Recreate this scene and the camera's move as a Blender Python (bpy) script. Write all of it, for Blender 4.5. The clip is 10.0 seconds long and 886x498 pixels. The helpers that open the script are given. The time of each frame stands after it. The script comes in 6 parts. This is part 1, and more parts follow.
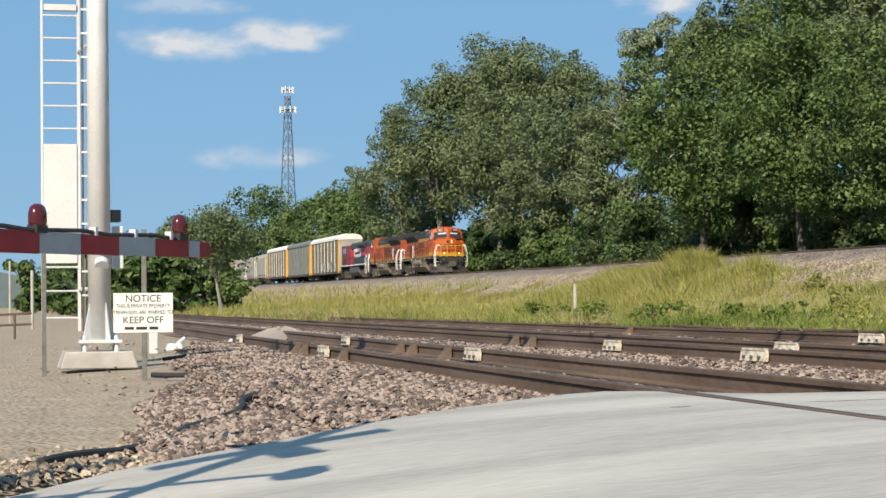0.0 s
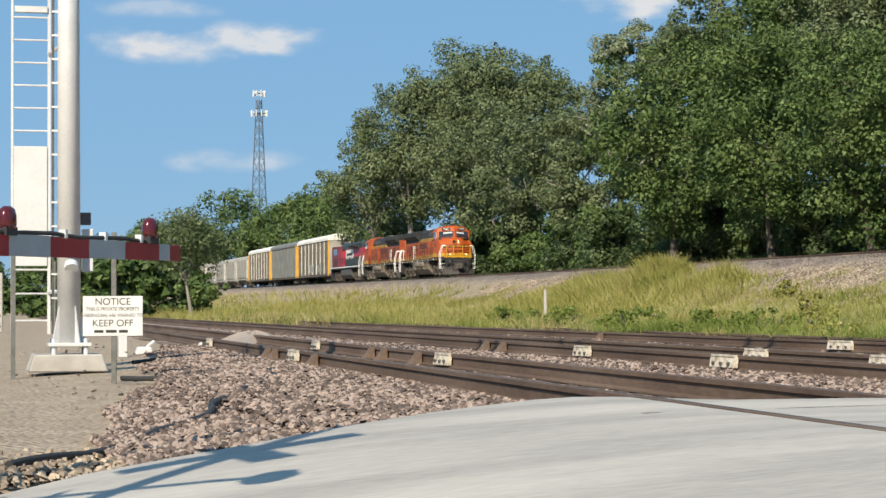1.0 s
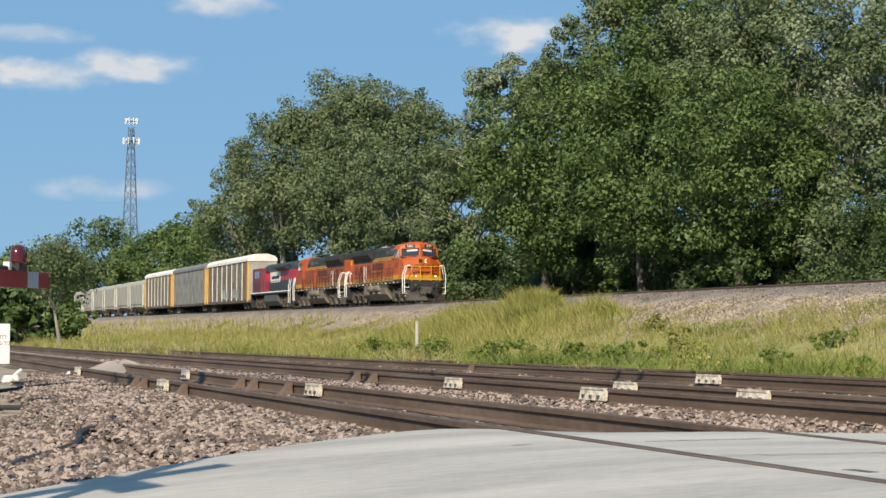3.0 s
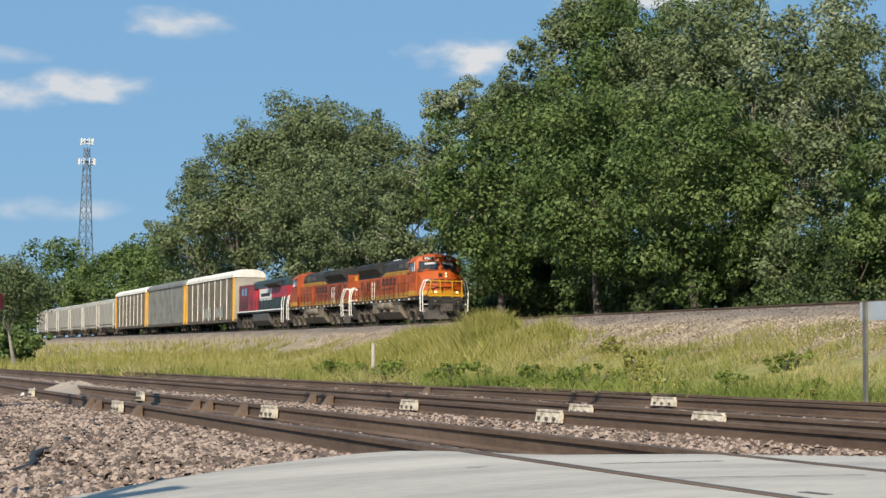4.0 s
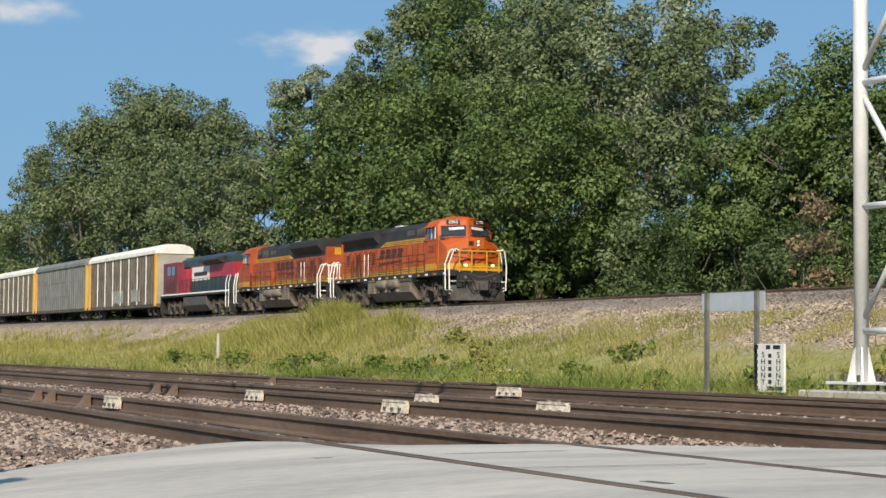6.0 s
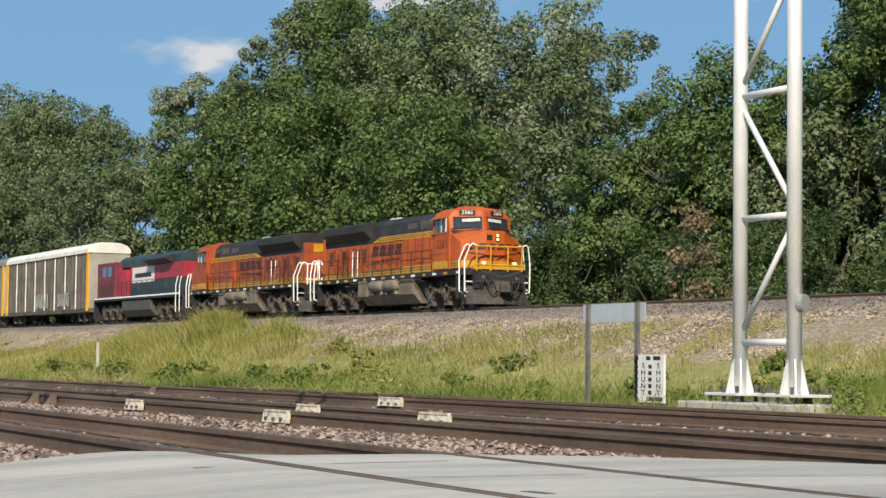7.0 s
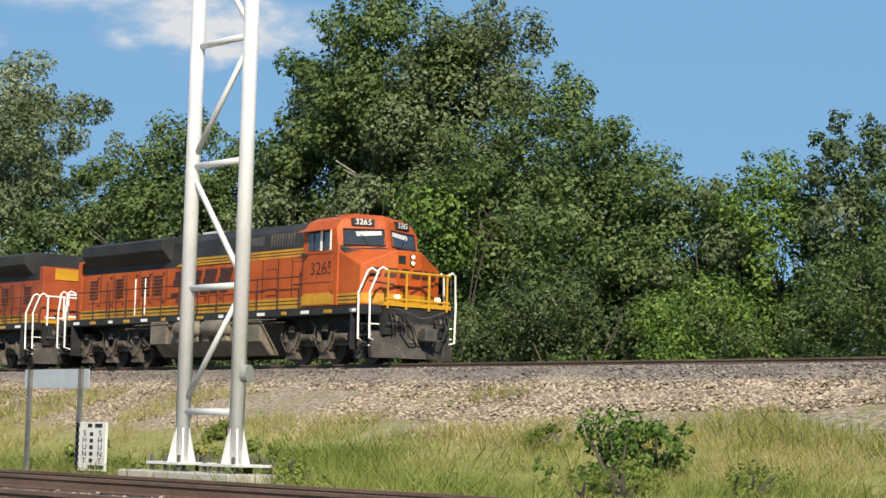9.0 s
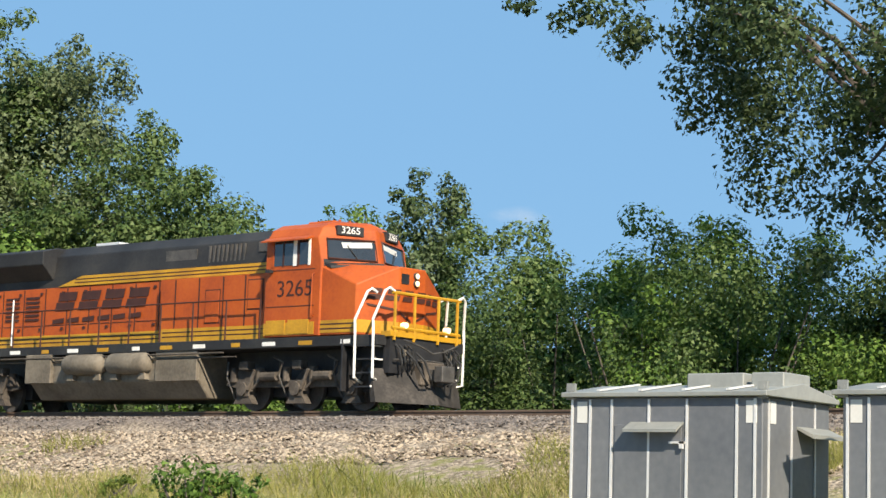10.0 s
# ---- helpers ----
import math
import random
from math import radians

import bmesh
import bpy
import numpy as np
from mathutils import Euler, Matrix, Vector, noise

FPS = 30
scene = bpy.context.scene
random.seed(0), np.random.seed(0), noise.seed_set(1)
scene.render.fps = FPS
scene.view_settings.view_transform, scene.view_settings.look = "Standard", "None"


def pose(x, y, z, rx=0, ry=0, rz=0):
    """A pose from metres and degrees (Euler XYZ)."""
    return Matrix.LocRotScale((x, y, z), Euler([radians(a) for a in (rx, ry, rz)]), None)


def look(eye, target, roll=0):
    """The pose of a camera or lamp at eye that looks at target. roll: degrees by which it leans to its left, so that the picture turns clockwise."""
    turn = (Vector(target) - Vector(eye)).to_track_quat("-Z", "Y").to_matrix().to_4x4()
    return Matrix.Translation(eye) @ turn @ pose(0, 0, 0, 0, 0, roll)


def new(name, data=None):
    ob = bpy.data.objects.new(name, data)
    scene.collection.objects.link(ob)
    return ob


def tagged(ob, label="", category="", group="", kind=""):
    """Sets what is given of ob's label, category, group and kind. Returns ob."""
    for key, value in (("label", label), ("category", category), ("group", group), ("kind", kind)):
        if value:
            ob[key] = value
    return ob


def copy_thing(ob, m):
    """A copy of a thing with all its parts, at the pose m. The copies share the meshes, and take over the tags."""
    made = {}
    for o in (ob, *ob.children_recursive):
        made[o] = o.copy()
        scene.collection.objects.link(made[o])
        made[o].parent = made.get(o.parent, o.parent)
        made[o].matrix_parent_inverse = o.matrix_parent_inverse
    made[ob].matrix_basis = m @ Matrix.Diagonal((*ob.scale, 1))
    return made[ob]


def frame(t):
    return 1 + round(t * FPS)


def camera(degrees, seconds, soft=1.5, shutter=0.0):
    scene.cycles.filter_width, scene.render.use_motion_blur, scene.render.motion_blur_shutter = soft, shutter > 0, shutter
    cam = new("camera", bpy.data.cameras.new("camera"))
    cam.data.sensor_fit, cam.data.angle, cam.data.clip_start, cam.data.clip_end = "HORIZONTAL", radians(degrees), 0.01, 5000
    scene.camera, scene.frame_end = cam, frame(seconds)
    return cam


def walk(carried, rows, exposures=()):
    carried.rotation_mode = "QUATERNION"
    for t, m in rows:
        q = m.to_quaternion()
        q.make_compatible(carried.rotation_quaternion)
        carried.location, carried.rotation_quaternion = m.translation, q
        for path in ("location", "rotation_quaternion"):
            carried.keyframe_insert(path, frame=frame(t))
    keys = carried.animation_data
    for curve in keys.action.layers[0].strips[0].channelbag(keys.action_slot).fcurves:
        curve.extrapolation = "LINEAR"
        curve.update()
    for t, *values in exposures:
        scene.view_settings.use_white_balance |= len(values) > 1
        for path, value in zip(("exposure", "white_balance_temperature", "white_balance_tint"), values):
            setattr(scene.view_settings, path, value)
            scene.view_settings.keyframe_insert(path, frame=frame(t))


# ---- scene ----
# ---- camera ----
cam = camera(24.58, 10.0, soft=1.5)
EYE = 0.57
ROWS = [
    # seconds, yaw, pitch, roll, step back
    (0.0, -13.340, 1.520, -0.568, 0.0),
    (0.5, -13.682, 1.561, -0.401, 0.0),
    (1.0, -14.166, 1.649, -0.263, 0.0),
    (1.5, -14.878, 1.776, -0.141, 0.0),
    (2.0, -15.858, 1.958, 0.012, 0.0),
    (2.5, -16.907, 2.190, 0.158, 0.0),
    (4.0, -18.989, 3.153, 0.375, 0.0),
    (4.5, -19.596, 3.269, 0.386, 0.0),
    (4.8, -20.15, 3.22, 0.36, 0.1),
    (4.9, -20.36, 3.17, 0.34, 1.1),
    (5.0, -20.600, 3.12, 0.317, 1.2),
    (5.25, -21.20, 3.01, 0.33, 0.6),
    (5.5, -21.858, 2.958, 0.359, 0.0),
    (7.0, -26.623, 3.225, 0.653, 0.0),
    (7.5, -28.867, 3.666, 0.790, 0.0),
    (8.0, -32.063, 4.149, 0.936, 0.0),
    (8.5, -36.507, 4.690, 1.210, 0.0),
    (9.0, -42.079, 5.451, 1.586, 0.0),
    (9.5, -47.918, 6.364, 1.757, 0.0),
    (10.0, -53.877, 7.229, 1.683, 0.0),
]


def aimed(yaw, pitch, roll, back):
    y, p = radians(yaw), radians(pitch)
    way = Vector((-math.sin(y) * math.cos(p), math.cos(y) * math.cos(p), math.sin(p)))
    eye = Vector((0, 0, EYE)) - way * back
    return look(eye, eye + way, roll)


walk(cam, [(t, aimed(*r)) for t, *r in ROWS], [(0.0, 0.42, 6950, 11), (7.5, 0.31, 6950, 11), (8.6, 0.34, 6950, 11), (10.0, 0.64, 6950, 11)])

# ---- light ----
SUN_BEARING, SUN_HEIGHT = 214.0, 36.0
sun = new("sun", bpy.data.lights.new("sun", "SUN"))
sun.data.energy, sun.data.angle, sun.data.color = 5.0, radians(0.55), (1.0, 0.91, 0.77)
sb, se = radians(SUN_BEARING), radians(SUN_HEIGHT)
sun.matrix_basis = look((math.sin(sb) * 50, math.cos(sb) * 50, math.tan(se) * 50), (0, 0, 0))

world = bpy.data.worlds.new("sky")
scene.world = world
world.use_nodes = True
wn, wl = world.node_tree.nodes, world.node_tree.links
wn.clear()
w_out, w_bg = wn.new("ShaderNodeOutputWorld"), wn.new("ShaderNodeBackground")
sky = wn.new("ShaderNodeTexSky")
sky.sky_type, sky.sun_disc = "NISHITA", False
sky.sun_elevation, sky.sun_rotation = se, sb
sky.air_density, sky.dust_density, sky.ozone_density = 0.9, 0.1, 3.5
w_bg.inputs["Strength"].default_value = 0.061
w_geo = wn.new("ShaderNodeTexCoord")
CLOUDS = [
    # bearing, height, half width, half height (degrees), strength
    (6.3, 7.3, 2.2, 0.6, 0.9), (9.0, 7.6, 1.9, 0.5, 0.85), (6.0, 8.35, 1.9, 0.35, 0.4), (8.2, 4.15, 2.0, 0.4, 0.5),
    (19.6, 8.6, 1.8, 0.7, 0.95), (11.6, 9.4, 1.6, 0.5, 0.75), (25.4, 10.5, 4.2, 0.8, 0.9), (35.4, 11.4, 3.4, 1.1, 0.95),
    (31.5, 12.2, 3.0, 0.7, 0.5), (56.0, 8.2, 1.0, 0.3, 0.3), (-30, 12, 9, 2, 0.8), (80, 18, 12, 3, 0.8), (150, 25, 20, 4, 0.8), (250, 20, 16, 4, 0.8),
]
w_noise = wn.new("ShaderNodeTexNoise")
w_noise.inputs["Scale"].default_value, w_noise.inputs["Detail"].default_value = 38.0, 6.0
w_map = wn.new("ShaderNodeMapping")
w_map.inputs["Scale"].default_value = (1, 1, 2.2)
wl.new(w_geo.outputs["Generated"], w_map.inputs["Vector"])
wl.new(w_map.outputs["Vector"], w_noise.inputs["Vector"])
total = None


def wmath(op, a, b, clamp=False):
    n = wn.new("ShaderNodeMath")
    n.operation, n.use_clamp = op, clamp
    for i, v in enumerate((a, b)):
        if isinstance(v, (int, float)):
            n.inputs[i].default_value = v
        else:
            wl.new(v, n.inputs[i])
    return n.outputs[0]


for az, el, hw, hh, strength in CLOUDS:
    a, e = radians(az), radians(el)
    centre = Vector((math.sin(a) * math.cos(e), math.cos(a) * math.cos(e), math.sin(e)))
    side, up = Vector((math.cos(a), -math.sin(a), 0)), Vector((-math.sin(a) * math.sin(e), -math.cos(a) * math.sin(e), math.cos(e)))
    dots = []
    for axis, half in ((side, hw), (up, hh)):
        d = wn.new("ShaderNodeVectorMath")
        d.operation = "DOT_PRODUCT"
        wl.new(w_geo.outputs["Generated"], d.inputs[0])
        d.inputs[1].default_value = axis / math.radians(half)
        dots.append(wmath("SUBTRACT", d.outputs["Value"], centre.dot(axis) / math.radians(half)))
    front = wn.new("ShaderNodeVectorMath")
    front.operation = "DOT_PRODUCT"
    wl.new(w_geo.outputs["Generated"], front.inputs[0])
    front.inputs[1].default_value = centre
    ahead = wmath("GREATER_THAN", front.outputs["Value"], 0.3)
    r2 = wmath("ADD", wmath("MULTIPLY", dots[0], dots[0]), wmath("MULTIPLY", dots[1], dots[1]))
    body = wmath("SUBTRACT", 1.15, wmath("MULTIPLY", r2, 0.9))
    body = wmath("ADD", body, wmath("MULTIPLY", wmath("SUBTRACT", w_noise.outputs["Fac"], 0.55), 2.6), True)
    body = wmath("MULTIPLY", wmath("MULTIPLY", wmath("MULTIPLY", body, body, True), strength), ahead)
    total = body if total is None else wmath("MAXIMUM", total, body)
w_mix = wn.new("ShaderNodeMix")
w_mix.data_type = "RGBA"
wl.new(total, w_mix.inputs["Factor"])
w_hue = wn.new("ShaderNodeHueSaturation")
w_hue.inputs["Saturation"].default_value = 1.12
wl.new(sky.outputs["Color"], w_hue.inputs["Color"])
w_even = wn.new("ShaderNodeMix")
w_even.data_type = "RGBA"
w_even.inputs["Factor"].default_value = 0.82
wl.new(w_hue.outputs["Color"], w_even.inputs["A"])
w_even.inputs["B"].default_value = (2.6, 5.6, 9.5, 1)
wl.new(w_even.outputs["Result"], w_mix.inputs["A"])
w_mix.inputs["B"].default_value = (9.0, 9.5, 10.2, 1)
wl.new(w_mix.outputs["Result"], w_bg.inputs["Color"])
wl.new(w_bg.outputs["Background"], w_out.inputs["Surface"])


# ---- materials ----
def material(name, colors, rough=0.7, metal=0.0, scale=3.0, fine=40.0, bump=0.3, island=0.0, stretch=(1, 1, 1), coat=0.0, depth=0.01, thing=0.0):
    """A surface with colours mixed by noise at two scales; colors: two or three linear colours."""
    m = bpy.data.materials.new(name)
    m.use_nodes = True
    nodes, links = m.node_tree.nodes, m.node_tree.links
    bsdf = nodes["Principled BSDF"]
    co = nodes.new("ShaderNodeTexCoord")
    mp = nodes.new("ShaderNodeMapping")
    mp.inputs["Scale"].default_value = stretch
    links.new(co.outputs["Object"], mp.inputs["Vector"])
    big, small = nodes.new("ShaderNodeTexNoise"), nodes.new("ShaderNodeTexNoise")
    for n, s, d in ((big, scale, 4.0), (small, fine, 3.0)):
        n.inputs["Scale"].default_value, n.inputs["Detail"].default_value = s, d
        links.new(mp.outputs["Vector"], n.inputs["Vector"])
    add = nodes.new("ShaderNodeMath")
    add.operation = "MULTIPLY_ADD"
    links.new(small.outputs["Fac"], add.inputs[0])
    add.inputs[1].default_value = 0.45
    links.new(big.outputs["Fac"], add.inputs[2])
    fac = add.outputs[0]
    for amount, node, socket in ((island, "ShaderNodeNewGeometry", "Random Per Island"), (thing, "ShaderNodeObjectInfo", "Random")):
        if amount:
            g, k = nodes.new(node), nodes.new("ShaderNodeMath")
            k.operation = "MULTIPLY_ADD"
            links.new(g.outputs[socket], k.inputs[0])
            k.inputs[1].default_value = amount
            links.new(fac, k.inputs[2])
            sh = nodes.new("ShaderNodeMath")
            sh.operation = "SUBTRACT"
            links.new(k.outputs[0], sh.inputs[0])
            sh.inputs[1].default_value = amount / 2
            fac = sh.outputs[0]
    ramp = nodes.new("ShaderNodeValToRGB")
    links.new(fac, ramp.inputs["Fac"])
    spots = (0.48, 0.95) if len(colors) == 2 else (0.45, 0.72, 0.98)
    while len(ramp.color_ramp.elements) < len(colors):
        ramp.color_ramp.elements.new(0.5)
    for e, p, c in zip(ramp.color_ramp.elements, spots, colors):
        e.position, e.color = p, (*c, 1)
    links.new(ramp.outputs["Color"], bsdf.inputs["Base Color"])
    bsdf.inputs["Roughness"].default_value, bsdf.inputs["Metallic"].default_value = rough, metal
    bsdf.inputs["Coat Weight"].default_value = coat
    if bump:
        b = nodes.new("ShaderNodeBump")
        b.inputs["Strength"].default_value, b.inputs["Distance"].default_value = bump, depth
        links.new(small.outputs["Fac"], b.inputs["Height"])
        links.new(b.outputs["Normal"], bsdf.inputs["Normal"])
    return m


def leafy(name, colors, gloss=0.18):
    """Leaves or grass: each piece takes its own shade, light comes through from behind."""
    m = material(name, colors, rough=0.55, scale=0.25, fine=1.5, bump=0, island=0.42)
    nodes, links = m.node_tree.nodes, m.node_tree.links
    bsdf = nodes["Principled BSDF"]
    bsdf.inputs["Specular IOR Level"].default_value = gloss
    col = bsdf.inputs["Base Color"].links[0].from_socket
    tr, mix = nodes.new("ShaderNodeBsdfTranslucent"), nodes.new("ShaderNodeMixShader")
    links.new(col, tr.inputs["Color"])
    mix.inputs["Fac"].default_value = 0.22
    links.new(bsdf.outputs["BSDF"], mix.inputs[1])
    links.new(tr.outputs["BSDF"], mix.inputs[2])
    links.new(mix.outputs["Shader"], nodes["Material Output"].inputs["Surface"])
    return m


def glow(name, color, strength):
    m = material(name, [color, color], bump=0)
    b = m.node_tree.nodes["Principled BSDF"]
    b.inputs["Emission Color"].default_value, b.inputs["Emission Strength"].default_value = (*color, 1), strength
    return m


M = {
    "concrete_road": material("concrete_road", [(0.235, 0.222, 0.205), (0.365, 0.345, 0.31), (0.50, 0.47, 0.415)], 0.85, scale=0.8, fine=26, bump=0.25, stretch=(0.3, 1.3, 1), depth=0.004),
    "asphalt": material("asphalt", [(0.05, 0.05, 0.052), (0.1, 0.1, 0.1)], 0.9, scale=2, fine=80, bump=0.4),
    "groove": material("groove", [(0.03, 0.028, 0.026), (0.06, 0.055, 0.05)], 0.9, scale=3),
    "concrete": material("concrete", [(0.30, 0.28, 0.25), (0.45, 0.43, 0.39)], 0.85, scale=4, fine=60),
    "stone": material("stone", [(0.08, 0.06, 0.05), (0.185, 0.137, 0.114), (0.325, 0.256, 0.216)], 0.85, scale=0.7, fine=9, bump=0.4, island=0.85),
    "tan_stone": material("tan_stone", [(0.14, 0.108, 0.08), (0.27, 0.215, 0.158), (0.43, 0.355, 0.268)], 0.85, scale=0.5, fine=6, bump=0.3, island=0.8),
    "line_stone": material("line_stone", [(0.085, 0.070, 0.060), (0.165, 0.138, 0.118), (0.27, 0.232, 0.20)], 0.9, scale=0.5, fine=6, bump=0.3, island=0.8),
    "rail_side": material("rail_side", [(0.055, 0.034, 0.024), (0.112, 0.073, 0.05), (0.165, 0.118, 0.088)], 0.75, 0.1, scale=1.2, fine=25, stretch=(1, 0.25, 1)),
    "rail_top": material("rail_top", [(0.05, 0.036, 0.028), (0.10, 0.075, 0.058)], 0.6, 0.2, scale=2, fine=20, bump=0.05, stretch=(1, 0.1, 1)),
    "old_wood": material("old_wood", [(0.05, 0.04, 0.032), (0.13, 0.105, 0.085)], 0.9, scale=2, fine=14, stretch=(1, 5, 5)),
    "bar_paint": material("bar_paint", [(0.13, 0.075, 0.045), (0.5, 0.45, 0.36), (0.74, 0.70, 0.60)], 0.7, scale=9, fine=40),
    "galvanized": material("galvanized", [(0.60, 0.61, 0.61), (0.77, 0.77, 0.76)], 0.45, 0.25, scale=1.5, fine=30, bump=0.08),
    "white_paint": material("white_paint", [(0.50, 0.51, 0.51), (0.64, 0.64, 0.62)], 0.5, scale=1.5, fine=20, bump=0.05),
    "steel_dark": material("steel_dark", [(0.06, 0.058, 0.055), (0.14, 0.13, 0.12)], 0.6, 0.4, scale=4, fine=30),
    "black": material("black", [(0.010, 0.010, 0.012), (0.03, 0.03, 0.032)], 0.55, scale=3, fine=25, bump=0.1),
    "rubber": material("rubber", [(0.012, 0.012, 0.012), (0.03, 0.03, 0.03)], 0.7, scale=3),
    "red_sheet": material("red_sheet", [(0.20, 0.010, 0.016), (0.32, 0.02, 0.03)], 0.4, scale=4, fine=90, bump=0.1),
    "white_sheet": material("white_sheet", [(0.26, 0.28, 0.30), (0.36, 0.38, 0.39)], 0.4, scale=4, fine=90, bump=0.1),
    "red_lens": material("red_lens", [(0.045, 0.003, 0.005), (0.10, 0.007, 0.009)], 0.2, scale=3, bump=0, coat=0.5),
    "sign_white": material("sign_white", [(0.58, 0.58, 0.55), (0.68, 0.68, 0.65)], 0.5, scale=3, bump=0.02),
    "sign_ink": material("sign_ink", [(0.015, 0.015, 0.016), (0.03, 0.03, 0.03)], 0.6, bump=0),
    "sign_back": material("sign_back", [(0.46, 0.50, 0.52), (0.62, 0.66, 0.67)], 0.42, 0.5, scale=2, bump=0.05),
    "post": material("post", [(0.10, 0.10, 0.09), (0.19, 0.19, 0.175)], 0.6, 0.3, scale=5, fine=30),
    "orange": material("orange", [(0.28, 0.046, 0.005), (0.41, 0.074, 0.006), (0.47, 0.098, 0.009)], 0.6, scale=0.9, fine=12, bump=0.04, coat=0.03),
    "faded_orange": material("faded_orange", [(0.20, 0.034, 0.010), (0.30, 0.058, 0.015), (0.38, 0.09, 0.03)], 0.55, scale=1.2, fine=14, bump=0.05),
    "yellow": material("yellow", [(0.36, 0.18, 0.012), (0.58, 0.31, 0.018)], 0.5, scale=1.5, fine=18, bump=0.05),
    "letter_brown": material("letter_brown", [(0.035, 0.012, 0.008), (0.065, 0.02, 0.012)], 0.6, scale=4, bump=0),
    "dirty_black": material("dirty_black", [(0.008, 0.008, 0.010), (0.018, 0.019, 0.021), (0.034, 0.033, 0.032)], 0.72, scale=1.0, fine=14, bump=0.08),
    "road_dirt": material("road_dirt", [(0.030, 0.024, 0.020), (0.075, 0.062, 0.050), (0.15, 0.125, 0.10)], 0.85, scale=1.6, fine=16, bump=0.2),
    "plow_steel": material("plow_steel", [(0.014, 0.013, 0.012), (0.034, 0.030, 0.027), (0.075, 0.066, 0.058)], 0.75, 0.1, scale=2.2, fine=18, bump=0.15),
    "tank": material("tank", [(0.105, 0.088, 0.066), (0.215, 0.185, 0.142)], 0.75, scale=1.5, fine=12, bump=0.1),
    "glass": material("glass", [(0.02, 0.025, 0.03), (0.04, 0.045, 0.05)], 0.08, 0.0, scale=1, bump=0, coat=1.0),
    "pale_blind": material("pale_blind", [(0.45, 0.47, 0.47), (0.6, 0.6, 0.58)], 0.7, scale=2, bump=0),
    "number_white": material("number_white", [(0.75, 0.74, 0.7), (0.85, 0.84, 0.8)], 0.5, bump=0),
    "rack_grey": material("rack_grey", [(0.075, 0.064, 0.05), (0.125, 0.108, 0.088), (0.18, 0.165, 0.14)], 0.75, 0.1, scale=0.6, fine=9, bump=0.1),
    "rack_pale": material("rack_pale", [(0.10, 0.11, 0.108), (0.16, 0.17, 0.165), (0.21, 0.22, 0.21)], 0.7, 0.1, scale=0.6, fine=9, bump=0.1),
    "roof_white": material("roof_white", [(0.56, 0.55, 0.50), (0.76, 0.76, 0.72)], 0.6, scale=0.8, fine=8, bump=0.05),
    "rack_yellow": material("rack_yellow", [(0.55, 0.27, 0.02), (0.72, 0.40, 0.04)], 0.6, scale=1, fine=8, bump=0.05),
    "hopper": material("hopper", [(0.22, 0.205, 0.175), (0.31, 0.295, 0.255), (0.39, 0.37, 0.325)], 0.7, scale=0.5, fine=7, bump=0.1),
    "tag_pale": material("tag_pale", [(0.30, 0.26, 0.34), (0.42, 0.5, 0.36)], 0.7, scale=2, fine=5, bump=0),
    "fx_red": material("fx_red", [(0.24, 0.014, 0.03), (0.42, 0.03, 0.05)], 0.5, scale=1, fine=10, bump=0.05),
    "fx_maroon": material("fx_maroon", [(0.10, 0.018, 0.03), (0.19, 0.035, 0.052)], 0.6, scale=1, fine=10, bump=0.05),
    "fx_green": material("fx_green", [(0.012, 0.028, 0.030), (0.03, 0.055, 0.058)], 0.5, scale=1, fine=10, bump=0.05),
    "shed_grey": material("shed_grey", [(0.115, 0.125, 0.14), (0.155, 0.165, 0.178), (0.20, 0.21, 0.22)], 0.5, 0.15, scale=0.9, fine=12, bump=0.05),
    "shed_roof": material("shed_roof", [(0.24, 0.25, 0.235), (0.34, 0.35, 0.325)], 0.55, 0.2, scale=1.2, fine=14, bump=0.06),
    "bark": material("bark", [(0.05, 0.042, 0.034), (0.13, 0.112, 0.095)], 0.9, scale=2, fine=14, stretch=(1, 1, 0.25), bump=0.5),
    "pale_bark": material("pale_bark", [(0.17, 0.155, 0.13), (0.31, 0.29, 0.25)], 0.85, scale=2, fine=14, stretch=(1, 1, 0.3), bump=0.4),
    "leaf_grey": leafy("leaf_grey", [(0.052, 0.076, 0.032), (0.110, 0.146, 0.066), (0.19, 0.23, 0.12)]),
    "leaf_green": leafy("leaf_green", [(0.034, 0.066, 0.018), (0.080, 0.128, 0.038), (0.155, 0.21, 0.075)]),
    "leaf_fresh": leafy("leaf_fresh", [(0.036, 0.080, 0.013), (0.092, 0.165, 0.030), (0.18, 0.265, 0.062)]),
    "leaf_dark": leafy("leaf_dark", [(0.024, 0.046, 0.016), (0.062, 0.098, 0.036), (0.145, 0.185, 0.09)]),
    "leaf_silver": leafy("leaf_silver", [(0.085, 0.112, 0.058), (0.165, 0.205, 0.115), (0.30, 0.34, 0.22)]),
    "leaf_brown": leafy("leaf_brown", [(0.12, 0.082, 0.045), (0.21, 0.15, 0.09), (0.31, 0.24, 0.15)]),
    "grass": leafy("grass", [(0.15, 0.16, 0.035), (0.265, 0.265, 0.07), (0.39, 0.35, 0.14)]),
    "weed": leafy("weed", [(0.085, 0.125, 0.022), (0.15, 0.195, 0.042), (0.235, 0.275, 0.075)]),
    "dry_grass": leafy("dry_grass", [(0.242, 0.187, 0.088), (0.396, 0.319, 0.165), (0.528, 0.451, 0.275)]),
    "mast_far": material("mast_far", [(0.075, 0.10, 0.13), (0.12, 0.15, 0.185)], 0.6, 0.3, scale=1, bump=0),
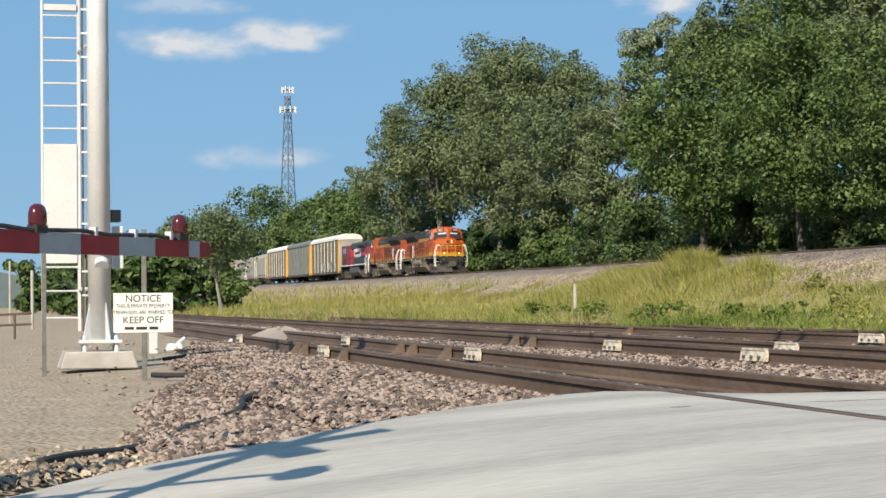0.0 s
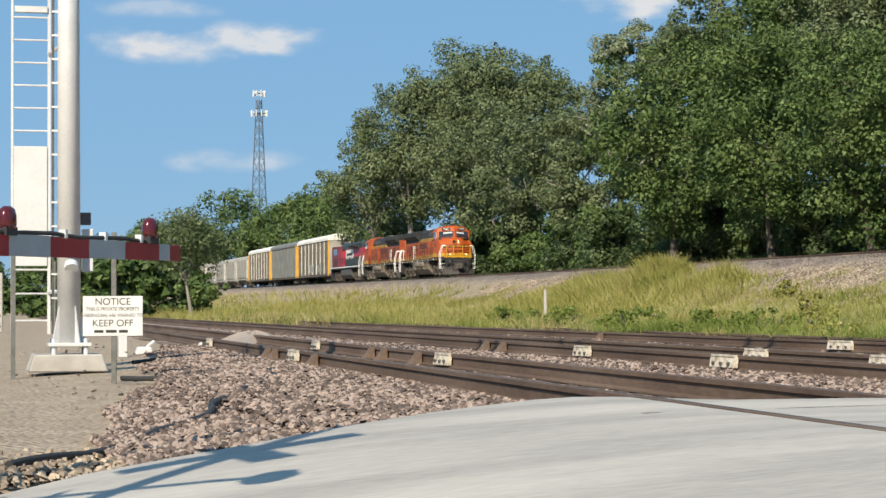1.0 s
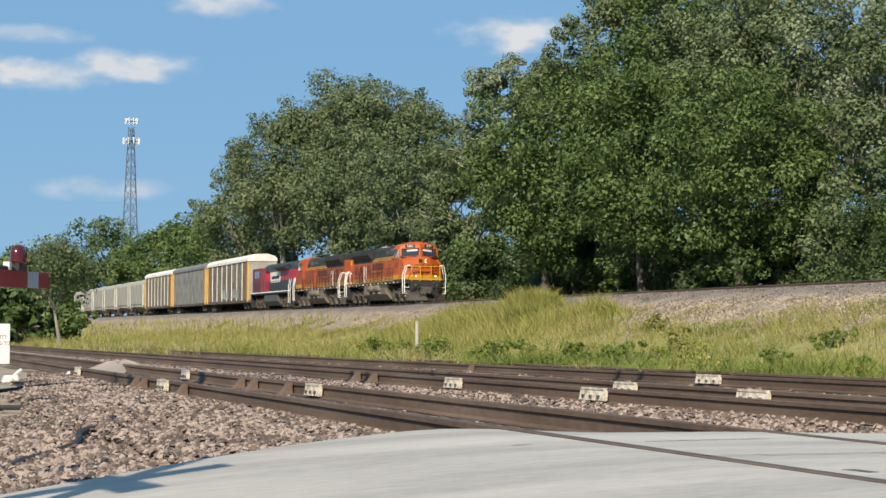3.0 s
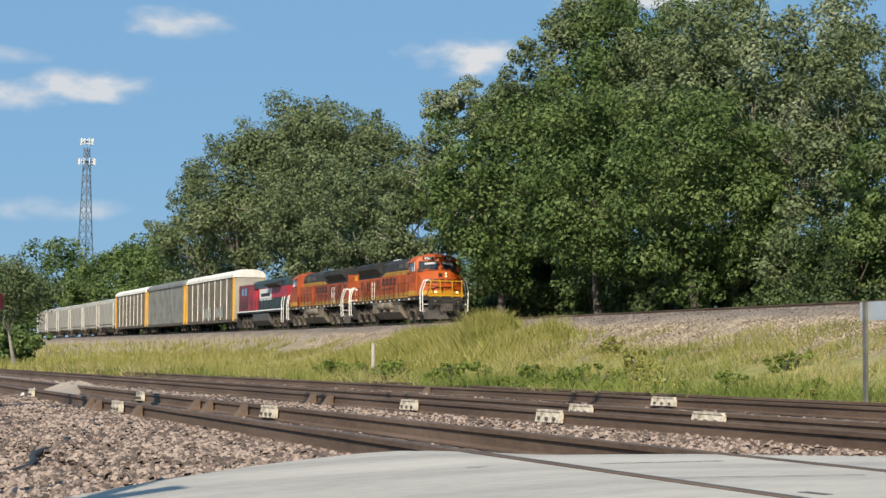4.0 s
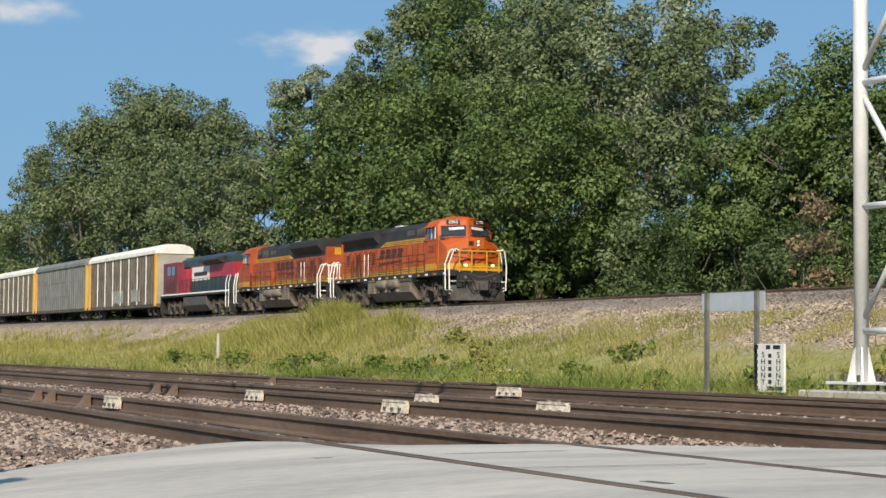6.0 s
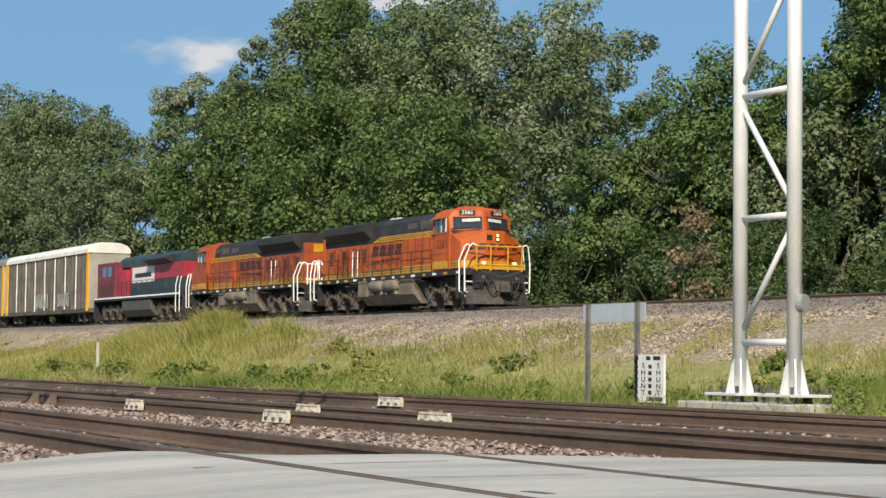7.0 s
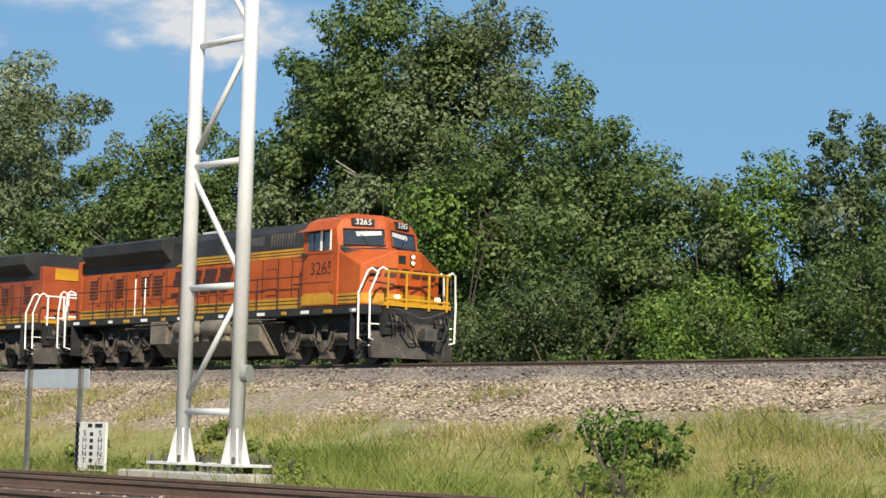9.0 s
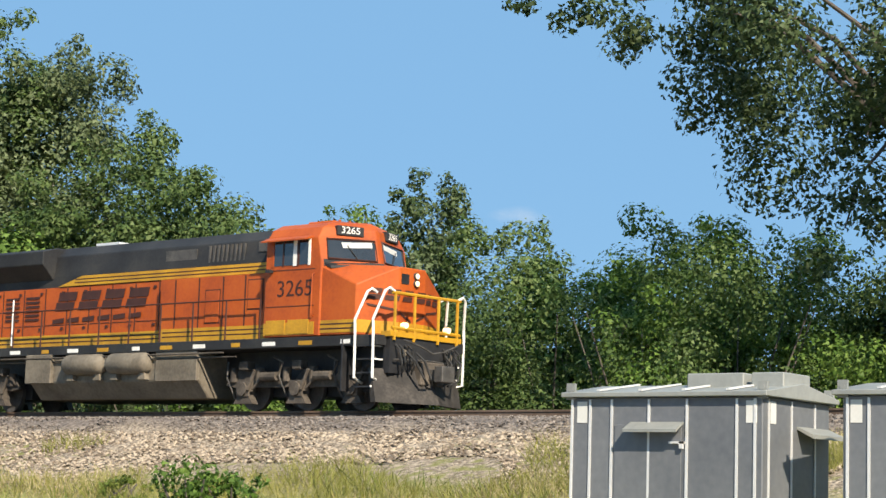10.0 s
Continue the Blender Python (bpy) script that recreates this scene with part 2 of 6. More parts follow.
    # blue-grey instead of green: distance haze is mixed into the hill's colour
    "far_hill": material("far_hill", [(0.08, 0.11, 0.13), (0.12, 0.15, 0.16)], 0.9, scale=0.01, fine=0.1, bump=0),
    "lamp_lit": glow("lamp_lit", (1.0, 0.80, 0.45), 0.9),
}


# ---- building helpers ----
def bx(bm, x0, x1, y0, y1, z0, z1):
    v = [bm.verts.new((x, y, z)) for z in (z0, z1) for x, y in ((x0, y0), (x1, y0), (x1, y1), (x0, y1))]
    for f in ((3, 2, 1, 0), (4, 5, 6, 7), (0, 1, 5, 4), (1, 2, 6, 5), (2, 3, 7, 6), (3, 0, 4, 7)):
        bm.faces.new([v[i] for i in f])
    return bm


def tube(bm, p, q, r, n=8, r2=None):
    p, q = Vector(p), Vector(q)
    d = (q - p).normalized()
    a = d.orthogonal().normalized()
    b = d.cross(a)
    rings = []
    for c, rad in ((p, r), (q, r if r2 is None else r2)):
        rings.append([bm.verts.new(c + (a * math.cos(k * math.tau / n) + b * math.sin(k * math.tau / n)) * rad) for k in range(n)])
    for k in range(n):
        bm.faces.new((rings[0][k], rings[0][(k + 1) % n], rings[1][(k + 1) % n], rings[1][k]))
    bm.faces.new(rings[0][::-1])
    bm.faces.new(rings[1])
    return bm


def path_tube(bm, pts, r, n=6):
    """One bent pipe through the points."""
    pts = [Vector(p) for p in pts]
    rings = []
    for k, p in enumerate(pts):
        d = (pts[min(k + 1, len(pts) - 1)] - pts[max(k - 1, 0)]).normalized()
        if k in (0, len(pts) - 1) and (pts[0] - pts[-1]).length < 1e-6:
            d = (pts[1] - pts[-2]).normalized()
        a = d.cross(Vector((0.31, 0.11, 0.95))).normalized()
        c = d.cross(a)
        rings.append([bm.verts.new(p + (a * math.cos(j * math.tau / n) + c * math.sin(j * math.tau / n)) * r) for j in range(n)])
    for s, e in zip(rings, rings[1:]):
        for j in range(n):
            bm.faces.new((s[j], s[(j + 1) % n], e[(j + 1) % n], e[j]))
    bm.faces.new(rings[0][::-1])
    bm.faces.new(rings[-1])
    return bm


def prism(bm, outline, a0, a1, axis="x"):
    """An outline in the two other axes, drawn out along axis from a0 to a1."""
    def at(u, v, a):
        return {"x": (a, u, v), "y": (u, a, v), "z": (u, v, a)}[axis]
    lo, hi = [bm.verts.new(at(u, v, a0)) for u, v in outline], [bm.verts.new(at(u, v, a1)) for u, v in outline]
    n = len(outline)
    for k in range(n):
        bm.faces.new((lo[k], lo[(k + 1) % n], hi[(k + 1) % n], hi[k]))
    bm.faces.new(lo[::-1])
    bm.faces.new(hi)
    return bm


def loft(bm, sections):
    """Rings of points with equal counts, joined into one closed skin."""
    rings = [[bm.verts.new(p) for p in s] for s in sections]
    n = len(rings[0])
    for a, b in zip(rings, rings[1:]):
        for k in range(n):
            bm.faces.new((a[k], a[(k + 1) % n], b[(k + 1) % n], b[k]))
    bm.faces.new(rings[0][::-1])
    bm.faces.new(rings[-1])
    return bm


def part(name, bm, mat, parent=None, label="", bevel=0.0, smooth=False):
    if bevel:
        bmesh.ops.bevel(bm, geom=bm.edges[:], offset=bevel, segments=1, affect="EDGES")
    bmesh.ops.recalc_face_normals(bm, faces=bm.faces[:])
    me = bpy.data.meshes.new(name)
    bm.to_mesh(me)
    bm.free()
    me.materials.append(M[mat])
    if smooth:
        me.shade_smooth()
    ob = new(name, me)
    ob.parent = parent
    return tagged(ob, label)


def raw(name, verts, faces, mat, parent=None, label=""):
    me = bpy.data.meshes.new(name)
    me.from_pydata(verts, [], faces)
    me.materials.append(M[mat])
    ob = new(name, me)
    ob.parent = parent
    return tagged(ob, label)


def quads(name, corners, mat, parent=None, label="", sides=4):
    """Many loose polygons from one array of corners (count, sides, 3)."""
    n = len(corners)
    me = bpy.data.meshes.new(name)
    me.vertices.add(n * sides)
    me.vertices.foreach_set("co", np.ascontiguousarray(corners, dtype=np.float32).ravel())
    me.loops.add(n * sides)
    me.loops.foreach_set("vertex_index", np.arange(n * sides, dtype=np.int32))
    me.polygons.add(n)
    me.polygons.foreach_set("loop_start", np.arange(0, n * sides, sides, dtype=np.int32))
    me.polygons.foreach_set("loop_total", np.full(n, sides, dtype=np.int32))
    me.update(calc_edges=True)
    me.validate()
    me.materials.append(M[mat])
    ob = new(name, me)
    ob.parent = parent
    return tagged(ob, label)


def letters(name, text, size, mat, parent, m, label="", thick=0.004, width=1.0):
    cu = bpy.data.curves.new(name, "FONT")
    cu.body, cu.size, cu.extrude, cu.align_x, cu.align_y = text, size, thick, "CENTER", "CENTER"
    tmp = bpy.data.objects.new(name, cu)
    scene.collection.objects.link(tmp)
    me = bpy.data.meshes.new_from_object(tmp.evaluated_get(bpy.context.evaluated_depsgraph_get()))
    bpy.data.objects.remove(tmp)
    me.materials.clear()
    me.materials.append(M[mat])
    ob = new(name, me)
    ob.parent = parent
    ob.matrix_basis = m @ Matrix.Diagonal((width, 1, 1, 1))
    return tagged(ob, label)


def root(name, m, label, category, group="", kind=""):
    ob = new(name)
    ob.empty_display_size = 0.2
    ob.matrix_basis = m
    return tagged(ob, label, category, group, kind)


# ---- the plan ----
# The main line: straight and a little askew far off, in a gentle curve where it comes near.
LINE_NEAR, LINE_SLOPE, LINE_BEND, LINE_STRAIGHT = 38.5, 0.036, 0.0008, 110.0
LINE_X = 39.98                            # where the straight part would meet y = 0
YARD_RAILS = (4.65, 6.15, 9.05, 10.55, 14.15, 15.65)
YARD_SLOPE = 0.03


def line_slope(y):
    return LINE_SLOPE + LINE_BEND * max(0.0, LINE_STRAIGHT - max(y, 10.0))


def line_x(y):
    c = max(y, 10.0)
    bend = (LINE_STRAIGHT - 30.0) ** 2 - max(0.0, LINE_STRAIGHT - c) ** 2
    return LINE_NEAR + LINE_SLOPE * (c - 30.0) + 0.5 * LINE_BEND * bend + line_slope(10.0) * (y - c)


def line_z(y):
    c = min(max(y, -60.0), 420.0)
    return 2.6 + 0.0045 * c + 0.09 * math.exp(-((c - 78.0) / 45.0) ** 2)


def yard_x(k, y):
    return YARD_RAILS[k] + YARD_SLOPE * (max(y, 6.0) - 20.0)


def steps(x, table):
    for (a, u), (b, v) in zip(table, table[1:]):
        if x <= b:
            k = min(max((x - a) / (b - a), 0.0), 1.0)
            return u + (v - u) * k
    return table[-1][1]


def land(x, y):
    """Height of the ground."""
    top = line_z(y) - 0.21
    d = x - line_x(y)
    near = steps(x, [(-6, -0.62), (-1, -0.52), (1.2, -0.27), (3.2, -0.2), (3.7, -0.19), (16.5, -0.19), (17.0, -0.2), (19, -0.28), (23, -0.3)])
    bank = steps(d, [(-13.5, -0.3), (-11, 0.1), (-7.2, 1.25), (-3.0, top - 0.1), (-1.9, top), (1.9, top), (3.2, top - 0.5), (7, top - 1.5), (16, top - 1.7), (60, top - 1.2)])
    return max(near, bank) if d < -8 else bank


def road_z(x):
    return steps(x, [(-30, -0.75), (-6, -0.6), (-1, -0.5), (1.2, -0.22), (2.2, -0.12), (3.2, -0.05), (4.0, -0.006), (16, -0.006)])


def road_edge(x):
    return steps(x, [(-30, 8.0), (-5, 8.6), (0.2, 10.03), (0.8, 10.6), (1.4, 10.85), (2.1, 11.35), (2.9, 12.0), (3.8, 12.5), (4.25, 12.4),
                     (4.75, 11.75), (5.65, 11.7), (6.8, 11.1), (7.65, 10.2), (8.3, 9.1), (8.8, 6.4), (15.5, 6.0)])


# ---- ground ----
def build_ground():
    xs = [-900, -500, -250, -120, -60, -30, -15, -8] + list(np.arange(-6, 4, 0.5)) + list(np.arange(4, 24, 1.0)) + list(np.arange(24, 54, 0.6)) + list(np.arange(54, 80, 3)) + [85, 100, 130, 180, 260, 400, 700, 1200]
    ys = [-600, -250, -120, -60, -30] + list(np.arange(-20, 70, 1.0)) + list(np.arange(70, 200, 3.0)) + list(np.arange(200, 460, 10.0)) + [480, 560, 700, 1000, 1500, 2500, 4000]
    verts = []
    for y in ys:
        for x in xs:
            z = land(x, y)
            rough = 0.03 if x < 23 else 0.10
            if -6 < x < 16.6:
                rough = 0.012
            z += noise.noise((x * 0.9, y * 0.9, 0)) * rough
            if x < 9 and y < road_edge(x) + 0.7:
                z = min(z, road_z(x) - 0.12)
            verts.append((x, y, z))
    w = len(xs)
    faces = [(j * w + i, j * w + i + 1, (j + 1) * w + i + 1, (j + 1) * w + i) for j in range(len(ys) - 1) for i in range(w - 1)]
    ob = raw("ground", verts, faces, "ground")
    ob.data.shade_smooth()
    tagged(ob, "sloping ground of gravel, ballast, grass and a stony railway bank", "ground", kind="structure")


def ground_material():
    m = bpy.data.materials.new("ground")
    m.use_nodes = True
    nodes, links = m.node_tree.nodes, m.node_tree.links
    bsdf = nodes["Principled BSDF"]
    bsdf.inputs["Roughness"].default_value = 0.95
    co, sep = nodes.new("ShaderNodeTexCoord"), nodes.new("ShaderNodeSeparateXYZ")
    links.new(co.outputs["Object"], sep.inputs[0])

    def math_(op, a, b, c=None, clamp=False):
        n = nodes.new("ShaderNodeMath")
        n.operation, n.use_clamp = op, clamp
        for i, v in enumerate((a, b, c)):
            if v is None:
                continue
            if isinstance(v, (int, float)):
                n.inputs[i].default_value = v
            else:
                links.new(v, n.inputs[i])
        return n.outputs[0]

    def noise_(scale, detail=4.0):
        n = nodes.new("ShaderNodeTexNoise")
        n.inputs["Scale"].default_value, n.inputs["Detail"].default_value = scale, detail
        links.new(co.outputs["Object"], n.inputs["Vector"])
        return n.outputs["Fac"]

    def ramp_(fac, *stops):
        r = nodes.new("ShaderNodeValToRGB")
        links.new(fac, r.inputs["Fac"])
        while len(r.color_ramp.elements) < len(stops):
            r.color_ramp.elements.new(0.5)
        for e, (p, c) in zip(r.color_ramp.elements, stops):
            e.position, e.color = p, (*c, 1)
        return r.outputs["Color"]

    def mix_(fac, a, b):
        n = nodes.new("ShaderNodeMix")
        n.data_type = "RGBA"
        links.new(fac, n.inputs["Factor"])
        links.new(a, n.inputs["A"])
        links.new(b, n.inputs["B"])
        return n.outputs["Result"]

    def step_(v, edge, soft):
        return math_("DIVIDE", math_("SUBTRACT", v, edge), soft, clamp=True)

    n1, n2, n3 = noise_(0.35), noise_(2.5, 6), noise_(22.0, 3)
    vor = nodes.new("ShaderNodeTexVoronoi")
    vor.inputs["Scale"].default_value = 16.0
    links.new(co.outputs["Object"], vor.inputs["Vector"])
    stonecol = nodes.new("ShaderNodeSeparateColor")
    links.new(vor.outputs["Color"], stonecol.inputs[0])
    pick = stonecol.outputs[0]
    wob = math_("MULTIPLY_ADD", n1, 2.4, -1.2)
    x = math_("ADD", sep.outputs["X"], math_("MULTIPLY", wob, 0.5))
    lag = math_("MAXIMUM", math_("SUBTRACT", LINE_STRAIGHT, math_("MAXIMUM", sep.outputs["Y"], 10.0)), 0.0)
    curve = math_("MULTIPLY", math_("MULTIPLY", lag, lag), 0.5 * LINE_BEND)
    d = math_("ADD", math_("ADD", math_("MULTIPLY_ADD", sep.outputs["Y"], -LINE_SLOPE, sep.outputs["X"]), curve), math_("MULTIPLY", wob, 1.3))
    sand = ramp_(math_("MULTIPLY_ADD", n3, 0.5, math_("MULTIPLY", n2, 0.5)), (0.3, (0.225, 0.172, 0.12)), (0.5, (0.31, 0.248, 0.178)), (0.7, (0.41, 0.345, 0.262)))
    pink = ramp_(pick, (0.0, (0.14, 0.105, 0.09)), (0.5, (0.27, 0.195, 0.165)), (1.0, (0.4, 0.32, 0.28)))
    turf = ramp_(math_("MULTIPLY_ADD", n3, 0.4, math_("MULTIPLY", n2, 0.6)), (0.3, (0.13, 0.14, 0.035)), (0.5, (0.25, 0.24, 0.075)), (0.72, (0.38, 0.32, 0.15)))
    rock = ramp_(pick, (0.0, (0.11, 0.085, 0.06)), (0.5, (0.27, 0.215, 0.155)), (1.0, (0.47, 0.39, 0.295)))
    bed = ramp_(pick, (0.0, (0.08, 0.065, 0.055)), (0.5, (0.16, 0.132, 0.112)), (1.0, (0.27, 0.228, 0.193)))
    c = mix_(step_(math_("MULTIPLY_ADD", sep.outputs["Y"], -0.1, x), 0.2, 0.4), sand, pink)
    c = mix_(step_(x, 15.4, 0.5), c, turf)
    patches = math_("MULTIPLY", step_(d, LINE_X - 9.6, 1.6), step_(math_("ADD", n2, math_("MULTIPLY", n1, 0.5)), 0.57, 0.14))
    c = mix_(patches, c, rock)
    c = mix_(step_(d, LINE_X - 6.0, 1.0), c, rock)
    c = mix_(step_(d, LINE_X - 4.2, 0.9), c, bed)
    c = mix_(step_(d, LINE_X + 3.2, 1.0), c, turf)
    links.new(c, bsdf.inputs["Base Color"])
    b = nodes.new("ShaderNodeBump")
    b.inputs["Strength"].default_value, b.inputs["Distance"].default_value = 0.9, 0.04
    links.new(math_("ADD", math_("MULTIPLY", vor.outputs["Distance"], -1.0), math_("MULTIPLY", n3, 0.4)), b.inputs["Height"])
    links.new(b.outputs["Normal"], bsdf.inputs["Normal"])
    M["ground"] = m


def build_road():
    """A concrete road that climbs to the crossing, with grooves for the rails."""
    cuts = sorted([-30, -20, -12, -8, -6, -5] + list(np.arange(-4, 4.0, 0.25)) + [4.0])
    spans = [(a, b) for a, b in zip(cuts, cuts[1:])]
    slabs = [(4.0, (0, -0.05)), ((0, 0.055), (1, -0.05)), ((1, 0.055), (2, -0.06))]
    bm = bmesh.new()
    for a, b in spans:
        v = [(a, -14), (b, -14), (b, road_edge(b)), (a, road_edge(a))]
        top = [bm.verts.new((x, y, road_z(x))) for x, y in v]
        low = [bm.verts.new((x, y, road_z(x) - 0.16)) for x, y in v]
        bm.faces.new(top)
        bm.faces.new((top[3], top[2], low[2], low[3]))
    bmesh.ops.remove_doubles(bm, verts=bm.verts[:], dist=0.001)
    road = part("road", bm, "concrete_road")
    tagged(road, "pale worn concrete road climbing to a railway crossing", "road", kind="structure")
    def side(v, y):
        return yard_x(v[0], y) + v[1] if isinstance(v, tuple) else v

    for a, b in slabs:
        bm = bmesh.new()
        n = 10
        ends = [side(b, 11.0) + (side(a, 11.0) - side(b, 11.0)) * k / n for k in range(n + 1)]
        outline = [(side(a, -14), -14), (side(b, -14), -14), (side(b, 6.0), 6.0)] + [(x, road_edge(x)) for x in ends] + [(side(a, 6.0), 6.0)]
        prism(bm, outline, -0.17, -0.006, "z")
        part("crossing_panel", bm, "concrete_road", road)
    for (k, left), (j, right), edge in (((2, 0.1), (3, -0.1), 6.2), ((3, 0.12), (4, -0.12), 6.0)):
        bm = bmesh.new()
        prism(bm, [(yard_x(k, -14) + left, -14), (yard_x(j, -14) + right, -14), (yard_x(j, edge) + right, edge), (yard_x(k, edge) + left, edge)], -0.17, -0.006, "z")
        part("crossing_panel", bm, "concrete_road", road)
    # cut joints and seams in the slabs
    for pts, w in (([(3.78, 10.55), (5.45, 10.75)], 0.025), ([(4.3, 9.2), (5.5, 9.25)], 0.02), ([(5.75, 8.9), (8.3, 8.6)], 0.02), ([(5.9, 7.0), (8.3, 6.9)], 0.03)):
        bm = bmesh.new()
        for (ax, ay), (bx_, by) in zip(pts, pts[1:]):
            bm.faces.new([bm.verts.new(p) for p in ((ax, ay, road_z(ax) + 0.006), (bx_, by, road_z(bx_) + 0.006), (bx_, by + w, road_z(bx_) + 0.006), (ax, ay + w, road_z(ax) + 0.006))])
        part("seam", bm, "groove", road, "dark joint in the concrete")
    bm = bmesh.new()
    prism(bm, [(PATCH[0], PATCH[1]), (PATCH[0] + 0.06, PATCH[1] + 0.02), (PATCH[0] + 0.05, PATCH[1] + 0.22), (PATCH[0] - 0.02, PATCH[1] + 0.2)], -0.03, -0.004, "z")
    part("tar_patch", bm, "asphalt", road, "small black broken patch of tar")


PATCH = (4.5, 7.93)
RAIL = [(-0.07, -0.18), (0.07, -0.18), (0.07, -0.165), (0.015, -0.145), (0.012, -0.055), (0.036, -0.042), (0.036, -0.006), (0.028, 0.0),
        (-0.028, 0.0), (-0.036, -0.006), (-0.036, -0.042), (-0.012, -0.055), (-0.015, -0.145), (-0.07, -0.165)]


def build_rail(name, points, parent):
    """A rolled steel rail swept through points on its running top."""
    bm = bmesh.new()
    loft(bm, [[(x + a, y, z + b) for a, b in RAIL] for x, y, z in points])
    ob = part(name, bm, "rail_side", parent)
    ob.data.materials.append(M["rail_top"])
    for f in ob.data.polygons:
        if f.normal.z > 0.95 and f.area > 0.2 and len(f.vertices) == 4:
            near = min(points, key=lambda p: abs(p[1] - f.center.y))
            if f.center.z > near[2] - 0.05:
                f.material_index = 1
    return ob


def build_tracks():
    for k in range(3):
        a, b = YARD_RAILS[2 * k], YARD_RAILS[2 * k + 1]
        c = (a + b) / 2
        tr = root("railway_track", pose(c, 0, 0), "rusty yard track on wooden sleepers in pale ballast", "railway track", "yard tracks", "structure")
        for j in (2 * k, 2 * k + 1):
            build_rail("rail", [(yard_x(j, y) - c, y, 0) for y in [-60, -30, 6] + list(range(20, 421, 20))], tr)
        bm = bmesh.new()
        for j in range(-20, 320):
            y = j * 0.55 + random.uniform(-0.03, 0.03)
            if y > road_edge(c) + 0.3:
                o = YARD_SLOPE * (y - 20.0)
                bx(bm, o - 1.3, o + 1.3, y, y + 0.23, -0.36, -0.185 + random.uniform(-0.01, 0.012))
        tagged(part("sleepers", bm, "old_wood", tr, "weathered wooden sleepers sunk in ballast"), kind="stuff")
    tr = root("railway_track", pose(0, 0, 0), "main line track on a raised ballast bank", "railway track", "main line", "structure")
    for s in (-0.75, 0.75):
        build_rail("rail", [(line_x(y) + s, y, line_z(y)) for y in range(-60, 421, 8)], tr)
    bm = bmesh.new()
    for j in range(-60, 420):
        y = j * 0.6
        x = line_x(y)
        bx(bm, x - 1.3, x + 1.3, y, y + 0.23, line_z(y) - 0.38, line_z(y) - 0.16)
    tagged(part("sleepers", bm, "old_wood", tr), kind="stuff")


def joint_bar(x, y, long, mat="bar_paint"):
    """A painted bolted bar plate on a rail's near side."""
    r = root("joint_bar", pose(x, y, 0), "cream painted bolted joint bar on a rail", "joint bar", "joint bars")
    bm = bmesh.new()
    prism(bm, [(-0.105, -0.145), (-0.05, -0.145), (-0.04, -0.02), (-0.08, -0.02)], -long / 2, long / 2, "y")
    part("plate", bm, mat, r)
    bm = bmesh.new()
    bx(bm, -0.09, -0.03, -long / 2 + 0.03, long / 2 - 0.03, -0.02, 0.004)
    part("top_strap", bm, mat, r)
    for k in range(3):
        yy = (k - 1) * long / 3.2
        bm = bmesh.new()
        tube(bm, (-0.125, yy, -0.10), (-0.06, yy, -0.10), 0.022, 6)
        part("bolt", bm, "steel_dark", r)


# ---- stones ----
def scatter_stones(name, count, place, size, mat, label):
    shapes = []
    for s in range(12):
        rng = np.random.RandomState(s)
        ring = [(math.cos(k * math.tau / 5), math.sin(k * math.tau / 5)) for k in range(5)]
        base = np.array([(x, y, 0.0) for x, y in ring] + [(x * 0.62, y * 0.62, 0.75) for x, y in ring])
        shapes.append(base * rng.uniform(0.72, 1.2, (10, 3)))
    tri = [(k, (k + 1) % 5, 5 + k) for k in range(5)] + [((k + 1) % 5, 5 + (k + 1) % 5, 5 + k) for k in range(5)] + [(5, 6, 7), (5, 7, 8), (5, 8, 9)]
    verts, faces = [], []
    rng = np.random.RandomState(7)
    made = 0
    while made < count:
        p = place(rng)
        if p is None:
            continue
        s = size * rng.uniform(0.55, 1.35)
        a = rng.uniform(0, math.tau)
        c, q = math.cos(a), math.sin(a)
        sh = shapes[rng.randint(12)] * s * (1, 0.8, 0.72)
        o = len(verts)
        tx, ty = rng.normal(0, 0.3, 2)
        for x, y, z in sh:
            z = z + x * tx + y * ty
            verts.append((p[0] + x * c - y * q, p[1] + x * q + y * c, p[2] + z))
        faces.extend((i + o, j + o, k + o) for i, j, k in tri)
        made += 1
    ob = raw(name, verts, faces, mat)
    tagged(ob, label, "stones", kind="stuff")


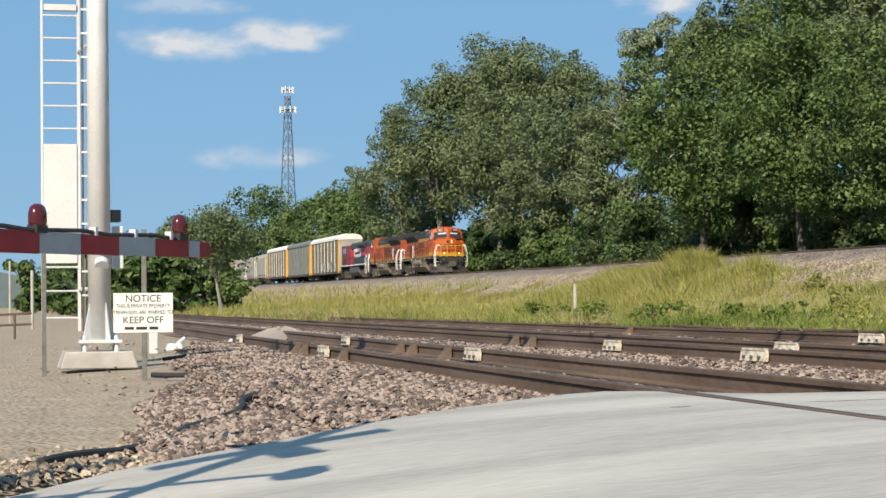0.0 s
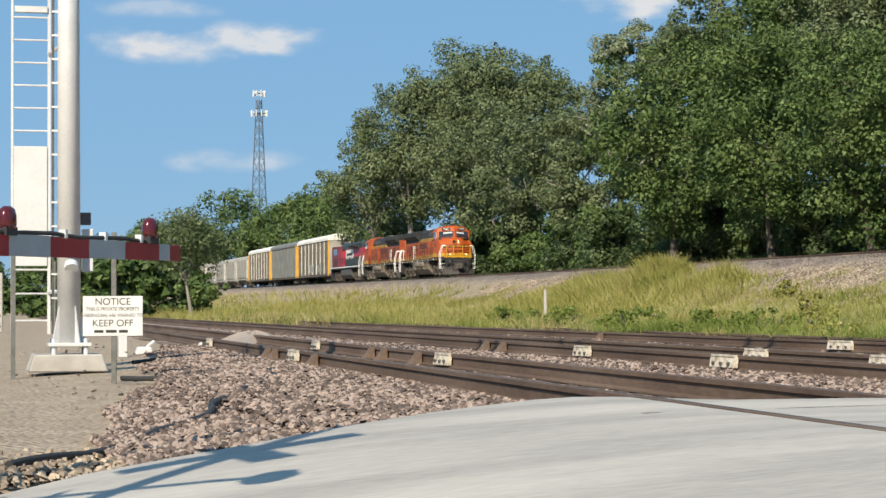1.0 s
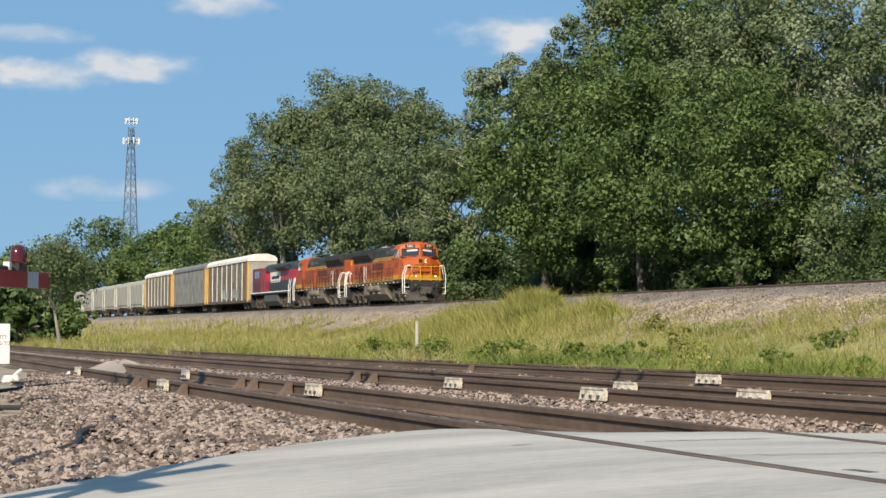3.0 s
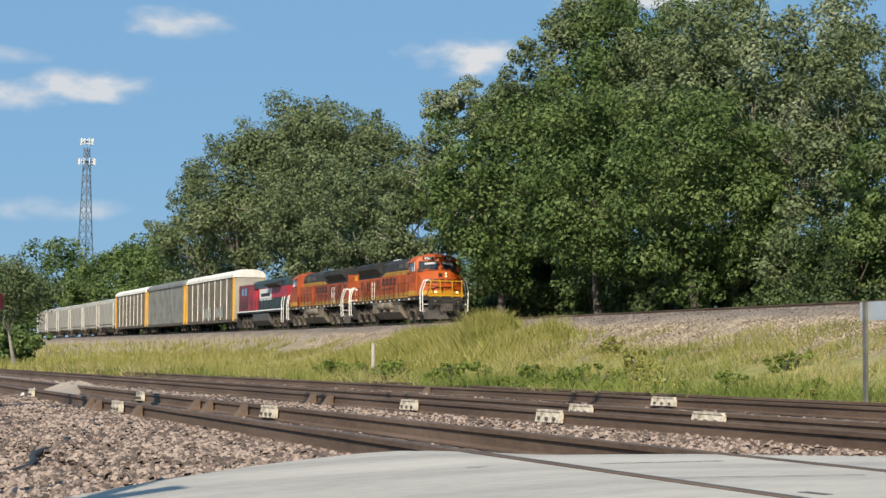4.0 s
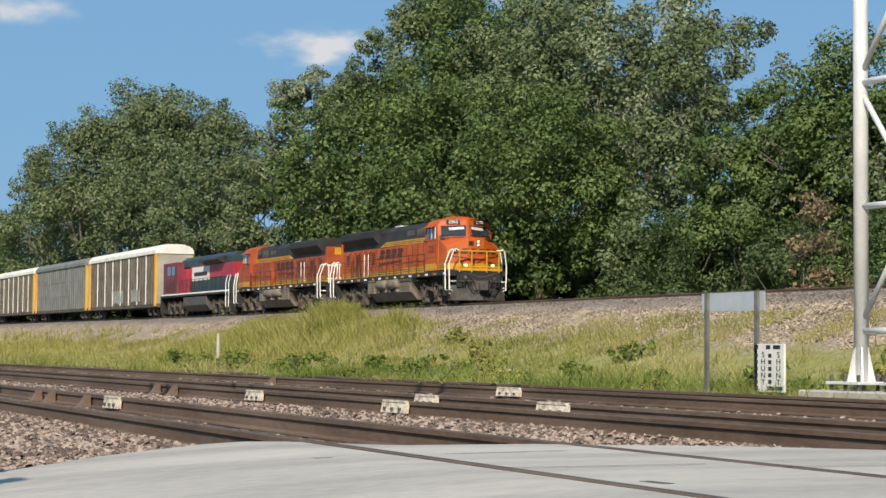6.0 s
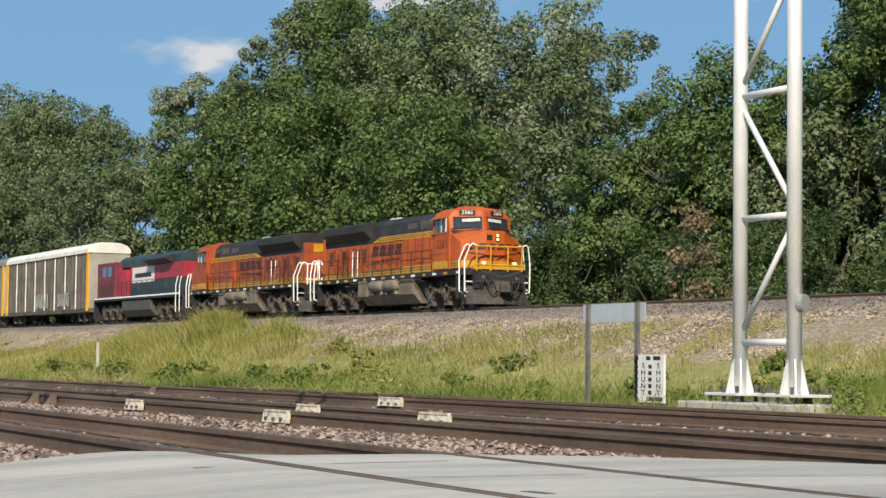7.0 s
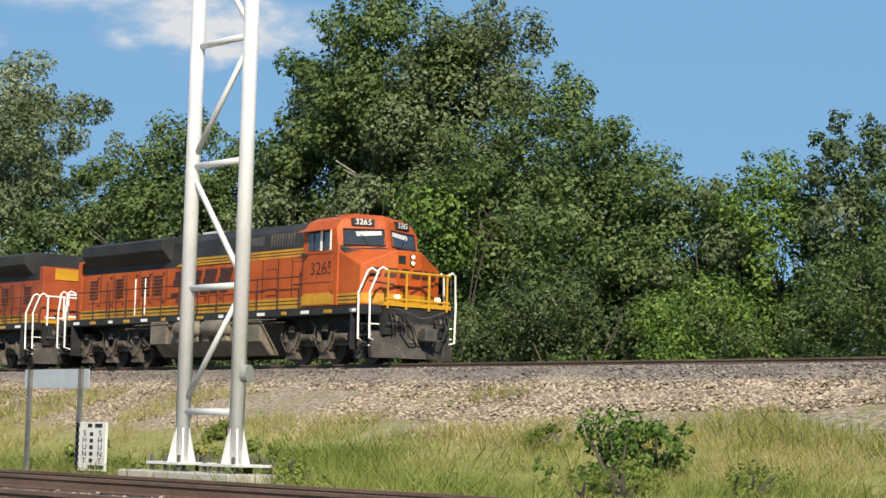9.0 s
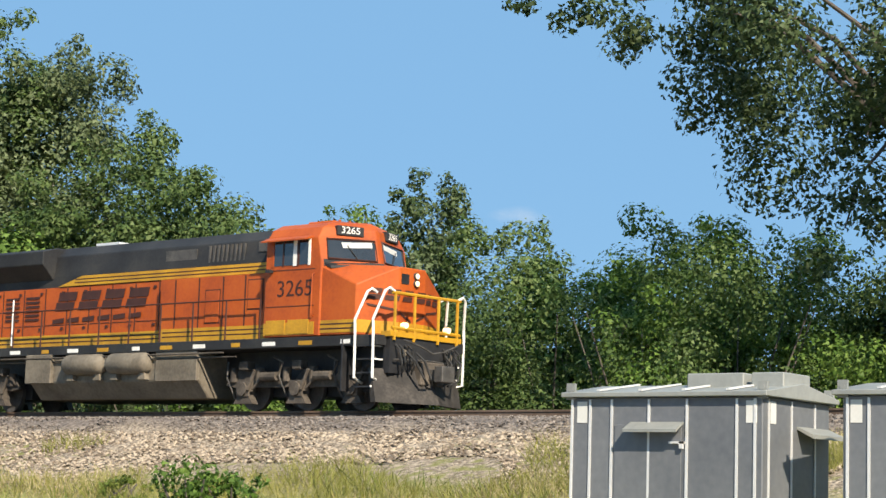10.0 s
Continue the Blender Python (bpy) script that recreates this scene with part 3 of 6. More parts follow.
def build_stones():
    def yard(rng):
        y = 10.6 + 30.0 * rng.uniform(0, 1) ** 1.7
        x = rng.uniform(1.0, 4.6) if rng.uniform() < 0.7 else rng.uniform(4.6, 8.9)
        if y < road_edge(x) + 0.08 or any(abs(x - yard_x(k, y)) < 0.1 for k in range(6)):
            return None
        if x < 1.35 + 0.125 * (y - 14.7) + 0.4 * noise.noise((x, y * 0.4, 9)) and y > road_edge(x) + 2.4 + noise.noise((x, y, 4)) and rng.uniform() > 0.006:
            return None
        inside = yard_x(0, y) < x < yard_x(1, y)
        return x, y, land(x, y) - (0.03 if inside else -0.015) + rng.uniform(-0.02, 0.03) + (0.05 if 2.2 < x < 4 else 0)

    def between(rng):
        y = 9.0 + 70.0 * rng.uniform(0, 1) ** 1.6
        x = YARD_SLOPE * (y - 20.0) + rng.choice([rng.uniform(6.3, 8.9), rng.uniform(9.2, 10.4), rng.uniform(10.7, 14.0), rng.uniform(14.3, 15.5)])
        if y < road_edge(min(x, 15)) + 0.05:
            return None
        return x, y, land(x, y) + rng.uniform(-0.03, 0.02)

    def edge(rng):
        x = rng.uniform(-1.2, 3.4)
        y = road_edge(x) + abs(rng.normal(0, 0.8)) + 0.05
        return x, y, land(x, y) + rng.uniform(-0.02, 0.03)

    def bank(rng):
        y = 14 + 130 * rng.uniform(0, 1) ** 1.5
        x = line_x(y) - rng.uniform(2.0, 9.0)
        if line_x(y) - x < 4.3 or noise.noise((x * 0.25, y * 0.25, 3)) < -0.22 + 0.10 * (line_x(y) - x - 7.2):
            return None
        return x, y, land(x, y) + 0.01

    def shoulder(rng):
        y = 10 + 120 * rng.uniform(0, 1) ** 1.6
        x = line_x(y) - rng.uniform(1.0, 4.6)
        return x, y, land(x, y) + 0.005

    scatter_stones("ballast_stones", 48000, yard, 0.029, "stone", "pink and grey crushed ballast stones beside the rails")
    scatter_stones("track_stones", 13000, between, 0.036, "stone", "pale crushed stones between the tracks")
    scatter_stones("edge_stones", 4200, edge, 0.03, "tan_stone", "loose tan stones along the edge of the road")
    scatter_stones("bank_stones", 36000, bank, 0.052, "tan_stone", "tan broken stones on the railway bank")
    scatter_stones("shoulder_stones", 22000, shoulder, 0.04, "line_stone", "grey-brown crushed ballast beside the main line")


# ---- grass ----
def blades(name, count, place, tall, wide, mat, label, lean=0.35):
    rng = np.random.RandomState(len(name) * 31 + count)
    base = np.array([p for p in (place(rng) for _ in range(count)) if p is not None])
    n = len(base)
    h = tall * base[:, 3] * rng.uniform(0.55, 1.3, n)
    a = rng.uniform(0, math.tau, n)
    w = wide * rng.uniform(0.6, 1.4, n) * (1 + 0.02 * base[:, 1])
    side = np.stack([np.cos(a) * w, np.sin(a) * w, np.zeros(n)], 1)
    tip = np.stack([rng.normal(0, lean, n) * h, rng.normal(0, lean, n) * h, h], 1)
    root_ = base[:, :3]
    q = np.stack([root_ - side, root_ + side, root_ + tip], 1)
    ob = quads(name, q, mat, sides=3)
    tagged(ob, label, "grass", kind="stuff")


def build_grass():
    def field(rng):
        y = 12 + 230 * rng.uniform(0, 1) ** 2.0
        lo, hi = 16.0, line_x(y) - 7.6
        x = lo + (hi - lo) * rng.uniform(0, 1)
        g = noise.noise((x * 0.16, y * 0.10, 0))
        if y < 62 and x > line_x(y) - 12 and noise.noise((x * 0.3, y * 0.3, 5)) > 0.12:
            return None
        tuft = noise.noise((x * 0.8, y * 0.5, 2))
        if tuft < -0.3 and rng.uniform() < 0.7:
            return None
        k = (1 + 1.0 * max(tuft, -0.5)) * 0.45 + 0.5 * max(g, -0.4) + (0.4 if y > 55 else 0.12 if y > 45 else 0.0)
        return x, y, land(x, y) - 0.03, k

    def slope(rng):
        y = 14 + 190 * rng.uniform(0, 1) ** 1.8
        d = rng.uniform(5.2, 9.5)
        x = line_x(y) - d
        if noise.noise((x * 0.3, y * 0.3, 5)) > -0.12 + 0.12 * (d - 6.5) + (0.5 if 88 < y < 120 else 0):
            return None
        return x, y, land(x, y) - 0.03, 0.7 + (1.5 * max(0.0, 1 - abs(y - 104) / 15))

    def weeds(rng):
        if rng.uniform() < 0.62:
            y = 16 + 95 * rng.uniform(0, 1) ** 1.4
            x = 16.2 + (line_x(y) - 24.0) * rng.uniform(0, 1) ** 1.5
            g = noise.noise((x * 0.42, y * 0.22, 11))
            if g < 0.06:
                return None
            return x, y, land(x, y) - 0.03, rng.uniform(0.6, 1.2) * (0.6 + g)
        cx, cy = WEEDS[rng.randint(len(WEEDS))]
        x, y = cx + rng.normal(0, 0.8), cy + rng.normal(0, 1.0)
        return x, y, land(x, y) - 0.03, rng.uniform(0.5, 1.2)

    def dry(rng):
        p = field(rng)
        if p is None or noise.noise((p[0] * 0.2, p[1] * 0.11, 21)) < -0.02 + (0.12 if rng.uniform() < 0.5 else 0):
            return None
        return p

    def far(rng):
        y = rng.uniform(150, 420)
        x = rng.uniform(17, line_x(y) - 5)
        return x, y, land(x, y) - 0.05, rng.uniform(0.6, 1.2)

    def mound(rng):
        y = 105 + rng.normal(0, 8)
        d = 4.0 + 0.1 * abs(y - 104) + abs(rng.normal(0, 4.0))
        x = line_x(y) - d
        g = noise.noise((x * 0.35, y * 0.2, 31))
        if x < 17 or g < -0.25:
            return None
        return x, y, land(x, y) - 0.03, (0.75 + g) * max(0.35, 1.15 - 0.03 * abs(y - 104))

    blades("bank_weeds", 30000, mound, 1.05, 0.011, "grass", "tall yellow-green weeds growing up the bank", 0.5)
    blades("tall_grass", 110000, field, 0.55, 0.006, "grass", "tall yellow-green grass in the ditch beside the tracks", 0.6)
    blades("dry_stems", 100000, dry, 0.55, 0.005, "dry_grass", "dry straw-coloured grass stems", 0.6)
    blades("bank_grass", 50000, slope, 0.5, 0.006, "grass", "yellow-green grass growing up the stony bank", 0.6)
    blades("green_weeds", 60000, weeds, 0.5, 0.008, "weed", "dark green weeds in clumps", 0.7)
    blades("far_grass", 18000, far, 0.9, 0.008, "grass", "distant field of tall grass")


WEEDS = [(17.8, 33), (18.6, 42), (17.6, 47), (19.5, 58), (26.6, 33.0), (27.2, 34.2), (19.0, 29), (21, 24.6), (20.2, 22), (24, 19.5), (21.5, 71), (25, 60)]


# ---- trees ----
def branch(bm, p, d, r, length, depth, rng, tips):
    d = d.normalized()
    q = p + d * length
    tube(bm, p, q, r, 6, r * 0.62)
    tips.append(q)
    if depth == 0:
        return
    for _ in range(rng.randint(2, 4)):
        turn = Vector((rng.normal(), rng.normal(), rng.normal() * 0.5 + 0.25))
        branch(bm, q if rng.uniform() < 0.6 else p + d * length * 0.7, d + turn * 0.6, r * 0.6, length * rng.uniform(0.55, 0.8), depth - 1, rng, tips)


def leaf_cloud(rng, centres, radii, count, size):
    """Corners of many folded leaves, thick at the rims of the clumps."""
    k = rng.choice(len(centres), count, p=radii ** 2 / (radii ** 2).sum())
    v = rng.normal(size=(count, 3))
    v /= np.linalg.norm(v, axis=1)[:, None]
    rad = radii[k] * rng.uniform(0.15, 1.0, count) ** 0.45
    c = centres[k] + v * rad[:, None] * np.array((1, 1, 0.8))
    out = v * 0.95 + np.array((0, 0, 0.4)) + rng.normal(size=(count, 3)) * 0.42
    u = np.cross(out, rng.normal(size=(count, 3)))
    u /= np.linalg.norm(u, axis=1)[:, None]
    w = np.cross(out, u)
    w /= np.linalg.norm(w, axis=1)[:, None]
    s = (size * rng.uniform(0.5, 1.4, count))[:, None]
    return np.stack([c - u * s, c + u * s * 0.6 - w * s * 0.75, c + u * s * 0.6 + w * s * 0.75], 1)


def tree(seed, x, y, height, radius, low=0.3, leaf="leaf_green", bark="bark", count=5000, size=0.3, label="", name="tree", openness=0.3, category="tree", squash=1.0, extras=()):
    """A tapered trunk with limbs and a ragged crown of many leaves."""
    rng = np.random.RandomState(seed)
    z0 = land(x, y) - 0.1
    r = root(name, pose(x, y, z0), label or "tall leafy tree behind the railway bank", category, "trees along the line")
    bm = bmesh.new()
    tips = []
    trunk_r = 0.02 * height
    top = Vector((rng.normal(0, 0.04) * height, rng.normal(0, 0.04) * height, height * (0.28 + low * 0.35)))
    tube(bm, (0, 0, 0), top, trunk_r, 8, trunk_r * 0.42)
    for k in range(4):
        a = rng.uniform(0, math.tau)
        branch(bm, top * rng.uniform(0.75, 1), Vector((math.cos(a) * 0.6, math.sin(a) * 0.6, 1.0)), trunk_r * 0.36, height * 0.17, 2, rng, tips)
    for ex, ey, ez, er in extras:
        end = Vector((ex, ey, ez))
        bend = [top.lerp(end, k / 5) + Vector((0.25 * math.sin(k * 2.3), 0.25 * math.cos(k * 1.7), 2.2 * math.sin(k / 5 * math.pi))) * (0 < k < 5) for k in range(6)]
        for k, (p, q) in enumerate(zip(bend, bend[1:])):
            tube(bm, p, q, 0.11 - 0.018 * k, 6, 0.092 - 0.018 * k)
    part("trunk", bm, bark, r)
    count, size = int(count * 3.0), size * 0.46
    n = max(24, int(96 * (1 - openness * 0.7)))
    cs, rs = [], []
    mid = height * (low + (1 - low) * 0.5)
    half = height * (1 - low) * 0.5
    for k in range(n):
        v = rng.normal(size=3)
        v /= np.linalg.norm(v)
        f = rng.uniform(0.3, 1.0) ** 0.5
        rr = radius * rng.uniform(0.12, 0.28)
        c = np.array((v[0] * (radius - rr * 0.6) * f, v[1] * (radius - rr * 0.6) * f * squash, mid + v[2] * (half - rr * 0.5) * f))
        cs.append(c)
        rs.append(rr)
    for k in range(n):
        v = rng.normal(size=3)
        c = cs[k] + v / np.linalg.norm(v) * rs[k] * 0.95
        cs.append(c)
        rs.append(rs[k] * rng.uniform(0.3, 0.6))
    for ex, ey, ez, er in extras:
        for j in range(7):
            cs.append(np.array((ex, ey, ez)) + np.clip(rng.normal(size=3), -1.0, 1.0) * er * 0.7)
            rs.append(er * rng.uniform(0.3, 0.55))
    q = leaf_cloud(rng, np.array(cs), np.array(rs), count, size)
    if openness < 0.4:
        inner = int(count * 0.16)
        body = leaf_cloud(rng, np.array([(0.0, 0.0, 0.0)]), np.array([1.0]), inner, 1.0)
        middle = body.mean(axis=1, keepdims=True)
        q = np.concatenate([q, (body - middle) * size + middle * np.array((radius * 0.72, radius * 0.72 * squash, half * 0.95)) + np.array((0, 0, mid))])
    quads("crown", q, leaf, r, sides=3)
    return r


def bush(seed, x, y, height, radius, leaf, count, size, label, category="bush"):
    rng = np.random.RandomState(seed)
    z0 = land(x, y) - 0.1
    r = root("bush", pose(x, y, z0), label, category, "bushes along the line")
    for k in range(4):
        a = rng.uniform(0, math.tau)
        bm = bmesh.new()
        tube(bm, (rng.normal(0, 0.2), rng.normal(0, 0.2), 0), (math.cos(a) * radius * 0.5, math.sin(a) * radius * 0.5, height * 0.7), 0.05, 5, 0.015)
        part("stem", bm, "bark", r)
    n = 24
    cs = np.stack([rng.normal(0, 0.42, n) * radius, rng.normal(0, 0.42, n) * radius, rng.uniform(0.08, 0.88, n) * height], 1)
    shrink = 1 - 0.55 * (cs[:, 2:3] / height) ** 2
    cs[:, :2] *= shrink
    rs = rng.uniform(0.12, 0.38, n) * min(radius, height * 0.6)
    quads("crown", leaf_cloud(rng, cs, rs, count, size), leaf, r, sides=3)
    return r


def build_trees():
    grey, green = "tall cottonwood with grey-green leaves beyond the main line", "broad green tree beyond the main line"
    k = 100
    for b, dist, h, rad, low, leaf, n, s, label in [
        # bearing from the crossing, distance, height, spread
        (8.2, 430, 22, 12, 0.1, "leaf_green", 3500, 0.75, green), (6.6, 420, 19, 11, 0.1, "leaf_green", 3000, 0.75, green),
        (9.6, 400, 19, 10, 0.1, "leaf_green", 3200, 0.7, green), (10.6, 360, 20, 10, 0.1, "leaf_green", 3500, 0.65, green), (11.6, 300, 18, 9, 0.05, "leaf_green", 4500, 0.5, green),
        (5.0, 520, 20, 14, 0.1, "leaf_green", 2500, 0.9, green), (3.4, 560, 18, 14, 0.1, "leaf_green", 2500, 0.9, green),
        (12.4, 250, 21, 8, 0.15, "leaf_grey", 6000, 0.42, grey), (13.4, 236, 26, 9, 0.3, "leaf_grey", 8000, 0.4, grey), (14.6, 232, 29, 10, 0.3, "leaf_grey", 10000, 0.4, grey),
        (15.8, 226, 28, 9, 0.35, "leaf_grey", 9000, 0.4, grey), (16.9, 222, 25.5, 8, 0.3, "leaf_grey", 8000, 0.4, grey),
        (15.0, 205, 20, 7, 0.25, "leaf_grey", 7000, 0.36, grey), (16.8, 190, 18.5, 6.5, 0.2, "leaf_grey", 7000, 0.34, grey), (18.2, 176, 17.5, 6, 0.2, "leaf_grey", 7000, 0.32, grey),
        (19.4, 166, 22.3, 4.0, 0.45, "leaf_silver", 4500, 0.3, "slender silvery poplar beyond the main line"),
        (21.2, 156, 21, 5.5, 0.25, "leaf_grey", 9000, 0.32, grey), (22.6, 148, 25.8, 6.2, 0.3, "leaf_grey", 11000, 0.32, grey),
        (24.2, 140, 24.8, 7, 0.3, "leaf_green", 11000, 0.31, grey), (26.0, 132, 22.9, 6.5, 0.3, "leaf_grey", 10000, 0.3, grey),
        (27.6, 124, 21.6, 6, 0.3, "leaf_grey", 9000, 0.3, grey), (29.4, 118, 21.4, 5.5, 0.4, "leaf_silver", 4600, 0.28, grey), (31.0, 112, 18.2, 4.6, 0.45, "leaf_grey", 4200, 0.26, grey),
        (20.6, 136, 17, 6, 0.1, "leaf_green", 8000, 0.3, green), (23.4, 122, 15, 6, 0.1, "leaf_green", 8000, 0.28, green), (26.2, 110, 14, 5.5, 0.1, "leaf_green", 8000, 0.26, green),
        (32.6, 101, 13.4, 4.6, 0.15, "leaf_green", 7000, 0.25, green), (34.6, 97, 14.8, 5.2, 0.15, "leaf_green", 7000, 0.25, green), (36.4, 93, 14.0, 4.6, 0.2, "leaf_green", 8000, 0.24, green), (39.0, 90, 18.0, 4.2, 0.3, "leaf_green", 9000, 0.24, green),
        (40.6, 87, 20.5, 5.2, 0.3, "leaf_green", 10000, 0.23, grey), (42.8, 84, 18.6, 4.8, 0.25, "leaf_grey", 9000, 0.23, grey), (44.9, 80, 15.0, 4.6, 0.15, "leaf_green", 8000, 0.22, green),
        (46.6, 77, 12.2, 4.2, 0.1, "leaf_green", 7000, 0.21, green), (48.8, 74, 10.2, 3.8, 0.1, "leaf_green", 6000, 0.2, green), (51.6, 71, 10.4, 3.0, 0.2, "leaf_fresh", 4500, 0.18, green),
        (53.4, 69, 11.2, 1.9, 0.45, "leaf_dark", 2600, 0.18, "dark narrow treetop above the bushes"), (55.2, 68, 9.8, 3.2, 0.2, "leaf_green", 5000, 0.18, green), (57.8, 65, 8.6, 3.2, 0.1, "leaf_fresh", 5000, 0.18, green),
        (60.6, 62, 9.6, 3.0, 0.1, "leaf_fresh", 5000, 0.17, green), (63.5, 60, 8.5, 3.4, 0.1, "leaf_fresh", 5000, 0.17, green), (67, 58, 8, 3.4, 0.1, "leaf_green", 4000, 0.17, green),
    ]:
        a = radians(b)
        k += 1
        tree(k, math.sin(a) * dist, math.cos(a) * dist, h * 1.06 - 0.4, rad, low, leaf, "pale_bark" if leaf in ("leaf_grey", "leaf_silver") else "bark", n, s, label, openness=0.62 if leaf == "leaf_silver" or dist in (112, 176, 190, 205) else 0.3)
    # undergrowth behind the main line
    rng = random.Random(5)
    y = 6.0
    while y < 320:
        x = line_x(y) + rng.uniform(6.5, 9.5)
        h = rng.uniform(4.2, 6.8) + 0.006 * y
        far = math.hypot(x, y)
        bush(int(y * 10), x, y, h, rng.uniform(2.6, 3.8) + 0.006 * y, rng.choice(["leaf_green", "leaf_dark", "leaf_dark"] if y > 95 else ["leaf_green", "leaf_dark", "leaf_green", "leaf_dark"] if y > 45 else ["leaf_fresh", "leaf_green", "leaf_fresh"]), 8600, 0.00082 * far + 0.019, "dense green bush at the foot of the trees")
        y += rng.uniform(2.4, 3.4) + 0.012 * y
    y = 40.0
    while y < 260:
        x = line_x(y) + rng.uniform(11, 15)
        far = math.hypot(x, y)
        h = rng.uniform(8.0, 11.5)
        bush(5000 + int(y * 10), x, y, h, rng.uniform(3.2, 4.6), rng.choice(["leaf_green", "leaf_fresh", "leaf_grey"]), 6200, 0.00115 * far + 0.022, "tall dense thicket below the trees")
        y += rng.uniform(4.0, 5.5) + 0.012 * y
    y = 8.0
    while y < 110:
        x = line_x(y) + rng.uniform(16, 19)
        bush(7000 + int(y * 10), x, y, rng.uniform(5.5, 7.0), rng.uniform(3.6, 4.6), "leaf_dark", 2600, 0.3, "dense dark thicket deep behind the bushes")
        y += rng.uniform(4.0, 5.0)
    for i, (b, dist, h) in enumerate([(28.2, 112, 13.0), (29.6, 106, 12.5), (31.0, 103, 12.5), (32.4, 100, 12.0), (21.0, 146, 13.0), (22.6, 138, 13.5), (19.2, 160, 12.0), (30.3, 111, 16.0), (35.2, 98, 10.5), (36.6, 96, 11.5), (37.8, 95, 12.0), (39.2, 93, 11.0), (40.6, 93, 13.0), (41.6, 91, 12.5), (43.0, 88, 11.0)]):
        a = radians(b)
        bush(8000 + i, math.sin(a) * dist, math.cos(a) * dist, h, 3.8, ["leaf_green", "leaf_grey"][i % 2] if i < 8 else ["leaf_green", "leaf_dark", "leaf_green"][i % 3], 5500, 0.0012 * dist, "tall dense thicket below the trees")
    bush(77, 44.75, 67.0, 5.4, 2.0, "leaf_brown", 1500, 0.085, "bush with withered brown leaves")
    # a small half-bare tree near the ditch and the shade tree over the sheds
    tree(900, 18.8, 150, 8.6, 3.6, 0.35, "leaf_grey", "pale_bark", 1800, 0.24, "small tree with bare pale limbs")
    for i, (b, dist, h, rad) in enumerate([(5.8, 232, 6.5, 5), (6.6, 226, 6, 5), (7.2, 236, 5.6, 4.5), (5.0, 238, 6.5, 5.5), (4.2, 244, 6.5, 5.5), (3.2, 260, 7, 6)]):
        a = radians(b)
        bush(950 + i, math.sin(a) * dist, math.cos(a) * dist, h, rad, "leaf_green", 2600, 0.3, "dense green bush where the tracks curve away")
    for i, (b, dist, h, rad) in enumerate([(4.6, 140, 5.0, 3.5), (5.6, 165, 6.0, 4.0), (3.6, 190, 6, 5), (2.4, 240, 7, 6)]):
        a = radians(b)
        bush(910 + i, math.sin(a) * dist, math.cos(a) * dist, h, rad, "leaf_green", 2200, 0.36, "green bush beside the yard tracks")
    tree(905, 47.95, 19.7, 19.0, 8.2, 0.33, "leaf_dark", "bark", 19000, 0.19, "large shady tree with dark leaves and a hanging branch", openness=0.75,
         extras=((-3.9, 6.5, 12.8, 1.4), (-2.7, 4.5, 13.1, 1.4), (-4.8, 8.0, 12.9, 1.0), (-5.4, 9.0, 13.0, 0.8), (-2.4, 1.4, 6.8, 1.4), (-0.8, 0.4, 10.5, 1.8), (-1.6, 1.2, 9.2, 1.8)))
    for i, (x, y, h) in enumerate([(26.1, 24.3, 1.5), (26.5, 23.7, 1.2), (26.9, 24.9, 1.1), (19.3, 30.5, 0.9), (18.5, 44, 0.8), (18.9, 46, 0.8)]):
        bush(930 + i, x, y, h, 0.7 * h, "weed" if i > 2 else "leaf_fresh", 900, 0.055, "leafy weed bush in the grass", "weed")
    # leafy weeds in the ditch and on the foot of the bank
    rng = random.Random(41)
    for i in range(46):
        y = 17 + 62 * rng.random() ** 1.3
        d = 17.4 + (line_x(y) - 7.5 - 17.4) * rng.random() ** 1.6
        h = rng.uniform(0.45, 1.0) * (0.8 + 0.006 * y)
        bush(1200 + i, d, y, h, rng.uniform(0.6, 1.3) * h, rng.choice(["weed", "weed", "grass"]), 900, 0.02 + 0.0006 * y, "leafy weed bush in the grass", "weed")


# ---- lineside things ----
def build_notice_sign():
    r = root("notice_sign", pose(1.93, 22.2, -0.22, 0, 0, -8), "white notice sign on a steel post in the gravel", "sign")
    bm = bmesh.new()
    bx(bm, -0.028, 0.028, -0.012, 0.02, -0.2, 1.62)
    part("post", bm, "post", r, "", 0.004)
    bm = bmesh.new()
    bx(bm, -0.33, 0.31, -0.022, -0.013, 0.50, 0.93)
    part("panel", bm, "sign_white", r, "", 0.003)
    for text, size, z in (("NOTICE", 0.105, 0.868), ("THIS IS PRIVATE PROPERTY", 0.058, 0.788), ("TRESPASSERS ARE WARNED TO", 0.055, 0.72), ("KEEP OFF", 0.105, 0.635)):
        letters("lettering", text, size, "sign_ink", r, pose(-0.01, -0.0235, z, 90, 0, 0), "", 0.0015, 0.82 if size < 0.08 else 1.0)
    for x0, x1 in ((-0.21, -0.11), (-0.085, 0.03), (0.055, 0.15)):
        bm = bmesh.new()
        bx(bm, x0, x1, -0.0255, -0.0225, 0.535, 0.565)
        part("ink_bar", bm, "sign_ink", r)


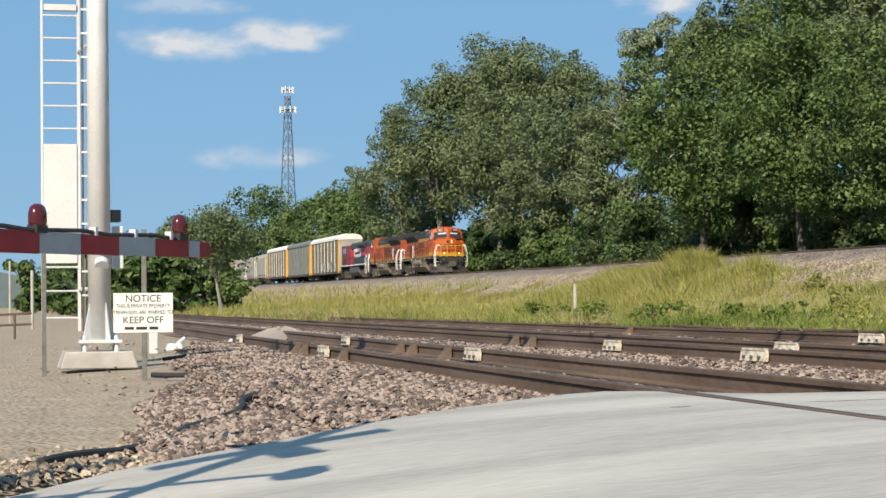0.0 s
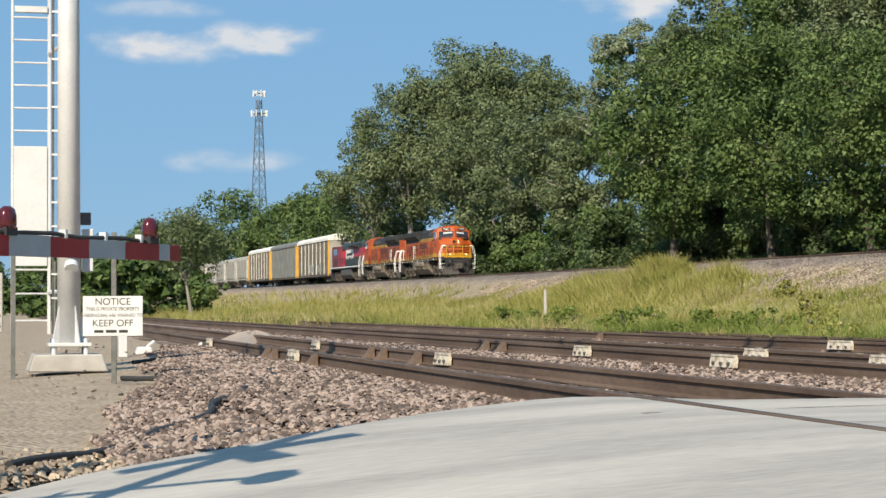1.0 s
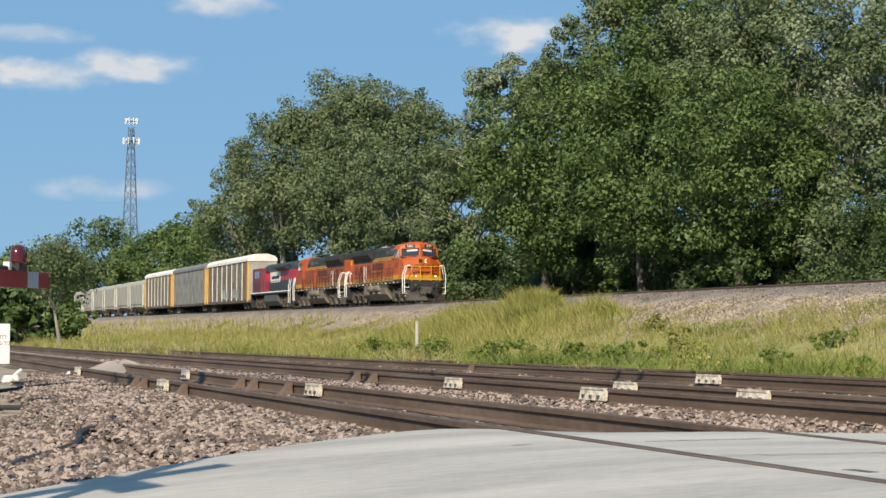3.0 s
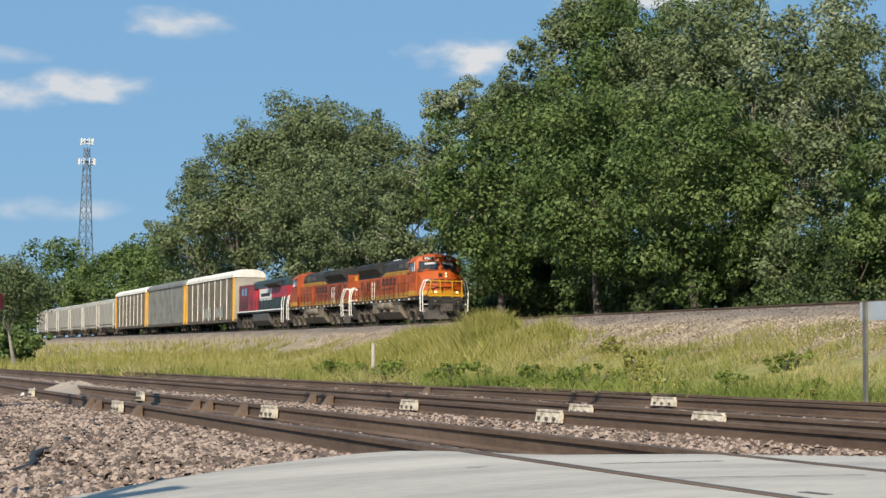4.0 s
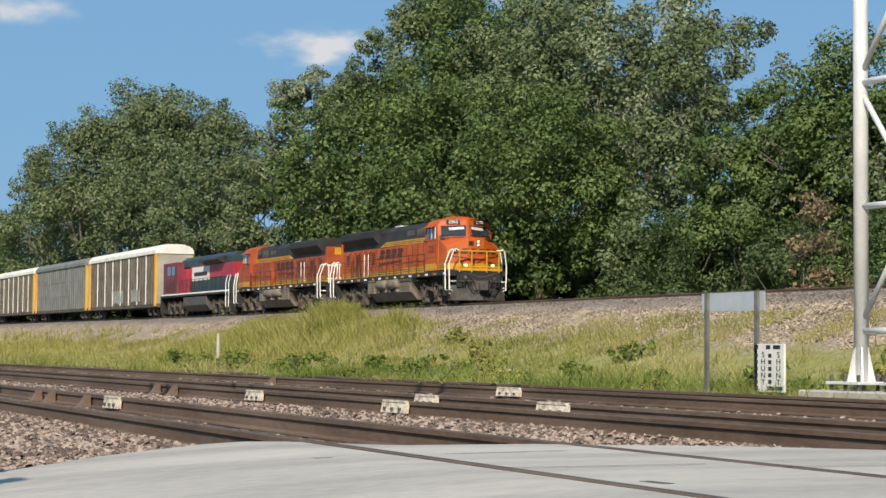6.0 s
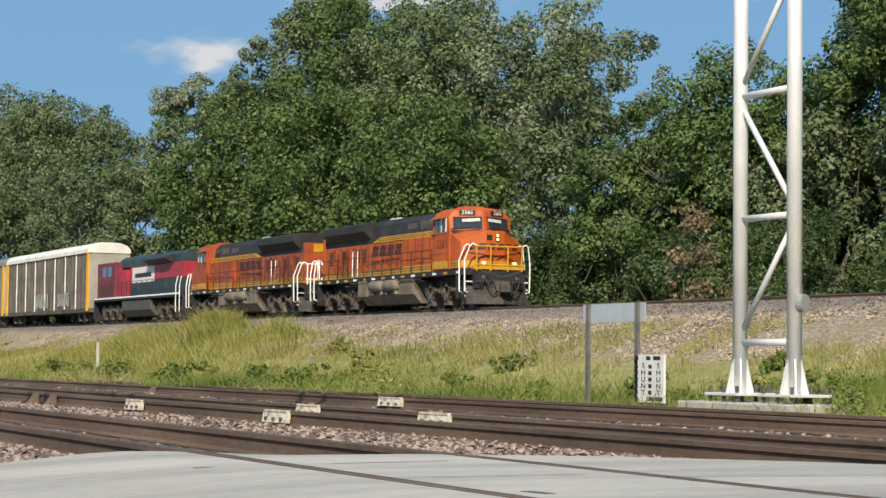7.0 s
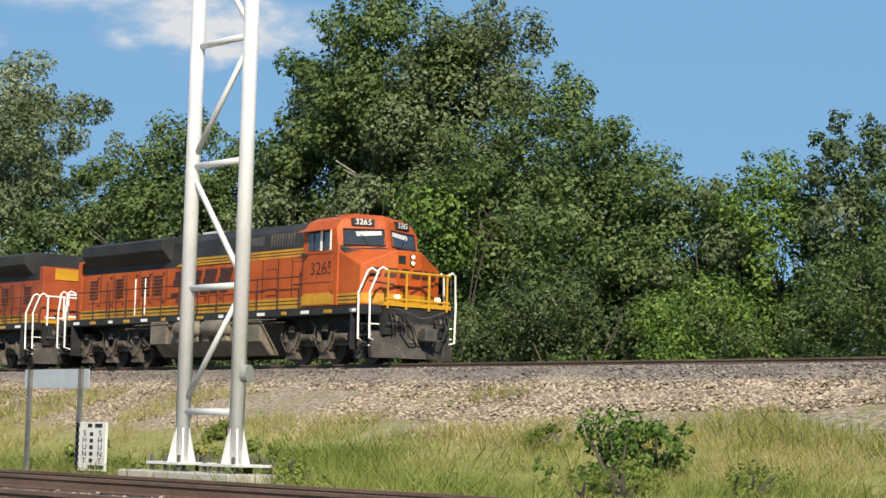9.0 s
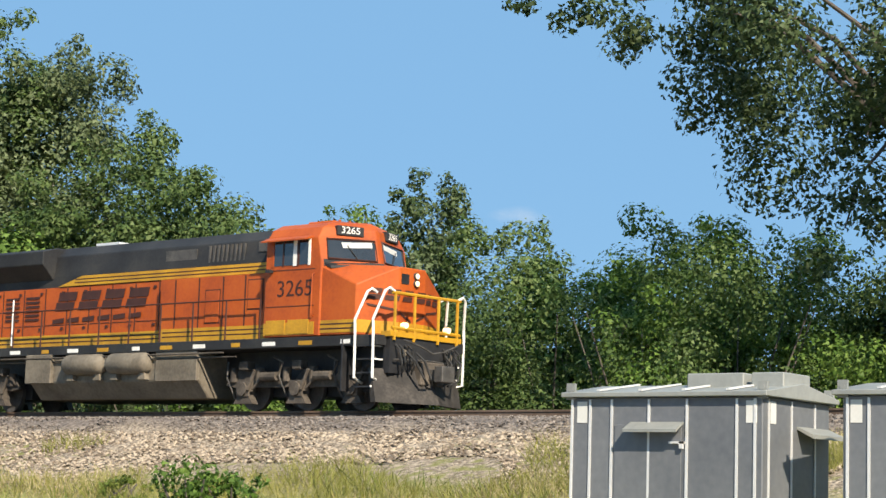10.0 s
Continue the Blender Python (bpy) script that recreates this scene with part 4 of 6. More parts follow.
def build_left_mast():
    r = root("signal_mast", pose(1.72, 26.3, -0.2), "tall galvanized signal mast with a ladder on a concrete footing", "signal mast")
    bm = bmesh.new()
    prism(bm, [(-0.52, -0.02), (0.47, -0.02), (0.40, 0.20), (-0.45, 0.20)], -0.35, 0.5, "y")
    part("footing", bm, "concrete", r, "sloped concrete footing", 0.015)
    bm = bmesh.new()
    bx(bm, -0.27, 0.27, -0.24, 0.24, 0.30, 0.345)
    part("base_plate", bm, "white_paint", r, "", 0.006)
    for x in (-0.2, 0.2):
        for y in (-0.18, 0.18):
            bm = bmesh.new()
            tube(bm, (x, y, 0.18), (x, y, 0.40), 0.03, 8)
            part("anchor_bolt", bm, "galvanized", r)
    bm = bmesh.new()
    tube(bm, (0, 0, 0.34), (-0.02, 0, 9.5), 0.15, 20, 0.125)
    part("pole", bm, "galvanized", r, "smooth silver pole", smooth=True)
    for a in range(4):
        bm = bmesh.new()
        c, s = math.cos(a * math.pi / 2 + 0.5), math.sin(a * math.pi / 2 + 0.5)
        v = [(c * 0.14, s * 0.14, 0.345), (c * 0.25, s * 0.25, 0.345), (c * 0.14, s * 0.14, 0.85)]
        off = Vector((-s, c, 0)) * 0.008
        f = [bm.verts.new(Vector(p) + off) for p in v]
        g = [bm.verts.new(Vector(p) - off) for p in v]
        bm.faces.new(f), bm.faces.new(g[::-1])
        for i in range(3):
            bm.faces.new((f[i], g[i], g[(i + 1) % 3], f[(i + 1) % 3]))
        part("gusset", bm, "galvanized", r)
    bm = bmesh.new()
    tube(bm, (0.02, -0.16, 1.28), (0.02, -0.1, 1.34), 0.09, 14)
    part("hand_hole_cover", bm, "galvanized", r)
    # ladder behind the pole, with a climbing guard
    ladder = root("ladder", pose(-0.42, 1.4, 0), "white ladder", "")
    ladder.parent = r
    bm = bmesh.new()
    bx(bm, -0.255, -0.225, -0.02, 0.02, 0.44, 9.4)
    part("stile", bm, "white_paint", ladder)
    bm = bmesh.new()
    bx(bm, 0.225, 0.265, -0.03, 0.03, 0.44, 9.4)
    part("stile", bm, "white_paint", ladder)
    for k in range(24):
        z = 2.55 + k * 0.305
        bm = bmesh.new()
        tube(bm, (-0.23, 0, z), (0.23, 0, z), 0.013, 6)
        part("rung", bm, "galvanized", ladder)
    for z in (0.62, 0.98, 1.3):
        bm = bmesh.new()
        tube(bm, (-0.23, 0, z), (0.23, 0, z), 0.013, 6)
        part("rung", bm, "galvanized", ladder)
    bm = bmesh.new()
    bx(bm, -0.22, 0.22, -0.05, -0.03, 1.35, 2.95)
    part("climbing_guard", bm, "white_paint", ladder, "white sheet climbing guard", 0.004)
    bm = bmesh.new()
    bx(bm, -0.21, 0.22, -0.06, 0.05, 4.75, 4.83)
    part("step_plate", bm, "white_paint", ladder)
    for z in (1.0, 4.2, 7.6):
        bm = bmesh.new()
        tube(bm, (0.24, 0, z), (0.40, -1.35, z), 0.025, 6)
        part("bracket", bm, "galvanized", ladder)
    # narrow rack of climbing pegs at the pole's side
    bm = bmesh.new()
    bx(bm, -0.215, -0.185, 0.02, 0.05, 0.45, 9.2)
    part("conduit", bm, "steel_dark", r)
    for k in range(28):
        bm = bmesh.new()
        bx(bm, -0.22, -0.12, 0.0, 0.02, 0.9 + k * 0.305, 0.925 + k * 0.305)
        part("peg", bm, "galvanized", r)
    bm = bmesh.new()
    bx(bm, 0.18, 0.32, 0.15, 0.35, 1.25, 1.8)
    part("junction_box", bm, "white_paint", r, "", 0.01)
    bm = bmesh.new()
    bx(bm, 0.16, 0.30, 0.3, 0.45, 1.86, 2.02)
    part("signal_case", bm, "steel_dark", r, "", 0.01)


def build_crossing_gate():
    """A lowered barrier arm with reflective stripes, two lamps and its stand."""
    a, b = Vector((0.165, 10.09, 0.89)), Vector((1.265, 11.70, 0.905))
    way = (b - a).normalized()
    turn = math.degrees(math.atan2(way.y, way.x))
    r = root("crossing_gate", pose(a.x, a.y, 0, 0, 0, turn), "lowered crossing gate arm with red and white stripes and red lamps", "crossing gate")
    z, half = 0.895, 0.058
    s = 0.3945
    k = 0
    x = -0.02 - 8 * s
    while x < 2.18:
        w = s if x + s < 2.0 else 0.13
        bm = bmesh.new()
        taper = 0.004 * (x / s)
        bx(bm, x, x + w - 0.001, -0.011, 0.011, z - half + taper * 0.6, z + half - taper * 0.6)
        part("stripe", bm, "red_sheet" if k % 2 == 0 else "white_sheet", r, "red reflective stripe" if k % 2 == 0 else "white reflective stripe", 0.002)
        x += w
        k += 1
    bm = bmesh.new()
    bx(bm, -3.3, 2.1, 0.013, 0.033, z - 0.04, z + 0.04)
    part("arm", bm, "steel_dark", r)
    for lx in (0.37, 1.86):
        lamp = root("lamp", pose(lx, 0.0, z + half), "", "")
        lamp.parent = r
        bm = bmesh.new()
        rings = [(0.05, 0.0), (0.056, 0.025), (0.055, 0.07), (0.045, 0.1), (0.022, 0.115)]
        secs = [[(math.cos(j * math.tau / 12) * q, math.sin(j * math.tau / 12) * q * 0.8, h + 0.02) for j in range(12)] for q, h in rings]
        loft(bm, secs)
        part("lens", bm, "red_lens", lamp, "dark red lamp lens", smooth=True)
        bm = bmesh.new()
        bx(bm, -0.05, 0.05, -0.03, 0.03, -0.012, 0.03)
        part("lamp_base", bm, "black", lamp)
    bm = bmesh.new()
    pts = [(-3.2 + j * 0.25, -0.004, z + half + 0.022 + 0.008 * math.sin(j * 2.1) - 0.002 * j * 0.5) for j in range(21)]
    path_tube(bm, pts, 0.012, 6)
    part("lamp_cable", bm, "rubber", r, "black cable along the arm")
    for cx in (0.9, 1.32, 1.72):
        bm = bmesh.new()
        bx(bm, cx, cx + 0.025, -0.02, 0.02, z + half - 0.01, z + half + 0.035)
        part("cable_clip", bm, "galvanized", r)
    g = land(a.x + way.x * -3.6, a.y + way.y * -3.6)
    bm = bmesh.new()
    bx(bm, -3.9, -3.2, -0.22, 0.22, z - 0.28, z + 0.2)
    part("gate_machine", bm, "galvanized", r, "", 0.02)
    bm = bmesh.new()
    tube(bm, (-3.55, 0, g - 0.1), (-3.55, 0, z + 2.4), 0.07, 14)
    part("stand", bm, "galvanized", r, smooth=True)
    bm = bmesh.new()
    bx(bm, -3.85, -3.25, -0.3, 0.3, g - 0.2, g + 0.12)
    part("stand_base", bm, "concrete", r, "", 0.02)


def build_crossing_signal():
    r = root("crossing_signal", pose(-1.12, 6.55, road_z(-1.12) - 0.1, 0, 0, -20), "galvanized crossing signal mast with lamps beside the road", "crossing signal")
    bm = bmesh.new()
    tube(bm, (0, 0, 0), (0, 0, 5.1), 0.075, 14)
    part("mast", bm, "galvanized", r, smooth=True)
    bm = bmesh.new()
    prism(bm, [(-0.4, -0.3), (0.4, -0.3), (0.3, 0.14), (-0.3, 0.14)], -0.3, 0.3, "y")
    part("base", bm, "concrete", r, "", 0.02)
    bm = bmesh.new()
    tube(bm, (-0.75, 0, 2.9), (0.75, 0, 2.9), 0.035, 8)
    part("crossarm", bm, "galvanized", r)
    for x in (-0.75, 0.75):
        bm = bmesh.new()
        tube(bm, (x, -0.06, 2.9), (x, -0.03, 2.9), 0.13, 18)
        tube(bm, (x, -0.16, 2.9), (x, 0.12, 2.9), 0.1, 14)
        part("flasher", bm, "black", r, "round black flasher lamp")
    # unseen upright bars, added only to cast more shadow streaks on the road
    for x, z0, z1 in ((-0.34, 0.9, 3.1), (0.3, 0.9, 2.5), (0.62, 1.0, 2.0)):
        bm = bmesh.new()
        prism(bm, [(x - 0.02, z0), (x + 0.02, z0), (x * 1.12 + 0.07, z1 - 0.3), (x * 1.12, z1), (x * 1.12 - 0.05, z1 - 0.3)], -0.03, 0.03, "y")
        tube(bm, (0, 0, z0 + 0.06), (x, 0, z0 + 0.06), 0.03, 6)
        part("shadow_bar", bm, "galvanized", r)
    for a in (45, -45):
        c, s_ = math.cos(radians(a)) * 0.6, math.sin(radians(a)) * 0.6
        bm = bmesh.new()
        n_ = Vector((-s_, 0, c)).normalized() * 0.11
        v = [Vector((-c, 0.08, 3.9 - s_)) + n_, Vector((c, 0.08, 3.9 + s_)) + n_, Vector((c, 0.08, 3.9 + s_)) - n_, Vector((-c, 0.08, 3.9 - s_)) - n_]
        f_, g_ = [bm.verts.new(p) for p in v], [bm.verts.new(p + Vector((0, 0.02, 0))) for p in v]
        bm.faces.new(f_), bm.faces.new(g_[::-1])
        for i in range(4):
            bm.faces.new((f_[i], g_[i], g_[(i + 1) % 4], f_[(i + 1) % 4]))
        part("crossbuck_board", bm, "sign_white", r)


# courses of the shaded ballast ridges, each drawn as a dark tube
RIDGE_SHADES = [[(4.1, 26.6), (3.78, 25.3), (2.95, 22.2), (2.4, 21.6), (1.97, 22.0)], [(4.15, 23.6), (3.79, 22.8), (2.95, 18.6), (2.24, 15.9), (1.68, 13.87), (0.9, 11.8), (0.3, 10.95)], [(4.1, 30.5), (3.4, 28.8), (2.6, 27.6)]]


def build_left_clutter():
    r = root("marker_post", pose(1.0, 25.7, -0.25), "thin dark steel marker post in gravel", "post")
    bm = bmesh.new()
    bx(bm, -0.028, 0.028, -0.012, 0.02, -0.1, 1.7)
    part("post", bm, "post", r)
    for x, y, s in ((3.5, 34.5, 0.6), (5.3, 40.5, 0.45)):
        r = root("switch_marker", pose(x, y, -0.2), "low white painted switch box on the ballast", "switch box", "switch boxes")
        bm = bmesh.new()
        prism(bm, [(-0.25 * s, 0), (0.25 * s, 0), (0.2 * s, 0.22 * s), (-0.18 * s, 0.22 * s)], -0.15, 0.15, "y")
        part("case", bm, "white_paint", r, "", 0.02)
        bm = bmesh.new()
        tube(bm, (0.05, 0, 0.2 * s), (0.18, 0, 0.38 * s), 0.03, 6)
        part("lever", bm, "white_paint", r)
    r = root("switch_stand", pose(3.05, 33.4, -0.22), "white switch stand post behind the sign", "switch stand")
    bm = bmesh.new()
    bx(bm, -0.07, 0.07, -0.05, 0.05, 0, 0.42)
    part("post", bm, "white_paint", r, "", 0.01)
    # black tubes on the ballast, standing in for shade along its ridges
    for pts in RIDGE_SHADES:
        bm = bmesh.new()
        fine = []
        for (ax, ay), (bx_, by) in zip(pts, pts[1:]):
            for j in range(6):
                u = j / 6
                x, y = ax + (bx_ - ax) * u, ay + (by - ay) * u
                fine.append((x + 0.06 * math.sin(y * 3.1), y, land(x, y) + (0.075 if 1.9 < x < 4.0 else 0.035) + 0.012 * math.sin(y * 4)))
        path_tube(bm, fine, 0.028, 8)
        ob = part("cable", bm, "rubber", None)
        tagged(ob, "black tube standing for the shade along a ballast ridge", "cable", "track cables")
    # a heap of ballast between the tracks
    r = root("ballast_heap", pose(6.9, 44.5, -0.25), "small grey heap of ballast between tracks", "heap")
    bm = bmesh.new()
    secs = []
    for q, h in ((1.3, 0), (0.95, 0.07), (0.6, 0.15), (0.3, 0.26), (0.08, 0.31)):
        secs.append([(math.cos(j * math.tau / 16) * q * (1 + 0.16 * math.sin(j * 2.3 + h * 30)), math.sin(j * math.tau / 16) * q * 1.4, h * (1 + 0.15 * math.sin(j * 3.7 + q * 9))) for j in range(16)])
    loft(bm, secs)
    part("mound", bm, "line_stone", r)


def build_right_mast():
    r = root("signal_bridge_leg", pose(17.0, 23.7, -0.2), "silver lattice signal bridge leg of two pipes on a concrete slab", "signal bridge")
    bm = bmesh.new()
    bx(bm, -0.5, 0.7, -1.2, 1.5, -0.15, 0.27)
    part("slab", bm, "concrete", r, "low concrete slab", 0.02)
    ya, yb = 0.62, -0.68
    for y in (ya, yb):
        bm = bmesh.new()
        bx(bm, -0.34, 0.34, y - 0.40, y + 0.40, 0.36, 0.40)
        part("base_plate", bm, "galvanized", r, "", 0.005)
        for x in (-0.28, 0.28):
            for yy in (-0.33, 0.0, 0.33):
                bm = bmesh.new()
                tube(bm, (x, y + yy, 0.25), (x, y + yy, 0.50), 0.028, 6)
                part("anchor_bolt", bm, "steel_dark", r)
        bm = bmesh.new()
        tube(bm, (0, y, 0.38), (0, y, 10.0), 0.108, 20)
        part("pipe", bm, "galvanized", r, smooth=True)
        for a in range(6):
            c, s = math.cos(a * math.tau / 6), math.sin(a * math.tau / 6)
            bm = bmesh.new()
            v = [Vector((c * 0.1, y + s * 0.1, 0.40)), Vector((c * 0.22, y + s * 0.22, 0.40)), Vector((c * 0.1, y + s * 0.1, 0.92))]
            off = Vector((-s, c, 0)) * 0.008
            f, g = [bm.verts.new(p + off) for p in v], [bm.verts.new(p - off) for p in v]
            bm.faces.new(f), bm.faces.new(g[::-1])
            for i in range(3):
                bm.faces.new((f[i], g[i], g[(i + 1) % 3], f[(i + 1) % 3]))
            part("gusset", bm, "galvanized", r)
    zs = [1.12, 2.9, 4.68, 6.46, 8.24, 9.9]
    for i, z in enumerate(zs):
        bm = bmesh.new()
        tube(bm, (0, ya, z), (0, yb, z), 0.05, 10)
        part("crosspiece", bm, "galvanized", r, smooth=True)
        if i + 1 < len(zs):
            bm = bmesh.new()
            p, q = ((0, ya, z + 0.1), (0, yb, zs[i + 1] - 0.1)) if i % 2 == 0 else ((0, yb, z + 0.1), (0, ya, zs[i + 1] - 0.1))
            tube(bm, p, q, 0.042, 10)
            part("brace", bm, "galvanized", r, smooth=True)
    bm = bmesh.new()
    tube(bm, (0.03, yb - 0.08, 1.66), (0.065, yb - 0.17, 1.66), 0.125, 14)
    part("cover_plate", bm, "shed_roof", r)
    # the cross girder high above the tracks
    for x, z in ((0.0, 9.9), (0.0, 8.9)):
        bm = bmesh.new()
        tube(bm, (0.0, 0, z), (-17.5, 0, z), 0.07, 10)
        part("girder_chord", bm, "galvanized", r, smooth=True)


def build_right_signs():
    r = root("sign_back", pose(17.0, 27.85, -0.3), "blank grey back of a sign board on two posts", "sign")
    for y in (0.75, -0.75):
        bm = bmesh.new()
        bx(bm, -0.02, 0.02, y - 0.05, y + 0.05, -0.2, 1.86)
        part("post", bm, "post", r)
    bm = bmesh.new()
    bx(bm, 0.022, 0.035, -0.95, 0.95, 1.56, 1.86)
    part("board", bm, "sign_back", r, "", 0.003)
    r = root("shunt_sign", pose(17.0, 26.72, -0.15), "white upright shunt sign with black letters", "sign")
    bm = bmesh.new()
    bx(bm, -0.02, 0.02, -0.42, 0.42, 0.15, 0.89)
    part("panel", bm, "sign_white", r, "", 0.004)
    bm = bmesh.new()
    bx(bm, 0.02, 0.06, -0.04, 0.04, -0.3, 0.8)
    part("post", bm, "post", r)
    face = lambda y, z: pose(-0.0225, y, z, 90, 0, -90)
    for y in (0.16, -0.27):
        for j, ch in enumerate("SHUNT"):
            letters("letter", ch, 0.12, "sign_ink", r, face(y, 0.72 - j * 0.105), "", 0.002, 1.5)
    for y, z, w in ((0.35, 0.84, 0.09), (0.02, 0.84, 0.12), (-0.22, 0.84, 0.2), (0.36, 0.21, 0.1), (-0.05, 0.21, 0.18), (-0.28, 0.21, 0.2)):
        bm = bmesh.new()
        bx(bm, -0.024, -0.0205, y - w / 2, y + w / 2, z - 0.03, z + 0.03)
        part("ink_bar", bm, "sign_ink", r)
    for y in (0.36, -0.03):
        for j in range(5):
            bm = bmesh.new()
            bx(bm, -0.024, -0.0205, y - 0.045, y + 0.045, 0.68 - j * 0.1, 0.74 - j * 0.1)
            part("ink_bar", bm, "sign_ink", r)
    r = root("marker_post", pose(28.2, 92.0, land(28.2, 92.0)), "pale wooden marker post in the tall grass", "post")
    bm = bmesh.new()
    tube(bm, (0, 0, -0.2), (0, 0, 1.7), 0.09, 8, 0.08)
    part("post", bm, "concrete", r)


def shed(x, y0, y1, depth, height, label):
    """A steel signal equipment shed with ribs, a ridged roof and a door."""
    zb = -0.42
    w = y1 - y0
    r = root("equipment_shed", pose(x, y0, zb), label, "shed", "equipment sheds")
    bm = bmesh.new()
    bx(bm, 0, depth, 0, w, 0.12, height)
    part("shell", bm, "shed_grey", r, "", 0.01)
    bm = bmesh.new()
    bx(bm, -0.06, depth + 0.06, -0.06, w + 0.06, -0.25, 0.12)
    part("plinth", bm, "concrete", r)
    bm = bmesh.new()
    prism(bm, [(-0.08, height + 0.002), (depth + 0.08, height + 0.002), (depth + 0.08, height + 0.05), (depth / 2, height + 0.17), (-0.08, height + 0.05)], -0.08, w + 0.08, "y")
    part("roof", bm, "shed_roof", r, "low ridged sheet roof", 0.006)
    for y in (0.08, 0.28, 0.84, 1.28, 1.72, 1.98, 2.2):
        if y < w:
            bm = bmesh.new()
            bx(bm, -0.014, -0.001, y - 0.013, y + 0.013, 0.16, height - 0.02)
            part("rib", bm, "galvanized", r, "bright standing seam")
    for xx in (0.12, 0.62, 1.15):
        bm = bmesh.new()
        bx(bm, xx - 0.012, xx + 0.012, -0.014, -0.001, 0.16, height - 0.02)
        part("rib", bm, "galvanized", r)
    for y in (0.35, 0.85, 1.35, 1.85):
        bm = bmesh.new()
        prism(bm, [(-0.07, height + 0.06), (depth / 2, height + 0.175), (depth / 2, height + 0.19), (-0.07, height + 0.08)], y - 0.02, y + 0.02, "y")
        part("roof_seam", bm, "white_paint", r)
    bm = bmesh.new()
    bx(bm, depth * 0.3, depth * 0.7, 0.45, 1.1, height + 0.1, height + 0.27)
    part("vent_box", bm, "shed_roof", r, "", 0.01)
    bm = bmesh.new()
    bx(bm, depth * 0.3, depth * 0.7, 0.0, 0.36, height + 0.1, height + 0.27)
    part("vent_box", bm, "shed_roof", r, "", 0.01)
    door = root("door", pose(0, 0, 0), "", "")
    door.parent = r
    bm = bmesh.new()
    bx(bm, -0.012, -0.002, 0.9, 1.68, 0.25, height - 0.28)
    part("door_leaf", bm, "shed_grey", door, "", 0.003)
    bm = bmesh.new()
    prism(bm, [(-0.16, height - 0.33), (0.0, height - 0.25), (0.0, height - 0.27), (-0.16, height - 0.36)], 0.88, 1.5, "y")
    part("rain_hood", bm, "shed_roof", door)
    bm = bmesh.new()
    bx(bm, -0.06, -0.012, 0.86, 1.02, height - 0.47, height - 0.45)
    bx(bm, -0.06, -0.03, 0.86, 0.90, height - 0.52, height - 0.45)
    part("door_handle", bm, "galvanized", door)
    for y in (0.0, w):
        for xx in (0.0, depth):
            bm = bmesh.new()
            bx(bm, xx - 0.02, xx + 0.02, y - 0.05, y + 0.05, height - 0.02, height + 0.15)
            tube(bm, (xx - 0.025, y, height + 0.09), (xx + 0.025, y, height + 0.09), 0.03, 10)
            part("lifting_eye", bm, "shed_roof", r)
    for y in (0.12, w - 0.14):
        bm = bmesh.new()
        bx(bm, -0.006, -0.002, y - 0.06, y + 0.06, height - 0.26, height - 0.04)
        part("label_plate", bm, "sign_white", r)
    bm = bmesh.new()
    bx(bm, 0.16, 0.28, -0.006, -0.002, height - 0.26, height - 0.04)
    part("label_plate", bm, "sign_white", r)
    bm = bmesh.new()
    prism(bm, [(-0.18, height - 0.34), (0.0, height - 0.26), (0.0, height - 0.29), (-0.18, height - 0.38)], 0.75, 1.5, "x")
    part("rain_hood", bm, "shed_roof", r)
    return r


def build_tower():
    d = 500.0
    x, y = 0.1584 * d, d
    r = root("cell_tower", pose(x, y, 0), "tall grey lattice cell tower with antennas in the distance", "tower")
    H = 54.5
    w0, w1 = 3.4, 0.75
    legs = [Vector((math.cos(a), math.sin(a), 0)) for a in (0.4, 0.4 + math.tau / 3, 0.4 + 2 * math.tau / 3)]
    for l in legs:
        bm = bmesh.new()
        tube(bm, l * w0, l * w1 + Vector((0, 0, H - 2)), 0.16, 6, 0.12)
        part("leg", bm, "mast_far", r)
    bm = bmesh.new()
    n = 17
    for k in range(n):
        u0, u1 = k / n, (k + 1) / n
        for i in range(3):
            a, b = legs[i], legs[(i + 1) % 3]
            p = a * (w0 + (w1 - w0) * u0) + Vector((0, 0, (H - 2) * u0))
            q = b * (w0 + (w1 - w0) * u1) + Vector((0, 0, (H - 2) * u1))
            tube(bm, p, q, 0.07, 4)
            p2 = b * (w0 + (w1 - w0) * u0) + Vector((0, 0, (H - 2) * u0))
            tube(bm, p2, a * (w0 + (w1 - w0) * u1) + Vector((0, 0, (H - 2) * u1)), 0.07, 4)
    part("bracing", bm, "mast_far", r)
    for z, rad, n in ((H - 5.5, 2.0, 9), (H - 0.6, 1.5, 9)):
        bm = bmesh.new()
        for k in range(3):
            a0, a1 = k * math.tau / 3, (k + 1) * math.tau / 3
            tube(bm, (math.cos(a0) * rad, math.sin(a0) * rad, z), (math.cos(a1) * rad, math.sin(a1) * rad, z), 0.08, 5)
            tube(bm, (0, 0, z), (math.cos(a0) * rad, math.sin(a0) * rad, z), 0.08, 5)
        part("platform", bm, "mast_far", r)
        for k in range(n):
            a = k * math.tau / n
            bm = bmesh.new()
            bx(bm, math.cos(a) * rad - 0.12, math.cos(a) * rad + 0.12, math.sin(a) * rad - 0.12, math.sin(a) * rad + 0.12, z - 0.8, z + 0.8)
            part("antenna", bm, "white_paint", r)


